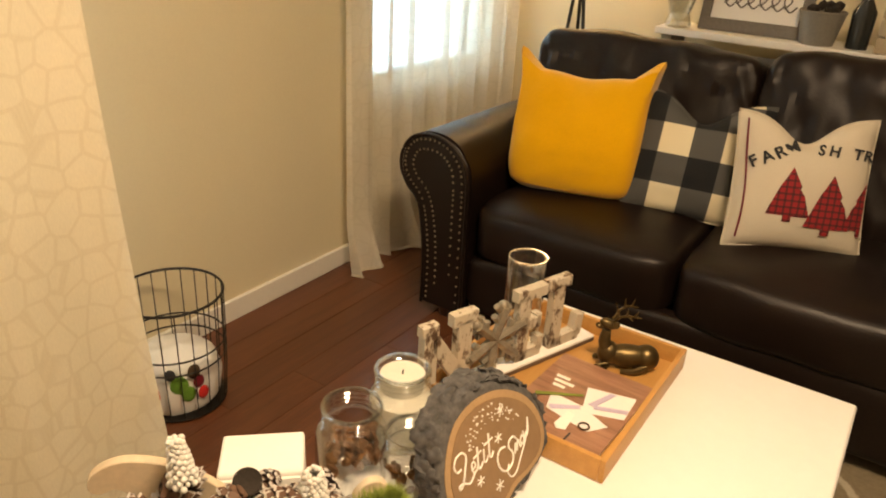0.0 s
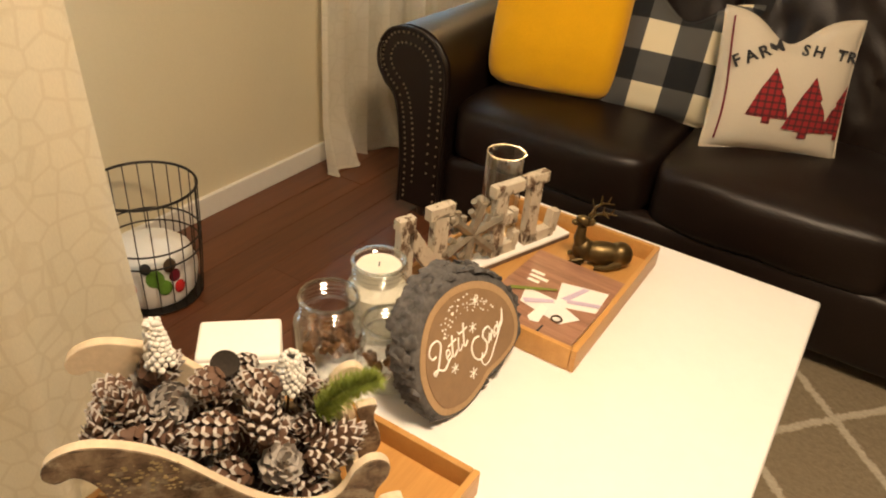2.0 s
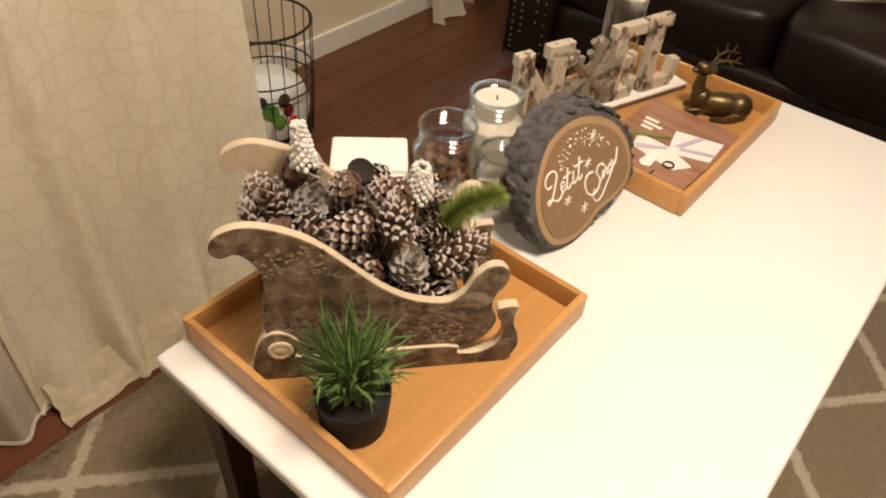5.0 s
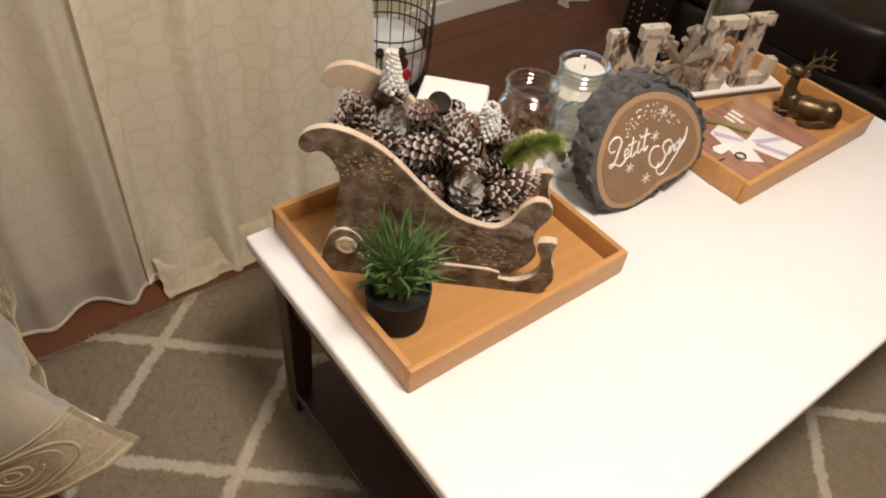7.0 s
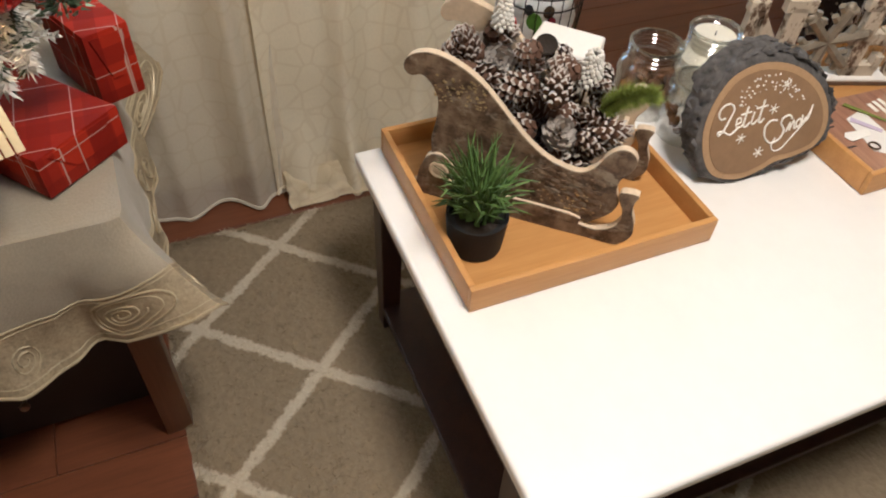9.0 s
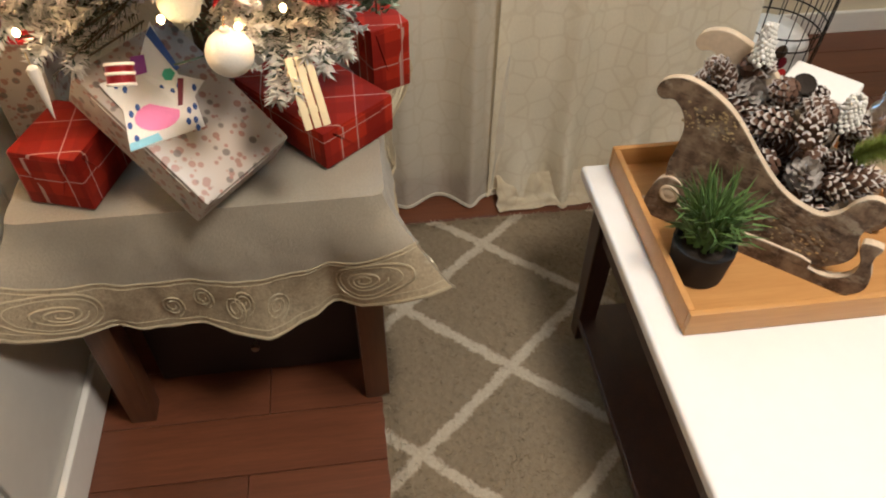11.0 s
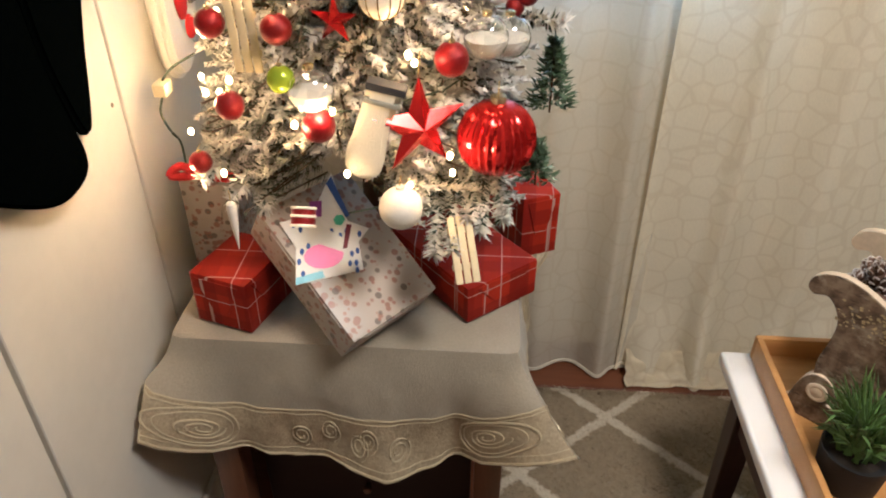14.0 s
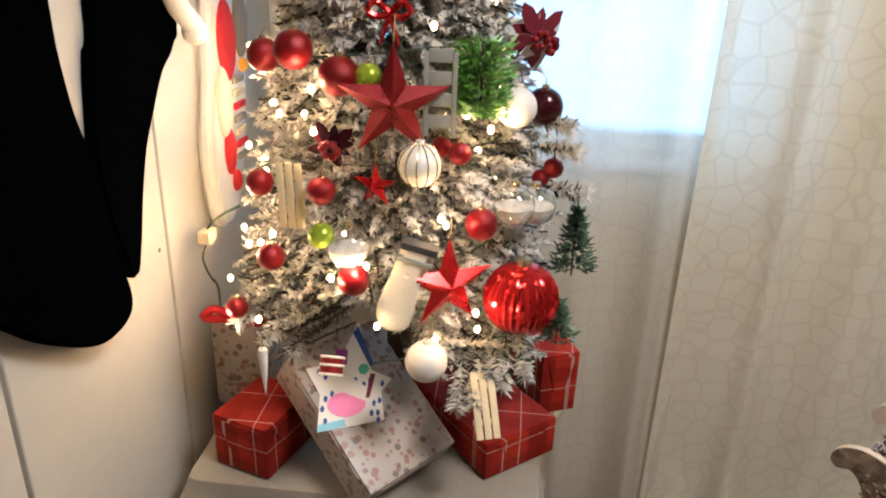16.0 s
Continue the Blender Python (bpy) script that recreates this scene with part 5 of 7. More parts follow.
def pillow(m, w, h, d, ear, chop, material, label, welt, seedv):
    p = thing("throw_pillow", m, label, "pillow", "throw pillows on the sofa")
    part("cover", pillow_mesh(w, h, d, ear, chop, seedv=seedv, horns=0.085 if seedv == 1 else 0), material, p)
    if seedv > 1:
        part("piping", tube(seam(w, h, ear, chop), 0.0035, 6, closed=True), welt, p)
    return p


pillow(pose(-0.225, 2.005, 0.640, -18, 0, 13), 0.420, 0.385, 0.22, -0.035, 0.020, M_YELLOW, "mustard yellow plush throw pillow leaning on the sofa back", M_YELLOW, 1)
pillow(pose(0.135, 2.085, 0.620, -20, 3, 14), 0.40, 0.39, 0.15, 0.07, 0.075, M_CHECK, "black, grey and cream buffalo check throw pillow", M_CHECK, 2)
FARM = pose(0.450, 2.010, 0.635, -20, 0, 24)
farm = pillow(FARM, 0.370, 0.385, 0.15, 0.05, 0.075, M_CANVAS, "cream canvas throw pillow printed with red checked trees", M_CANVAS, 3)


def on_farm(x, z):
    """Depth of the pillow's printed face at a place on it."""
    u, v = x / 0.178, z / 0.185
    for _ in range(4):
        u = x / (0.185 * (1 - 0.05 * max(0, 1 - v * v)))
        v = (z + (0.075 * v * v * math.exp(-(u / 0.42) ** 2) if v > 0 else 0)) / (0.1925 * (1 - 0.05 * max(0, 1 - u * u)))
    t = 0.075 * (max(0, (1 - u * u) * (1 - v * v))) ** 0.42
    t *= 1 - 0.45 * max(0, v) ** 2 * math.exp(-(u / 0.35) ** 2)
    return -t - 0.0045


part("red_braid", tube([(-0.158 + 0.006 * math.sin(k * 0.5), on_farm(-0.158, -0.165 + 0.033 * k) - 0.003, -0.165 + 0.033 * k) for k in range(11)], 0.0028, 6), M_BURG, farm, "dark red braid line")
for cx, cz, hgt in ((-0.040, -0.035, 0.150), (0.066, -0.055, 0.165), (0.163, -0.055, 0.15)):
    half = [(0.10, 0.0), (0.10, 0.11)]
    for wd, inn, zz in ((0.50, 0.30, 0.14), (0.42, 0.23, 0.33), (0.33, 0.17, 0.51), (0.24, 0.12, 0.68)):
        half += [(wd, zz - 0.02), (inn, zz + 0.14)]
    half.append((0.0, 1.0))
    ol = [(-a, b) for a, b in half] + [(a, b) for a, b in half[-2::-1]]
    if cx > 0.15:
        ol = [p for p in ol if p[0] <= 0.02] + [(0.02, 0.0)]
    bm = bmesh.new()
    bm.faces.new([bm.verts.new((cx + a * 0.74 * hgt, 0, cz - hgt / 2 + b * hgt)) for a, b in ol])
    bmesh.ops.triangulate(bm, faces=bm.faces[:])
    bmesh.ops.subdivide_edges(bm, edges=bm.edges[:], cuts=4, use_grid_fill=True)
    for v in bm.verts:
        v.co.y = on_farm(v.co.x, v.co.z) - 0.001
    part("printed_tree", bm, M_REDCHECK, farm, "red and black checked tree print")
for k, ch in enumerate("FARM"):
    x, z = -0.142 + 0.032 * k, 0.046 + 0.015 * k
    lettering("lettering", ch, 0.046, Matrix.Translation((x, on_farm(x, z) - 0.0015, z)) @ Matrix.Rotation(radians(90), 4, "X") @ Matrix.Rotation(radians(32), 4, "Z"), M_TEXT, farm, 0.001, bold=0.001)
for k, ch in enumerate("SH TR"):
    x, z = 0.030 + 0.031 * k, 0.092 - 0.001 * k
    if ch != " ":
        lettering("lettering", ch, 0.040, Matrix.Translation((x, on_farm(x, z) - 0.0015, z)) @ Matrix.Rotation(radians(90), 4, "X") @ Matrix.Rotation(radians(-6), 4, "Z"), M_TEXT, farm, 0.001, bold=0.001)

# ---------------------------------------------------------------- behind the sofa


def tripod_lamp():
    l = thing("floor_lamp", Matrix.Translation((-0.62, 2.75, 0)), "tripod floor lamp with dark legs in the corner behind the sofa", "lamp")
    for k, (dx, dy) in enumerate(((-0.13, 0.03), (0.15, -0.02), (0.0, 0.12))):
        part("leg", tube([(dx, dy, 0.0), (0.0, 0.02, 1.18)], 0.008, 8), M_WIRE, l)
    part("hub", lathe([(0.02, 1.15), (0.02, 1.22), (0.008, 1.24), (0.008, 1.30)], 16), M_WIRE, l)
    part("shade", lathe([(0.17, 1.26), (0.13, 1.56), (0.127, 1.56), (0.167, 1.26)], 32), M_SHEER, l, "pale fabric shade")
    return l


tripod_lamp()


def console():
    c = thing("console_shelf", Matrix.Translation((0.55, 2.78, 0)), "narrow light wood console shelf behind the sofa", "shelf")
    part("shelf_board", box(-0.80, -0.11, 0.895, 0.80, 0.13, 0.92, 0.003), M_WHITE, c, smooth=False)
    for x in (-0.76, 0.76):
        part("support", box(x - 0.02, -0.08, 0, x + 0.02, 0.10, 0.895, 0.002), M_SHELF, c, smooth=False)
    return c


console()


def on_console():
    v = thing("glass_vase", Matrix.Translation((-0.185, 2.735, 0.92)), "clear faceted glass vase on the console", "vase")
    part("glass_body", lathe([(0.045, 0), (0.05, 0.01), (0.038, 0.05), (0.062, 0.13), (0.058, 0.13), (0.034, 0.05), (0.0001, 0.012)], 16), M_JAR, v, smooth=False)
    f = thing("framed_sign", pose(0.075, 2.77, 0.92, -8, 0, 0), "grey wooden frame with white board and cursive strokes", "picture frame")
    part("board", box(-0.165, 0, 0.012, 0.165, 0.008, 0.25), M_PAPERWHITE, f, smooth=False)
    for nm, a in (("frame_bar", (-0.19, 0, 0.19, 0.045)), ("frame_bar", (-0.19, 0.25, 0.19, 0.295)), ("frame_bar", (-0.19, 0.045, -0.155, 0.25)), ("frame_bar", (0.155, 0.045, 0.19, 0.25))):
        part(nm, box(a[0], -0.014, a[1], a[2], 0.012, a[3], 0.002), M_GREYFRAME, f, smooth=False)
    for k in range(6):
        x = -0.115 + 0.042 * k
        part("brush_stroke", tube([(p.x, -0.002, p.y) for p in smooth_curve([(x, 0.10, 0), (x + 0.02, 0.125, 0), (x + 0.008, 0.15, 0), (x - 0.004, 0.12, 0), (x + 0.02, 0.09, 0), (x + 0.042, 0.11, 0)], 5)], 0.003, 5), M_GREYFRAME, f)
    p = thing("planter", Matrix.Translation((0.305, 2.735, 0.92)), "small grey pot with dark contents on the console", "planter")
    part("pot", lathe([(0.055, 0), (0.075, 0.11), (0.07, 0.11), (0.0001, 0.09)], 24), M_GREYPOT, p)
    part("rim", tube([(0.073 * math.cos(k * 0.26), 0.073 * math.sin(k * 0.26), 0.11) for k in range(24)], 0.005, 6, closed=True), M_GREYPOT, p)
    bm = bmesh.new()
    qq = random.Random(4)
    for _ in range(14):
        bmesh.ops.create_icosphere(bm, subdivisions=1, radius=0.018, matrix=Matrix.Translation((qq.uniform(-0.05, 0.05), qq.uniform(-0.04, 0.04), 0.105 + qq.uniform(0, 0.03))))
    part("pebbles", bm, M_SOIL, p)
    g = thing("glass_bottle", Matrix.Translation((0.43, 2.75, 0.92)), "dark glass bottle on the console", "bottle")
    part("glass_body", lathe([(0.035, 0), (0.038, 0.12), (0.012, 0.17), (0.012, 0.24)], 20), mat("dark_glass", (0.02, 0.022, 0.02), 0.1, relief=0), g)
    part("stopper", lathe([(0.010, 0.24), (0.014, 0.26), (0.005, 0.275)], 14), M_SHELF, g)
    b = thing("wooden_crate", Matrix.Translation((0.60, 2.75, 0.92)), "light wooden crate on the console", "crate")
    for k in range(3):
        part("slat", box(-0.11, -0.075, 0.004 + 0.055 * k, 0.11, -0.065, 0.052 + 0.055 * k, 0.002), M_SHELF, b, smooth=False)
    for x in (-0.105, 0.095):
        part("end_panel", box(x, -0.064, 0, x + 0.01, 0.08, 0.165, 0.002), M_SHELF, b, smooth=False)


on_console()

# ---------------------------------------------------------------- wire basket


def basket():
    c = Vector((-0.820, 0.850, 0.0))
    b = thing("wire_basket", Matrix.Translation(c), "tall dark wire basket holding a printed cloth on the floor", "basket")
    prof = [(0.0, 0.122), (0.11, 0.130), (0.22, 0.134), (0.335, 0.136)]

    def rad(z):
        for (z0, r0), (z1, r1) in zip(prof, prof[1:]):
            if z <= z1:
                return r0 + (r1 - r0) * (z - z0) / (z1 - z0)
        return prof[-1][1]

    for z in (0.008, 0.155, 0.195, 0.335):
        part("hoop", tube([(rad(z) * math.cos(k * 0.1309), rad(z) * math.sin(k * 0.1309), z) for k in range(48)], 0.0025 if z < 0.3 else 0.0038, 6, closed=True), M_WIRE, b)
    for k in range(22):
        a = k * 2 * math.pi / 22
        part("wire", tube([(rad(z) * math.cos(a), rad(z) * math.sin(a), z) for z in (0.004, 0.11, 0.22, 0.335)], 0.0017, 5), M_WIRE, b)
    part("bottom_mesh", lathe([(0.120, 0.004), (0.120, 0.008), (0.0001, 0.008)], 28), M_WIRE, b)
    for sg in (-1, 1):
        part("handle", tube([p for p in smooth_curve([(sg * 0.03, -0.134, 0.335), (sg * 0.045, -0.134, 0.315), (sg * 0.04, -0.136, 0.29), (0, -0.137, 0.28)], 5)], 0.003, 6), M_WIRE, b)
    t = thing("printed_cloth", Matrix.Translation((c.x, c.y, 0.010)), "white cloth printed with red and green shapes inside the basket", "cloth")
    bm = lathe([(0.098, 0.0), (0.108, 0.02), (0.113, 0.08), (0.106, 0.13), (0.075, 0.16), (0.0001, 0.17)], 30)
    for v in bm.verts:
        k = 1 + 0.07 * noise.noise(v.co * 16)
        v.co.x, v.co.y = v.co.x * k, v.co.y * k
        v.co.z = max(0, v.co.z + 0.02 * noise.noise(v.co * 11) * (v.co.z > 0.05))
    part("folded_cloth", bm, M_FLEECE, t)
    for a, z, sz, mm in ((-1.30, 0.070, 0.032, M_REDFELT), (-0.62, 0.10, 0.030, M_BRIGHTGREEN), (-0.42, 0.070, 0.024, M_BRIGHTGREEN), (-0.80, 0.135, 0.018, M_TEXT), (-0.25, 0.135, 0.022, M_TRUNK), (-0.05, 0.06, 0.020, M_REDFELT), (-0.15, 0.10, 0.02, M_BURG), (-1.55, 0.07, 0.014, M_BURG)):
        bm = bmesh.new()
        bmesh.ops.create_uvsphere(bm, u_segments=14, v_segments=8, radius=1, matrix=Matrix.Translation((0.110 * math.cos(a), 0.110 * math.sin(a), z)) @ Matrix.Rotation(a, 4, "Z") @ Matrix.Diagonal((0.005, sz * 0.8, sz, 1)))
        part("print", bm, mm, t)
    return b


basket()

# ---------------------------------------------------------------- side table with cloth
SX0, SX1, SY0, SY1, SZ = -0.29, 0.205, -0.905, -0.378, 0.552


def side_table():
    t = thing("side_table", Matrix.Translation(((SX0 + SX1) / 2, (SY0 + SY1) / 2, 0)), "brown wooden side table under a tablecloth", "table")
    w, l = (SX1 - SX0) / 2, (SY1 - SY0) / 2
    part("tabletop", box(-w, -l, SZ - 0.025, w, l, SZ, 0.005), M_SIDEWOOD, t)
    for sx in (-1, 1):
        for sy in (-1, 1):
            cx, cy = sx * (w - 0.03), sy * (l - 0.035)
            part("leg", box(cx - 0.024, cy - 0.024, 0.0, cx + 0.024, cy + 0.024, SZ - 0.026, 0.004), M_SIDEWOOD, t)
    for sy in (-1, 1):
        part("apron", box(-w + 0.055, sy * (l - 0.03) - 0.01, SZ - 0.13, w - 0.055, sy * (l - 0.03) + 0.01, SZ - 0.026), M_SIDEWOOD, t, smooth=False)
    part("back_panel", box(-w + 0.02, -l + 0.06, 0.03, -w + 0.035, l - 0.06, SZ - 0.026), M_DARKWOOD, t, smooth=False)
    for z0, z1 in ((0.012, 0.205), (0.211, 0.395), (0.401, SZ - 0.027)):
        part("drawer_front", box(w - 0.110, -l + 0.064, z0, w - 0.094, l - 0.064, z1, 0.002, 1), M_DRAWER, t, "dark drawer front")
    part("knob", lathe([(0.004, 0.0), (0.004, 0.008), (0.009, 0.014), (0.007, 0.020), (0.0001, 0.022)], 14, None, Matrix.Translation((w - 0.094, 0.0, 0.108)) @ Matrix.Rotation(math.pi / 2, 4, "Y")), M_STUD, t, "small metal knob")
    part("knob", lathe([(0.004, 0.0), (0.004, 0.008), (0.009, 0.014), (0.007, 0.020), (0.0001, 0.022)], 14, None, Matrix.Translation((w - 0.094, 0.0, 0.30)) @ Matrix.Rotation(math.pi / 2, 4, "Y")), M_STUD, t, "small metal knob")
    return t


side_table()


def tablecloth():
    c = thing("tablecloth", Matrix.Identity(4), "champagne tablecloth with gold brocade border draped over the side table", "tablecloth")
    z1 = SZ + 0.004
    cx, cy, w, l = (SX0 + SX1) / 2, (SY0 + SY1) / 2, (SX1 - SX0) / 2 + 0.004, (SY1 - SY0) / 2 + 0.004
    n = 200
    per = []
    for k in range(n):
        a = 2 * math.pi * k / n
        ca, sa = math.cos(a), math.sin(a)
        kk = (abs(ca / w) ** 40 + abs(sa / l) ** 40) ** (-1 / 40)
        per.append((a, ca * kk, sa * kk))
    rows = 20

    def point(k, f):
        a, x, y = per[k % n]
        corner = math.exp(-((abs(abs(x) / w - 1) + abs(abs(y) / l - 1)) / 0.16) ** 2)
        drop = 0.242 + 0.006 * math.sin(2 * a + 1) - 0.105 * corner - 0.030 * math.exp(-((abs(y) / l - 1) / 0.35) ** 2) * (abs(x) / w > 0.98)
        away = abs(abs(x) / w - 1) + abs(abs(y) / l - 1)
        fold = math.exp(-((away - 0.34) / 0.10) ** 2)
        wave = 0.010 * math.sin(7 * a + 0.6) + 0.002 * math.sin(19 * a + 2) + 0.112 * corner - 0.026 * fold
        out = f * (0.016 + wave * f) + 0.010 * math.sin(f * 1.6)
        nx, ny = x / w, y / l
        ln = math.hypot(nx ** 5, ny ** 5) or 1
        ox, oy = nx ** 5 / ln, ny ** 5 / ln
        out += f * (0.024 * noise.noise((x * 7, y * 7, f * 2.0)) + 0.012 * noise.noise((x * 17, y * 17, f * 3.0)) + 0.004 * noise.noise((x * 42, y * 42, f * 9.0)))
        return Vector((cx + x + ox * out, max(cy + y + oy * out, -0.944), z1 - drop * f ** 1.22 - 0.004 * min(1, 6 * f)))

    bm = bmesh.new()
    g = [[bm.verts.new(point(k, j / rows)) for j in range(rows + 1)] for k in range(n)]
    for k in range(n):
        for j in range(rows):
            f = bm.faces.new((g[k][j], g[k][j + 1], g[(k + 1) % n][j + 1], g[(k + 1) % n][j]))
            f.material_index = 1 if j >= rows * 0.6 else 0
    top = [[bm.verts.new(Vector((cx, cy, z1)).lerp(g[k][0].co, r) + Vector((0, 0, 0.0012 * noise.noise((g[k][0].co * 9 * r))))) for r in (0.35, 0.7, 0.92)] for k in range(n)]
    for k in range(n):
        k2 = (k + 1) % n
        for j in range(2):
            bm.faces.new((top[k][j], top[k][j + 1], top[k2][j + 1], top[k2][j]))
        bm.faces.new((top[k][2], g[k][0], g[k2][0], top[k2][2]))
    bm.faces.new([top[k][0] for k in range(n)])
    bmesh.ops.recalc_face_normals(bm, faces=bm.faces[:])
    part("cloth_sheet", bm, [M_CLOTH, M_BROCADE], c)
    for f0, r in ((0.605, 0.0018), (0.64, 0.0012), (0.94, 0.0012), (0.985, 0.0024)):
        part("woven_edge", tube([point(k, f0) for k in range(n)], r, 5, closed=True), M_SCROLL, c)
    # woven scrolls
    corners = [max(range(n), key=lambda k: sx * per[k][1] / w + sy * per[k][2] / l) for sx, sy in ((1, 1), (1, -1), (-1, 1), (-1, -1))]
    for kc in corners:
        for side in (-1, 1):
            ctr = kc + side * 3.6
            for r0, r1, turns, rad in ((0.037, 0.037, 1.0, 0.0020), (0.030, 0.030, 1.0, 0.0011), (0.021, 0.004, 2.6, 0.0019)):
                pts = []
                for i in range(61):
                    th, rr = i / 60 * turns * 6.2832, r0 + (r1 - r0) * i / 60
                    kk, ff = ctr + rr * math.cos(th) * 72, 0.79 + rr * math.sin(th) * 4.0
                    i0 = int(math.floor(kk))
                    p = point(i0, ff).lerp(point(i0 + 1, ff), kk - i0)
                    pts.append(p + Vector((p.x - cx, p.y - cy, 0)).normalized() * 0.0012)
                part("woven_medallion", tube(pts, rad, 5), M_SCROLL, c)
    for k0 in range(0, n, 6):
        if min(min((k0 + 4 - kc) % n, (kc - k0 - 4) % n) for kc in corners) < 13:
            continue
        ctr = k0 + 4
        pts = []
        for i in range(34):
            th = i * 0.42
            rr = 0.0022 * (1 + 0.24 * th)
            kk, ff = ctr + rr * math.cos(th) * 230, 0.79 + (0.03 if k0 % 12 else -0.03) + rr * math.sin(th) * 10.0
            i0 = int(math.floor(kk))
            p = point(i0, ff).lerp(point(i0 + 1, ff), kk - i0)
            nrm = Vector((p.x - cx, p.y - cy, 0)).normalized()
            pts.append(p + nrm * 0.0012)
        part("woven_scroll", tube(pts, 0.0015, 4), M_SCROLL, c)
    return c


tablecloth()
CZ = SZ + 0.0075

# ---------------------------------------------------------------- gifts


def gift(corner, u, lu, v, lv, z0, h, material, name, label, axes=None, flaps=True):
    """A wrapped box from its front corner along two level directions."""
    u, v = Vector((*u, 0)).normalized(), Vector((*v, 0)).normalized()
    v = (v - u * u.dot(v)).normalized()
    base = Matrix.Translation((corner[0], corner[1], z0)) @ Matrix(((u.x, v.x, 0, 0), (u.y, v.y, 0, 0), (0, 0, 1, 0), (0, 0, 0, 1)))
    flip = u.cross(v).z < 0
    if axes:
        a, b, c = axes
        base = Matrix(((a[0], b[0], c[0], corner[0]), (a[1], b[1], c[1], corner[1]), (a[2], b[2], c[2], z0), (0, 0, 0, 1)))
        flip = True
    g = thing(name, Matrix.Translation((corner[0], corner[1], z0)), label, "gift box", "wrapped gifts under the tree")
    loc = Matrix.Translation((-corner[0], -corner[1], -z0)) @ base

    def place(bm):
        bmesh.ops.transform(bm, matrix=loc, verts=bm.verts)
        if flip:
            bmesh.ops.reverse_faces(bm, faces=bm.faces[:])
        return bm

    bm = box(0, 0, 0, lu, lv, h, 0.004, 2)
    for w in bm.verts:
        w.co += Vector((0.0014, 0.0014, 0.0010)) * noise.noise(w.co * 30)
        w.co.z = max(w.co.z, 0.0)
    part("wrapped_box", place(bm), material, g)
    if flaps:
        part("folded_flap", place(slab([(lu * 0.12, h * 0.94), (lu * 0.88, h * 0.94), (lu * 0.62, h * 0.30), (lu * 0.38, h * 0.30)], 0.0012, 0, None, Matrix.Translation((0, -0.0022, 0)))), material, g)
        part("folded_flap", place(slab([(lv * 0.12, h * 0.94), (lv * 0.88, h * 0.94), (lv * 0.62, h * 0.35), (lv * 0.38, h * 0.35)], 0.0012, 0, None, Matrix.Rotation(math.pi / 2, 4, "Z") @ Matrix.Translation((0, 0.0010, 0)))), material, g)
    return g


gift((0.148, -0.456), (-0.17, -0.141), 0.215, (-0.095, 0.103), 0.140, CZ, 0.066, M_PLAID, "gift_box", "red plaid wrapped gift box on the tablecloth")
gift((0.197, -0.782), (-0.306, -0.952), 0.100, (-0.952, 0.306), 0.125, CZ, 0.090, M_PLAID, "gift_box", "small red plaid wrapped gift box beside the wall")
gift((-0.035, -0.372), (-0.11, -0.05), 0.14, (-0.035, 0.075), 0.070, CZ, 0.118, M_PLAID, "gift_box", "red plaid wrapped gift box tucked behind the tree")
gift((0.015, -0.850), (0.0, -1.0), 0.085, (-1, 0), 0.10, CZ, 0.165, M_PRINT, "gift_box", "tall printed gift box with a red bow at the wall")
bow = thing("ribbon_bow", Matrix.Translation((0.012, -0.892, CZ + 0.166)), "red ribbon bow on the tall gift", "bow")
for sg in (-1, 1):
    part("loop", tube([p for p in smooth_curve([(0, 0, 0.005), (0.005, sg * 0.03, 0.022), (0.01, sg * 0.05, 0.008), (0.006, sg * 0.03, 0.004), (0, 0, 0.005)], 5)], 0.007, 6), M_REDFELT, bow)
# the flat gift leans back against the tree, its front corner on the cloth
LID = (Vector((-0.509, -0.647, 0.568)), Vector((-0.770, 0.637, 0.035)), Vector((0.384, 0.420, 0.822)))
gift((0.241, -0.637), (1, 0), 0.235, (0, 1), 0.165, CZ + 0.0015, 0.066, M_PRINT, "gift_box", "flat printed white gift box leaning back at the table edge", axes=LID)


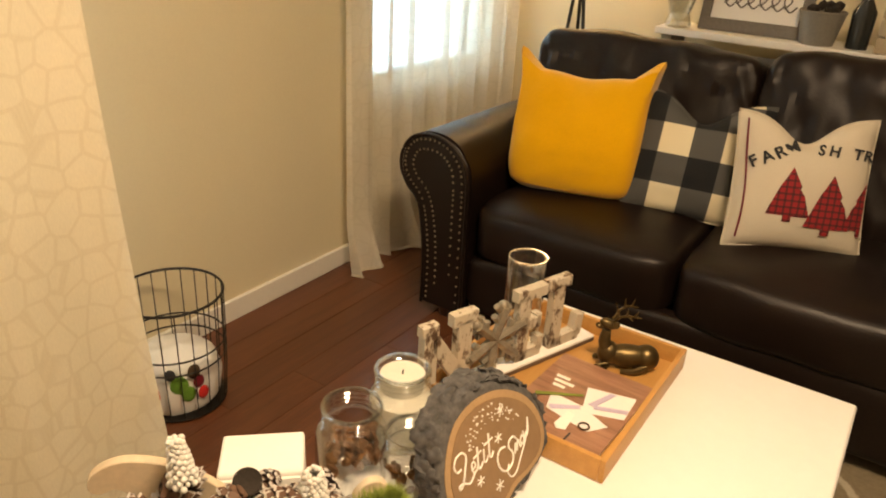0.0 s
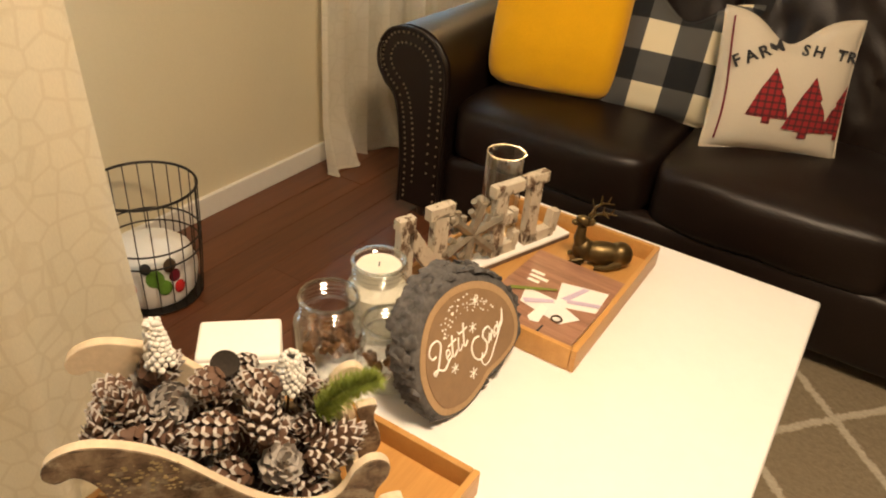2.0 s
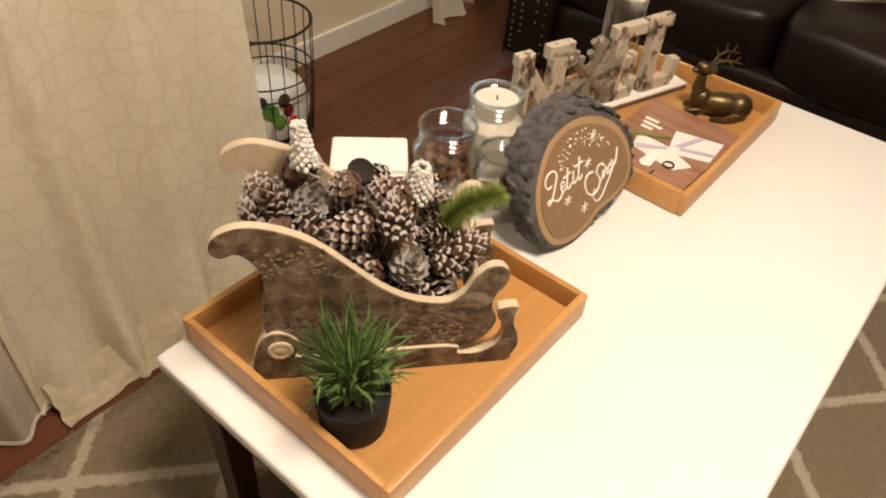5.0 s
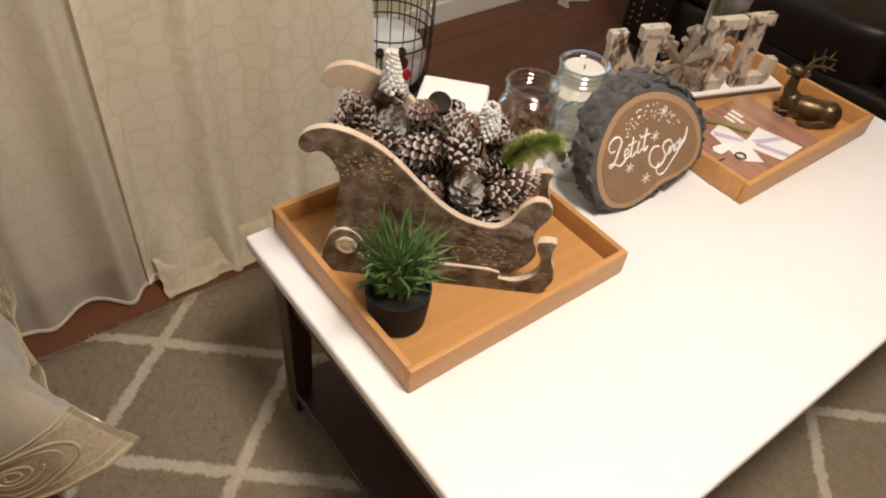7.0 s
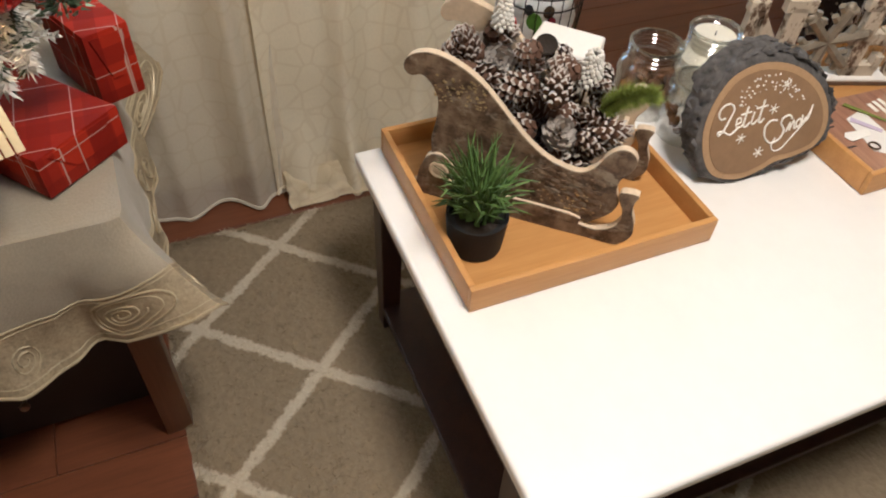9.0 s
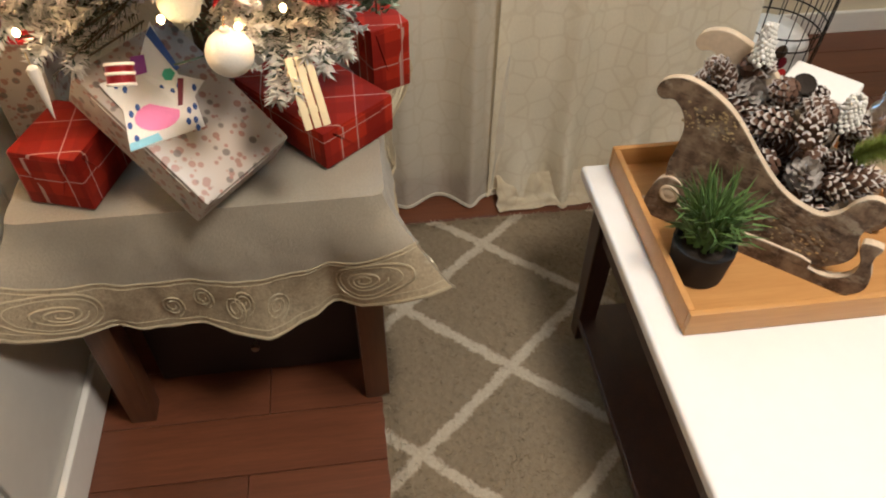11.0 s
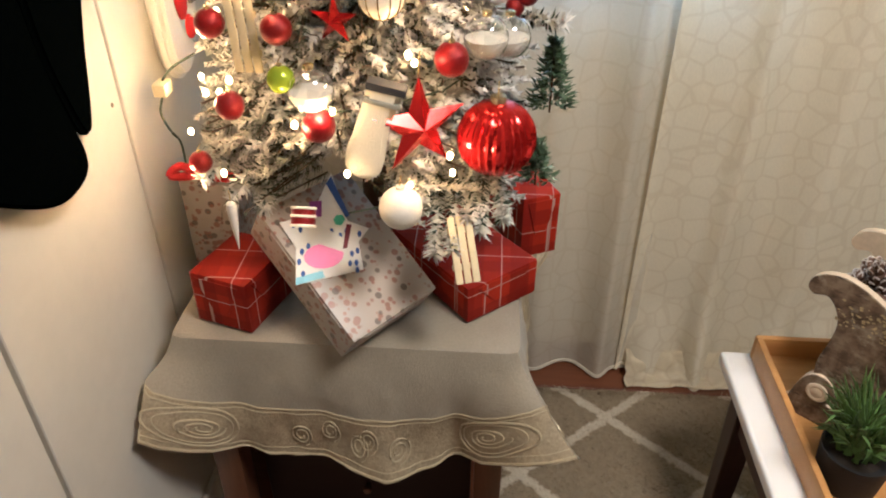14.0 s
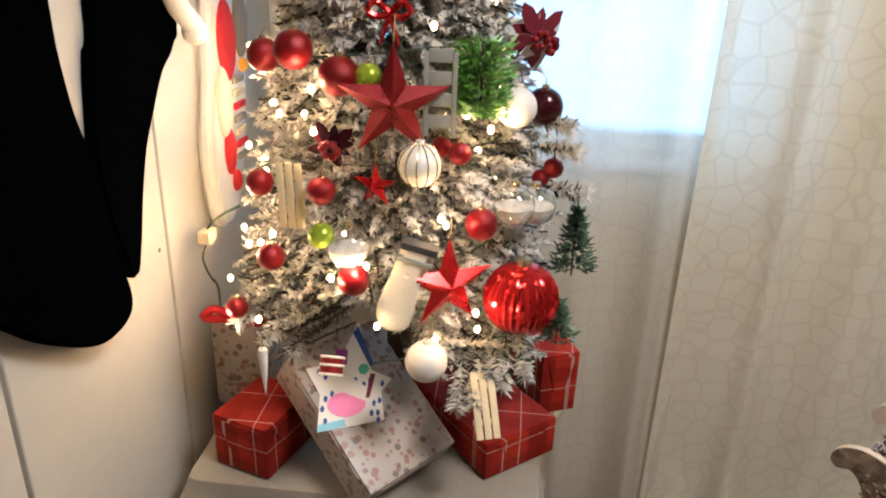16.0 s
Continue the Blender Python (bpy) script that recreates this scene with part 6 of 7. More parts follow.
def drawing():
    """A child's painted paper star lying on the flat gift."""
    d = thing("paper_drawing", Matrix.Translation((0.10, -0.66, CZ + 0.060)), "child's painted paper star with pink and blue marks", "drawing")
    foot = Vector((0.241, -0.637, CZ + 0.0015)) - Vector((0.10, -0.66, CZ + 0.060))

    def at(a, b, lift=0.0):
        # a across the lid, b up the lid, from the middle of the star's lower edge
        along, across = 0.092 + 0.66 * b - 0.26 * a, 0.028 + 0.62 * a + 0.40 * b
        curl = 0.010 * max(0, b - 0.08) / 0.12
        return foot + LID[0] * along + LID[1] * across + LID[2] * (0.0685 + curl + lift)

    def flat(pts, lift, mm, nm, thick=0.0006):
        bm = bmesh.new()
        f = bm.faces.new([bm.verts.new(at(a, b, lift)) for a, b in pts])
        bmesh.ops.triangulate(bm, faces=bm.faces[:])
        bmesh.ops.subdivide_edges(bm, edges=bm.edges[:], cuts=2, use_grid_fill=True)
        bmesh.ops.solidify(bm, geom=bm.faces[:], thickness=thick)
        return part(nm, bm, mm, d, smooth=False)

    flat([(-0.080, 0.0), (0.075, 0.015), (0.072, 0.075), (0.100, 0.100), (0.050, 0.120), (0.020, 0.225), (-0.030, 0.140), (-0.105, 0.128), (-0.072, 0.075)], 0.0, M_PAPERWHITE, "paper_sheet")
    flat([(0.045 * math.cos(k * 0.42) - 0.012, 0.052 + 0.026 * math.sin(k * 0.42)) for k in range(15)], 0.0014, M_PINK, "painted_spot")
    q2 = random.Random(8)
    for a, b in [(-0.062, 0.02), (-0.068, 0.045), (-0.060, 0.065), (-0.045, 0.075), (0.045, 0.03), (0.060, 0.03), (0.052, 0.05), (0.066, 0.055), (0.040, 0.07), (0.060, 0.015), (0.030, 0.09), (0.045, 0.098), (-0.06, 0.11), (-0.075, 0.12), (0.075, 0.09), (0.010, 0.10)]:
        flat([(a + 0.005 * math.cos(k), b + 0.007 * math.sin(k)) for k in range(6)], 0.0014, M_BLUE, "painted_dot")
    flat([(-0.040, 0.130), (-0.010, 0.133), (-0.008, 0.165), (-0.036, 0.165)], 0.0014, M_PURPLE, "painted_square")
    flat([(0.005, 0.200), (0.018, 0.215), (0.055, 0.130), (0.046, 0.126)], 0.0014, M_BLUE, "painted_stroke")
    flat([(0.030 + 0.014 * math.cos(k), 0.122 + 0.012 * math.sin(k)) for k in range(6)], 0.0018, M_TEAL, "painted_spot")
    flat([(-0.080, 0.0), (-0.015, 0.008), (-0.020, 0.022), (-0.078, 0.014)], 0.0014, M_CYAN, "painted_stroke")
    flat([(0.032, 0.062), (0.042, 0.062), (0.058, 0.110), (0.046, 0.112)], 0.0020, M_BURG, "painted_stroke")
    return d


drawing()

# ---------------------------------------------------------------- christmas tree
TC = Vector((-0.03, -0.62))


def tree_r(z):
    return max(0.02, 0.262 - 0.2 * (z - 0.85))


def christmas_tree():
    t = thing("christmas_tree", Matrix.Translation((TC.x, TC.y, CZ)), "flocked artificial christmas tree with warm fairy lights on the side table", "christmas tree")
    part("trunk", tube([(0, 0, 0.004), (0, 0, 0.6), (0, 0, 1.5)], 0.018, 10, taper=[1.2, 1, 0.4]), M_TRUNK, t)
    part("stand", lathe([(0.10, 0.0), (0.10, 0.012), (0.03, 0.03), (0.022, 0.06)], 20), M_TRUNK, t)
    qq = random.Random(21)
    green, frost, twigs = [], [], None
    twigs = bmesh.new()
    for i in range(2900):
        z = 0.765 + 0.56 * qq.random() if i % 4 else 1.28 + 0.80 * qq.random() ** 1.3
        R = tree_r(z)
        a = qq.uniform(-1.9, 1.9) if i % 6 else qq.uniform(0, 6.28)
        k = qq.uniform(0.45, 1.0) ** 0.6
        r1 = R * k * qq.uniform(0.9, 1.06)
        r0 = max(0.02, r1 - qq.uniform(0.06, 0.11))
        droop = qq.uniform(-0.035, 0.02)
        a2 = a + qq.uniform(-0.25, 0.25)
        p0, p1 = Vector((r0 * math.cos(a), r0 * math.sin(a), z - CZ - droop)), Vector((r1 * math.cos(a2), r1 * math.sin(a2), z - CZ))
        # branches pressed aside by the paper star
        if z < 0.845 and abs(p1.y + TC.y + 0.645) < 0.085 and p1.x > 0.04:
            continue
        tube([p0, p1], 0.0016, 4, twigs)
        ax = (p1 - p0)
        L = ax.length
        ax.normalize()
        s = ax.cross(Vector((0, 0, 1))).normalized()
        u = s.cross(ax)
        heavy = qq.random() < 0.72
        for m in range(44):
            f = (m + qq.random()) / 44
            th = qq.uniform(0, 6.28)
            d = (s * math.cos(th) + u * math.sin(th)) * 0.9 + ax * qq.uniform(0.5, 1.1)
            ln = 0.0165 * qq.uniform(0.6, 1.25) * (1.1 - 0.45 * f)
            foot = p0 + ax * L * f
            item = (foot, foot + d.normalized() * ln, 0.0010)
            up = math.sin(th) > -0.25
            if heavy and (up or f > 0.45) and qq.random() < 0.9:
                frost.append((item[0], item[1], 0.0038))
            else:
                green.append(item)
    # low boughs hanging over the gifts and long tips at the outline, as (foot, tip)
    boughs = [((0.12, -0.50, 0.80), (0.225, -0.500, 0.742)), ((0.13, -0.48, 0.81), (0.228, -0.478, 0.752)), ((0.12, -0.44, 0.82), (0.200, -0.440, 0.765)), ((0.10, -0.42, 0.81), (0.190, -0.412, 0.782)), ((0.11, -0.46, 0.80), (0.205, -0.458, 0.790)),
              ((0.02, -0.42, 1.00), (0.085, -0.345, 1.012)), ((0.03, -0.42, 1.06), (0.085, -0.362, 1.070)), ((0.02, -0.44, 1.10), (0.070, -0.372, 1.100)), ((0.08, -0.74, 0.82), (0.200, -0.775, 0.800)), ((0.06, -0.76, 0.84), (0.175, -0.820, 0.815)), ((0.06, -0.74, 0.80), (0.195, -0.735, 0.785))]
    for foot, tip in boughs:
        p0, p1 = Vector(foot) - Vector((TC.x, TC.y, CZ)), Vector(tip) - Vector((TC.x, TC.y, CZ))
        tube([p0, p1], 0.0018, 4, twigs)
        ax = (p1 - p0).normalized()
        s = ax.cross(Vector((0, 0, 1))).normalized()
        u = s.cross(ax)
        for m in range(260):
            f = qq.random() ** 0.7
            th = qq.uniform(0, 6.28)
            c = p0.lerp(p1, f)
            d = ((s * math.cos(th) + u * math.sin(th)) + ax * qq.uniform(0.3, 1.0)).normalized()
            (frost if qq.random() < 0.35 + 0.6 * f else green).append((c, c + d * 0.019 * qq.uniform(0.6, 1.2), 0.0032 if f > 0.4 else 0.0013))
    part("twig_structure", twigs, M_TRUNK, t)["kind"] = "stuff"
    for nm, it, mm in (("needles", green, M_NEEDLE), ("flocking", frost, M_FLOCK)):
        spikes(it, nm, mm, t)["kind"] = "stuff"
    return t


christmas_tree()

# fairy lights: a bulb at each of these places, and a few true lamps among them
BULBS = [(0.170, -0.701, 1.152), (0.160, -0.553, 1.232), (0.148, -0.479, 1.109), (0.205, -0.532, 1.007), (0.158, -0.800, 0.933), (0.185, -0.756, 0.962), (0.125, -0.845, 0.862), (0.165, -0.826, 0.826), (0.200, -0.778, 0.840),
         (0.232, -0.667, 0.927), (0.210, -0.482, 0.882), (0.246, -0.605, 0.871), (0.232, -0.630, 0.954), (0.188, -0.695, 1.103), (0.08, -0.82, 1.05), (0.06, -0.80, 1.15), (0.10, -0.79, 1.02), (0.02, -0.86, 0.90), (0.13, -0.80, 1.00), (0.05, -0.76, 1.30), (0.12, -0.62, 1.40), (0.05, -0.48, 1.36), (-0.10, -0.84, 1.05), (-0.03, -0.85, 1.17)]


def fairy_lights():
    s = thing("fairy_lights", Matrix.Identity(4), "string of warm white fairy lights wound through the tree", "string lights")
    bm = ball(0.0040, 10, squash=1.3)
    me = bpy.data.meshes.new("bulb")
    bm.to_mesh(me)
    bm.free()
    me.materials.append(M_BULB)
    me.shade_smooth()
    ql = random.Random(17)
    more = []
    for k in range(46):
        z, a = 0.80 + 0.62 * ql.random(), ql.uniform(-2.0, 1.2)
        r = tree_r(z) * ql.uniform(0.62, 0.98)
        more.append((TC.x + r * math.cos(a), TC.y + r * math.sin(a), z))
    for p in BULBS + more:
        b = new("bulb", me)
        b.location = p
        b.parent = s
    cable = [(-0.02 + 0.21 * math.cos(k * 0.5) * (1 - k * 0.006), -0.62 + 0.21 * math.sin(k * 0.5) * (1 - k * 0.006), 0.78 + 0.011 * k) for k in range(70)]
    part("cable", tube(cable, 0.0014, 5), M_NEEDLE, s)
    return s


fairy_lights()
for p in (BULBS[9], BULBS[13], BULBS[3], BULBS[18], BULBS[20], BULBS[7], BULBS[4], BULBS[15], BULBS[12], BULBS[10], BULBS[0], BULBS[17], BULBS[2], BULBS[22], BULBS[23]):
    out = Vector((p[0] - TC.x, p[1] - TC.y, 0)).normalized() * 0.02
    lamp("fairy_glow", "POINT", Matrix.Translation(Vector(p) + out), 0.25 if p[1] < -0.75 else 0.24, (1.0, 0.58, 0.22), 0.006)

# ---------------------------------------------------------------- ornaments


def bauble(p, r, material, label, ribs=0, cap=True, name="bauble", squash=1.0):
    b = thing(name, Matrix.Translation(p), label, "ornament", "tree ornaments")
    part("globe", ball(r, 40 if ribs else 26, None, None, ribs, 0.035 if ribs else 0, squash) if not ribs else lathe([(max(r * math.sin(math.pi * k / 22), 1e-5), -r * math.cos(math.pi * k / 22)) for k in range(23)], 120, ribs=ribs, rib=0.03), material, b)
    if cap:
        part("cap", lathe([(r * 0.20, r * squash * 0.96), (r * 0.20, r * squash * 1.14), (r * 0.05, r * squash * 1.16)], 12), M_GOLDCAP if material is not M_PEARL else M_PEARL, b)
        part("hanger", tube([(0, 0, r * squash * 1.14), (0.002, 0, r * squash * 1.3), (-0.01, 0, r * squash * 1.45)], 0.0009, 5), M_GOLDCAP, b)
    return b


bauble((0.165, -0.425, 0.887), 0.050, M_REDFOIL, "large shiny red pleated bauble", ribs=30)
bauble((0.245, -0.541, 0.825), 0.0275, M_PEARL, "pearl white glittered bauble")
bauble((0.120, -0.449, 1.133), 0.026, M_PEARL, "pearl white glittered bauble near the window")
striped = bauble((0.200, -0.561, 1.073), 0.027, M_PEARL, "white bauble with gilt stripes")
for k in range(6):
    a = k * math.pi / 6
    part("stripe", tube([(0.0272 * math.sin(b * 0.3142) * math.cos(a), 0.0272 * math.sin(b * 0.3142) * math.sin(a), 0.0272 * math.cos(b * 0.3142)) for b in range(20)], 0.0011, 5, closed=True), M_GOLDCAP, striped, "thin gilt stripe")
for p, r in (((0.150, -0.728, 1.195), 0.027), ((0.105, -0.782, 1.180), 0.024), ((0.180, -0.664, 1.171), 0.027), ((0.155, -0.780, 1.022), 0.020), ((0.205, -0.683, 1.033), 0.020), ((0.195, -0.757, 0.933), 0.020), ((0.235, -0.637, 0.928), 0.022), ((0.180, -0.483, 0.994), 0.023), ((0.170, -0.515, 1.082), 0.016), ((0.050, -0.392, 1.036), 0.016), ((0.050, -0.408, 1.020), 0.014), ((0.165, -0.822, 0.836), 0.017), ((0.155, -0.540, 1.085), 0.015)):
    bauble(p, r * 0.92, M_RED, "glittered red bauble on the tree")
for p in ((0.215, -0.682, 0.977), (0.180, -0.628, 1.172)):
    bauble(p, 0.017, M_LIME, "glossy lime green bauble")
bauble((0.050, -0.412, 1.122), 0.026, M_DARKBURG, "dark painted bauble near the window")


def clear_bauble(p, r):
    b = thing("clear_bauble", Matrix.Translation(p), "clear glass bauble half full of white snow", "ornament", "tree ornaments")
    g = part("globe", ball(r, 28), M_JAR, b)
    g.visible_shadow = False
    part("snow", lathe([(0.0001, -r * 0.93), (r * 0.6, -r * 0.72), (r * 0.90, -r * 0.25), (r * 0.94, 0.0), (0.0001, r * 0.06)], 22), M_FLOCK, b)
    part("cap", lathe([(r * 0.22, r * 0.95), (r * 0.22, r * 1.15), (r * 0.05, r * 1.17)], 12), M_GOLDCAP, b)
    return b


clear_bauble((0.140, -0.443, 1.008), 0.028)
clear_bauble((0.110, -0.415, 1.000), 0.028)
clear_bauble((0.225, -0.645, 0.968), 0.028)


def star(p, R, turn, material, label):
    s = thing("star_ornament", pose(*p, 0, 0, turn), label, "ornament", "tree ornaments")
    bm = bmesh.new()
    f, b = bm.verts.new((0.016, 0, 0)), bm.verts.new((-0.016, 0, 0))
    rim = [bm.verts.new((0, (R if k % 2 == 0 else R * 0.38) * math.sin(k * math.pi / 5), (R if k % 2 == 0 else R * 0.38) * math.cos(k * math.pi / 5))) for k in range(10)]
    for k in range(10):
        bm.faces.new((f, rim[(k + 1) % 10], rim[k]))
        bm.faces.new((b, rim[k], rim[(k + 1) % 10]))
    bmesh.ops.recalc_face_normals(bm, faces=bm.faces[:])
    part("faceted_body", bm, material, s, smooth=False)
    if material is M_RED:
        qs = random.Random(3)
        gl = bmesh.new()
        for _ in range(60):
            th, rr = qs.uniform(0, 6.28), R * 0.45 * qs.random()
            bmesh.ops.create_icosphere(gl, subdivisions=1, radius=0.0014, matrix=Matrix.Translation((0.016 * (1 - rr / (R * 0.42)) + 0.001, rr * math.sin(th), rr * math.cos(th))))
        part("glitter", gl, M_REDFOIL, s)["kind"] = "stuff"
    part("hanger", tube([(0, 0, R), (0, 0.002, R + 0.03)], 0.0009, 5), M_GOLDCAP, s)
    return s


star((0.195, -0.595, 1.145), 0.072, 8, M_RED, "large glittered red five-pointed star")
star((0.205, -0.520, 0.918), 0.064, 28, M_REDFOIL, "shiny red foil star")
star((0.205, -0.615, 1.045), 0.030, -10, M_REDFOIL, "small shiny red foil star")


def mini_sock():
    s = thing("mini_stocking", pose(0.222, -0.568, 0.925, 0, 0, 90) @ Matrix.Rotation(radians(13), 4, "Y"), "cream knitted mini stocking with dark striped cuff", "ornament", "tree ornaments")
    ol = smooth_curve([(-0.020, 0.055, 0), (-0.026, 0.0, 0), (-0.032, -0.045, 0), (-0.024, -0.068, 0), (-0.006, -0.074, 0), (0.012, -0.064, 0), (0.016, -0.040, 0), (0.014, 0.0, 0), (0.022, 0.055, 0)], 5)
    part("sock_body", slab([(p.x, p.y) for p in ol], 0.020, 0.006, None, Matrix.Translation((0, -0.010, 0))), M_KNIT, s)
    part("cuff", box(-0.023, -0.012, 0.046, 0.025, 0.012, 0.056, 0.003), M_TEXT, s, "dark cuff stripe")
    part("cuff_band", box(-0.0225, -0.0125, 0.030, 0.0225, 0.0125, 0.036, 0.002), M_SHUTTER, s)
    return s


mini_sock()


def sled(p, turn, lean, label):
    s = thing("stick_sled", pose(*p, 0, lean, turn), label, "ornament", "tree ornaments")
    for k in (-1, 0, 1):
        part("stick", box(-0.002, 0.0118 * k - 0.005, -0.045, 0.002, 0.0118 * k + 0.005, 0.045, 0.0015), M_STICK, s)
    for z in (-0.022, 0.026):
        part("cross_stick", box(-0.005, -0.018, z - 0.004, -0.0022, 0.018, z + 0.004, 0.001), M_STICK, s)
    return s


sled((0.195, -0.726, 1.020), 0, 5, "pale craft stick sled ornament")
sled((0.225, -0.462, 0.752), 20, -34, "pale craft stick sled ornament above the gifts")


def mini_tree(p, h, r, material, label, n, bushy=False):
    s = thing("mini_tree_ornament", Matrix.Translation(p), label, "ornament", "tree ornaments")
    qq = random.Random(n)
    it = []
    for _ in range(n):
        f = qq.random() ** 1.2
        a = qq.uniform(0, 6.28)
        rr = r * (1 if bushy else 1 - f) * qq.uniform(0.2, 1)
        c = Vector((rr * math.cos(a), rr * math.sin(a), h * f))
        d = Vector((math.cos(a), math.sin(a), qq.uniform(-0.3, 0.9))) * 0.012
        it.append((c, c + d, 0.0026))
    spikes(it, "leaves", material, s)["kind"] = "stuff"
    part("stem", tube([(0, 0, -0.012), (0, 0, h)], 0.0016, 5), M_TRUNK, s)
    return s


mini_tree((0.06, -0.352, 0.890), 0.095, 0.034, M_MINIGREEN, "small glittery green tree ornament", 420)
mini_tree((0.09, -0.366, 0.790), 0.060, 0.028, M_MINIGREEN, "small glittery green tree ornament low on the tree", 260)
mini_tree((0.145, -0.494, 1.128), 0.088, 0.036, M_BRIGHTGREEN, "bright green glittery foliage ornament", 900, True)


def shutter():
    s = thing("shutter_ornament", pose(0.178, -0.541, 1.155, 0, 0, 4), "grey green slatted shutter ornament", "ornament", "tree ornaments")
    for y in (-0.017, 0.017):
        part("stile", box(-0.003, y - 0.003, -0.05, 0.003, y + 0.003, 0.05, 0.001), M_SHUTTER, s)
    for k in range(4):
        z = -0.04 + 0.026 * k
        part("slat", box(-0.002, -0.014, z, 0.002, 0.014, z + 0.016, 0.001), M_SHUTTER, s)
    return s


shutter()


def poinsettia(p, turn, material, label, R=0.045):
    s = thing("poinsettia", pose(*p, 0, 15, turn), label, "ornament", "tree ornaments")
    for k in range(9):
        a = k * 0.698
        rr = R * (1.0 if k % 2 else 0.75)
        o = [(0, 0), (rr * 0.35, rr * 0.22), (rr * 0.75, rr * 0.18), (rr, 0), (rr * 0.75, -rr * 0.18), (rr * 0.35, -rr * 0.22)]
        part("petal", slab(o, 0.0012, 0.0003, None, Matrix.Rotation(a, 4, "X") @ Matrix.Translation((0.004 * (k % 2), 0, 0)) @ Matrix.Rotation(math.pi / 2, 4, "Z") @ Matrix.Rotation(0.25, 4, "Z"), 1), material, s)
    for k in range(7):
        part("berry", ball(0.005, 8, None, Matrix.Translation((0.012, 0.009 * math.cos(k), 0.009 * math.sin(k)))), M_RED, s)
    return s


poinsettia((0.070, -0.430, 1.215), 30, M_BURG, "burgundy glittered poinsettia at the tree edge", 0.050)
poinsettia((0.050, -0.418, 1.205), 55, M_FLOCK, "frosted white poinsettia behind the burgundy one", 0.046)
poinsettia((0.205, -0.668, 1.092), 0, M_DARKBURG, "dark burgundy flower clip on the tree", 0.036)


def drum():
    s = thing("drum_ornament", pose(0.258, -0.662, 0.815, 0, -34, 0) @ Matrix.Scale(0.85, 4), "small red and white drum ornament", "ornament", "tree ornaments")
    part("shell", lathe([(0.018, -0.014), (0.018, 0.014)], 20), M_RED, s)
    for z in (-0.014, 0.0, 0.012):
        part("band", lathe([(0.0188, z - 0.002), (0.0195, z), (0.0188, z + 0.002)], 20), M_PEARL, s)
    return s


drum()


def icicle(p, h):
    s = thing("icicle_ornament", Matrix.Translation(p), "clear frosted icicle ornament", "ornament", "tree ornaments")
    part("ice", lathe([(0.0005, -h), (0.004, -h * 0.6), (0.007, -h * 0.1), (0.006, 0), (0.001, 0.004)], 10), M_FLOCK, s)
    part("hanger", tube([(0, 0, 0.003), (0, 0, 0.02)], 0.0008, 5), M_GOLDCAP, s)
    return s


icicle((0.235, -0.762, 0.815), 0.07)


def ribbon_bow(p):
    s = thing("red_bow", Matrix.Translation(p) @ Matrix.Scale(0.7, 4), "shiny red ribbon bow high on the tree", "ornament", "tree ornaments")
    for sg in (-1, 1):
        part("loop", tube([v for v in smooth_curve([(0, 0, 0), (0.008, sg * 0.022, 0.020), (0.010, sg * 0.036, 0.006), (0.006, sg * 0.02, -0.004), (0, 0, 0)], 5)], 0.006, 6), M_REDFOIL, s)
        part("tail", tube([(0, 0, 0), (0.006, sg * 0.010, -0.03), (0.008, sg * 0.016, -0.05)], 0.005, 6, taper=[1, 0.8, 0.4]), M_REDFOIL, s)
    return s


ribbon_bow((0.180, -0.602, 1.245))

# ---------------------------------------------------------------- stockings on the panelled wall


def stocking(name, outline, m, depth, material, label, cuff=None):
    s = thing(name, m, label, "stocking", "stockings on the wall")
    ol = [(p.x, p.y) for p in smooth_curve([(a, b, 0) for a, b in outline], 6, True)]
    part("sock_body", slab(ol, depth, depth * 0.32, None, None, 3), material, s)
    if cuff:
        part("cuff", puffy(*cuff, 0.004, 8, e=5), M_FLEECE, s, "white fleece cuff")
    part("loop", tube([(0.02, depth / 2, outline[0][1]), (0.02, depth / 2, outline[0][1] + 0.06)], 0.003, 6), material, s)
    return s


stocking("christmas_stocking", [(0.315, 1.60), (0.312, 1.256), (0.310, 1.200), (0.300, 1.140), (0.280, 1.080), (0.272, 1.020), (0.256, 0.950), (0.240, 0.890), (0.250, 0.860), (0.290, 0.850), (0.337, 0.862), (0.400, 0.900), (0.450, 0.940), (0.500, 1.000), (0.52, 1.10), (0.515, 1.60)],
         Matrix.Translation((0, -0.944, 0)), 0.015, M_BLACK, "black velvet christmas stocking hanging on the white panelled wall", (0.31, -0.004, 1.59, 0.525, 0.036, 1.70))
stocking("christmas_stocking", [(0.195, 1.60), (0.208, 1.248), (0.226, 1.190), (0.238, 1.130), (0.246, 1.070), (0.240, 1.000), (0.222, 0.935), (0.206, 0.893), (0.186, 0.890), (0.168, 0.930), (0.150, 0.985), (0.125, 1.045), (0.092, 1.092), (0.055, 1.138), (0.012, 1.170), (-0.010, 1.230), (-0.015, 1.60)],
         Matrix.Translation((0, -0.962, 0)), 0.016, M_BLACK, "black velvet christmas stocking with toe turned to the wall", (-0.02, -0.002, 1.59, 0.20, 0.024, 1.70))
pom = thing("pompom", Matrix.Translation((-0.006, -0.922, 1.190)), "white fluffy pompom trim beside the stocking", "pompom")
part("ball", ball(0.019, 20), M_FLEECE, pom)
part("cord", tube([(0.006, 0, 0.012), (0.030, -0.006, 0.034), (0.052, -0.012, 0.075)], 0.016, 10), M_FLEECE, pom)


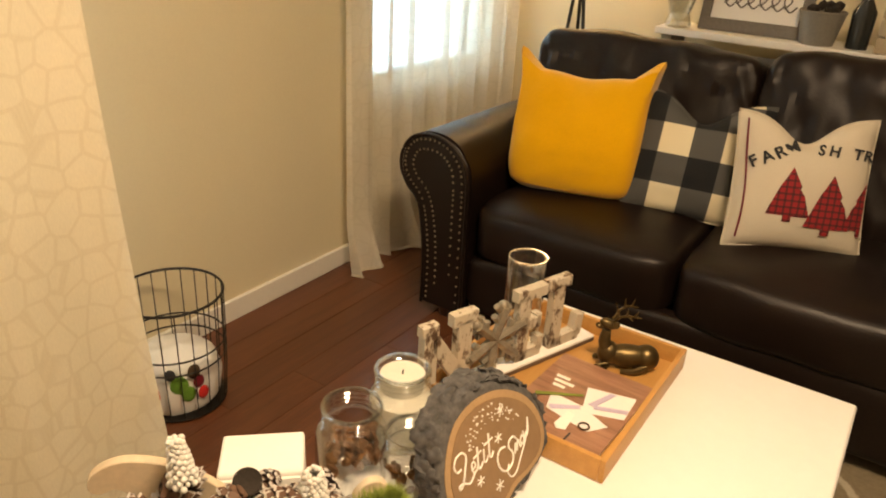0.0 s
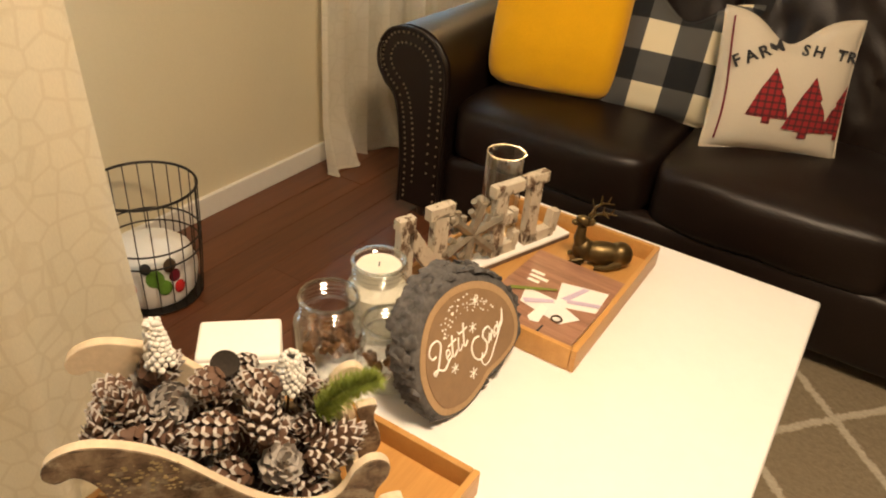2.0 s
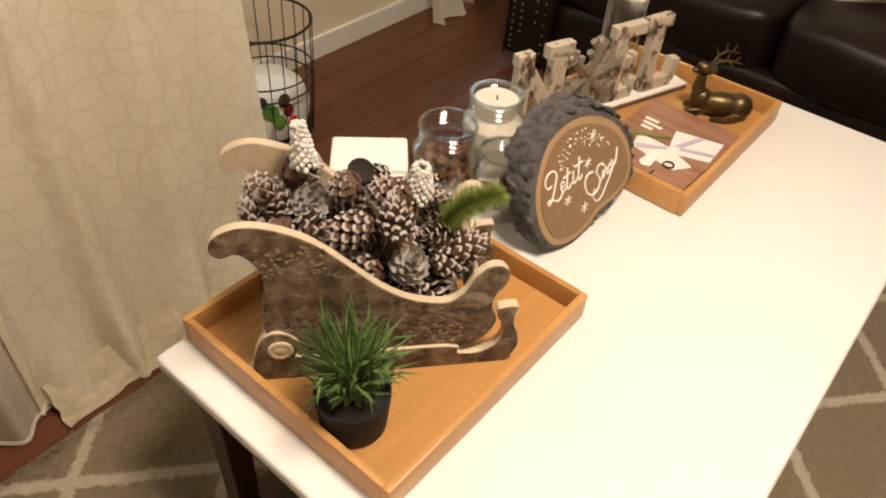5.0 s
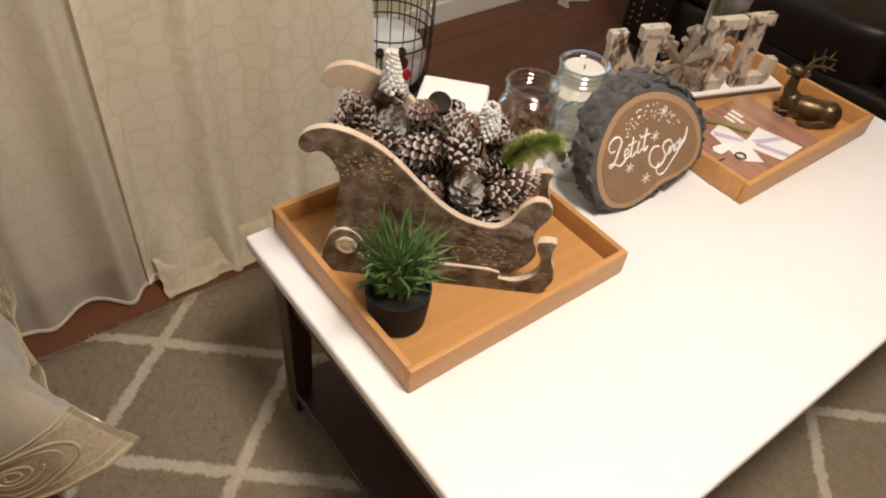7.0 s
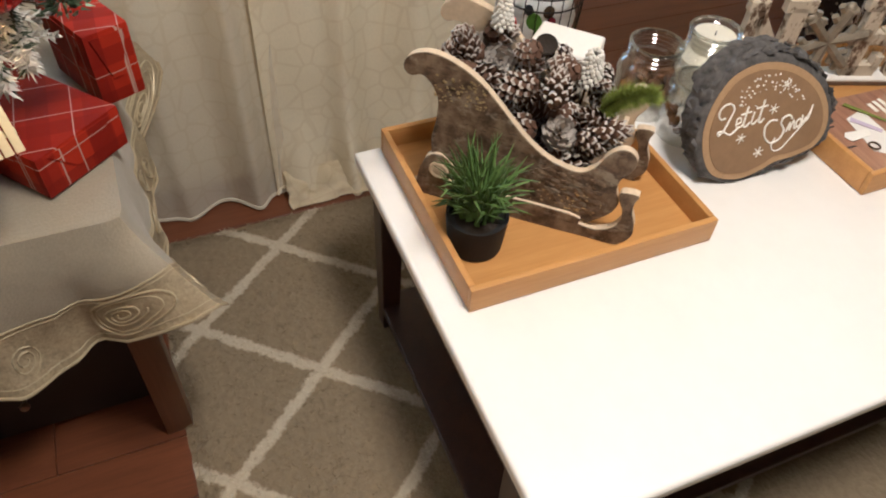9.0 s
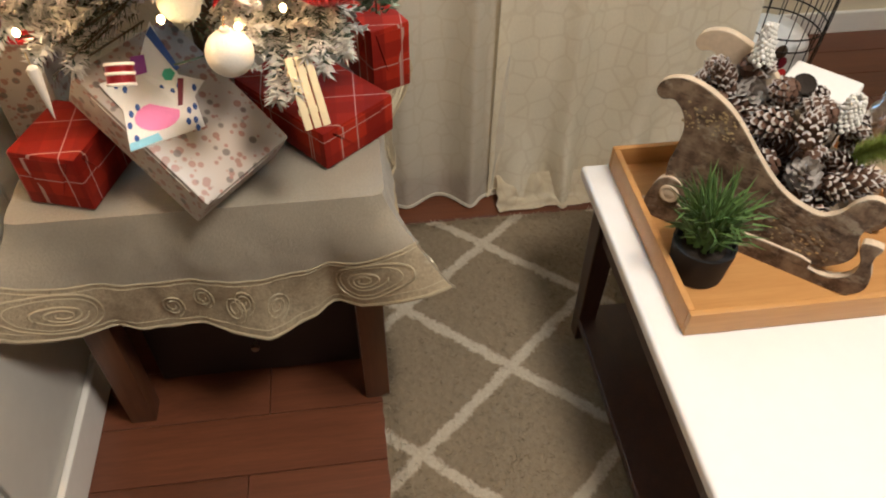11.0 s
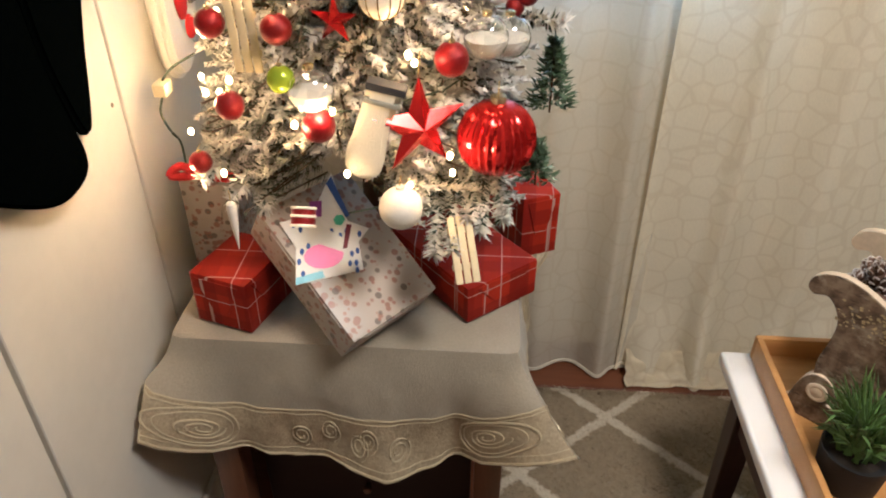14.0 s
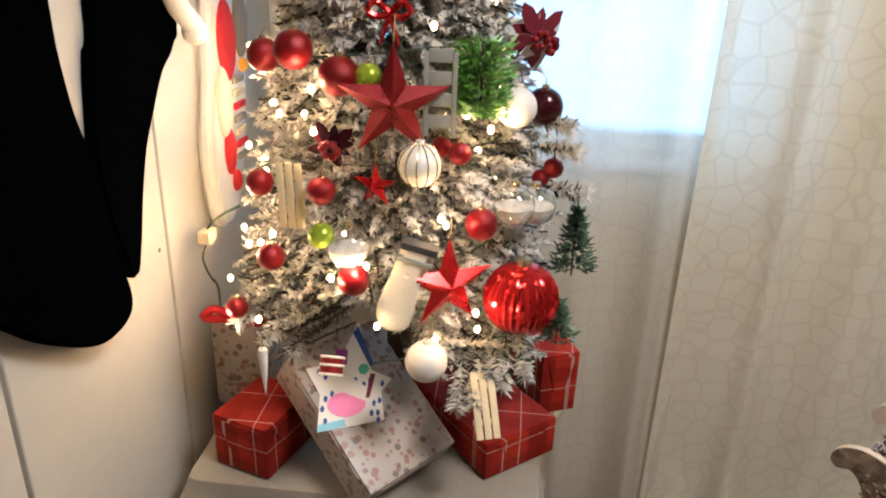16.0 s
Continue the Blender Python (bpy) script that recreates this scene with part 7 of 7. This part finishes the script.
def plush_stocking():
    s = thing("plush_stocking", Matrix.Translation((-0.12, -0.962, 0.85)), "white plush stocking with red applique and striped scarf trim", "stocking", "stockings on the wall")
    ol = smooth_curve([(0.00, 0.60, 0), (0.015, 0.40, 0), (0.040, 0.256, 0), (0.062, 0.17, 0), (0.060, 0.05, 0), (0.025, 0.0, 0), (-0.030, 0.02, 0), (-0.075, 0.10, 0), (-0.106, 0.22, 0), (-0.14, 0.40, 0), (-0.15, 0.60, 0)], 6, True)
    part("sock_body", slab([(p.x, p.y) for p in ol], 0.030, 0.010, None, None, 3), M_FLEECE, s)
    for nm, (x, z, sx, sz), mm in (("red_applique", (-0.020, 0.310, 0.036, 0.066), M_REDFELT), ("grey_trim", (-0.085, 0.330, 0.030, 0.056), M_GREYPOT), ("orange_applique", (-0.085, 0.262, 0.016, 0.012), M_YELLOW), ("red_applique", (0.000, 0.130, 0.020, 0.042), M_REDFELT), ("red_applique", (-0.020, 0.072, 0.016, 0.020), M_REDFELT), ("white_applique", (0.010, 0.215, 0.028, 0.06), M_KNIT)):
        bm = bmesh.new()
        bmesh.ops.create_uvsphere(bm, u_segments=16, v_segments=10, radius=1, matrix=Matrix.Translation((x, 0.031, z)) @ Matrix.Diagonal((sx, 0.010, sz, 1)))
        part(nm, bm, mm, s)
    for k in range(7):
        part("scarf_stripe", box(-0.075, 0.031, 0.105 + 0.022 * k, -0.030, 0.037, 0.117 + 0.022 * k, 0.002), (M_SHUTTER, M_REDFELT, M_STICK)[k % 3], s)
    return s


plush_stocking()


def plug_cord():
    s = thing("extension_cord", Matrix.Identity(4), "dark extension cord with a pale plug hanging by the tree", "cord")
    part("plug", box(0.000, -0.935, 0.868, 0.030, -0.915, 0.888, 0.003), M_STICK, s)
    part("wire", tube([p for p in smooth_curve([(0.020, -0.925, 0.868), (0.038, -0.925, 0.848), (0.030, -0.920, 0.815), (0.016, -0.915, 0.790), (0.020, -0.912, 0.755)], 6)], 0.0020, 6), M_NEEDLE, s)
    part("wire", tube([p for p in smooth_curve([(0.012, -0.925, 0.888), (0.000, -0.91, 0.905), (-0.02, -0.88, 0.92)], 6)], 0.0020, 6), M_NEEDLE, s)
    return s


plug_cord()
tag = thing("care_tag", pose(0.16, -0.925, 0.335, 20, 10, 30), "small clear plastic tag hanging under the tablecloth", "tag")
part("film", box(-0.035, -0.001, -0.02, 0.035, 0.001, 0.02, 0.0004), M_FLEECE, tag)
part("thread", tube([(0, 0, 0.02), (0, 0, 0.07)], 0.001, 5), M_FLEECE, tag)

# ---------------------------------------------------------------- panels and planks
wall_s = bpy.data.objects["wall_south"]
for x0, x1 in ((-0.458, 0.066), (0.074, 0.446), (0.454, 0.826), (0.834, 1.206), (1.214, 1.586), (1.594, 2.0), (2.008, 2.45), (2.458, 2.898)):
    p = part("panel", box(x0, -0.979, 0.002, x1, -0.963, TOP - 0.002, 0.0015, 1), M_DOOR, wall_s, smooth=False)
for x in (0.07, 0.45, 0.83, 1.21, 1.59):
    part("groove", box(x - 0.0038, -0.979, 0.002, x + 0.0038, -0.9735, TOP - 0.002), M_GROOVE, wall_s, smooth=False)
part("nail_hole", lathe([(0.004, 0.0), (0.0028, 0.0012)], 10, None, Matrix.Translation((0.098, -0.9632, 0.885)) @ Matrix.Rotation(-math.pi / 2, 4, "X")), M_GROOVE, wall_s)

PW, PL = 0.125, 1.21
bm = box(-PW / 2 + 0.0006, -PL / 2 + 0.0006, -0.010, PW / 2 - 0.0006, PL / 2 - 0.0006, 0, 0.0012, 1)
plank_me = bpy.data.meshes.new("plank")
bm.to_mesh(plank_me)
bm.free()
plank_me.materials.append(M_PLANK)
qp = random.Random(6)
x = -1.04 + PW / 2
while x < 2.95:
    y = -1.0 - qp.uniform(0, PL * 0.9) + PL / 2
    south = 0.41 if x < -0.52 else -1.02
    while y < 3.0 + PL / 2:
        # boards are cut to length at the walls
        y0, y1 = max(y - PL / 2, south), min(y + PL / 2, 3.0)
        if y1 - y0 > 0.02:
            pl = new("plank", plank_me)
            pl.location, pl.scale = (x, (y0 + y1) / 2, 0), (1, (y1 - y0) / PL, 1)
            pl.parent = floor
        y += PL
    x += PW
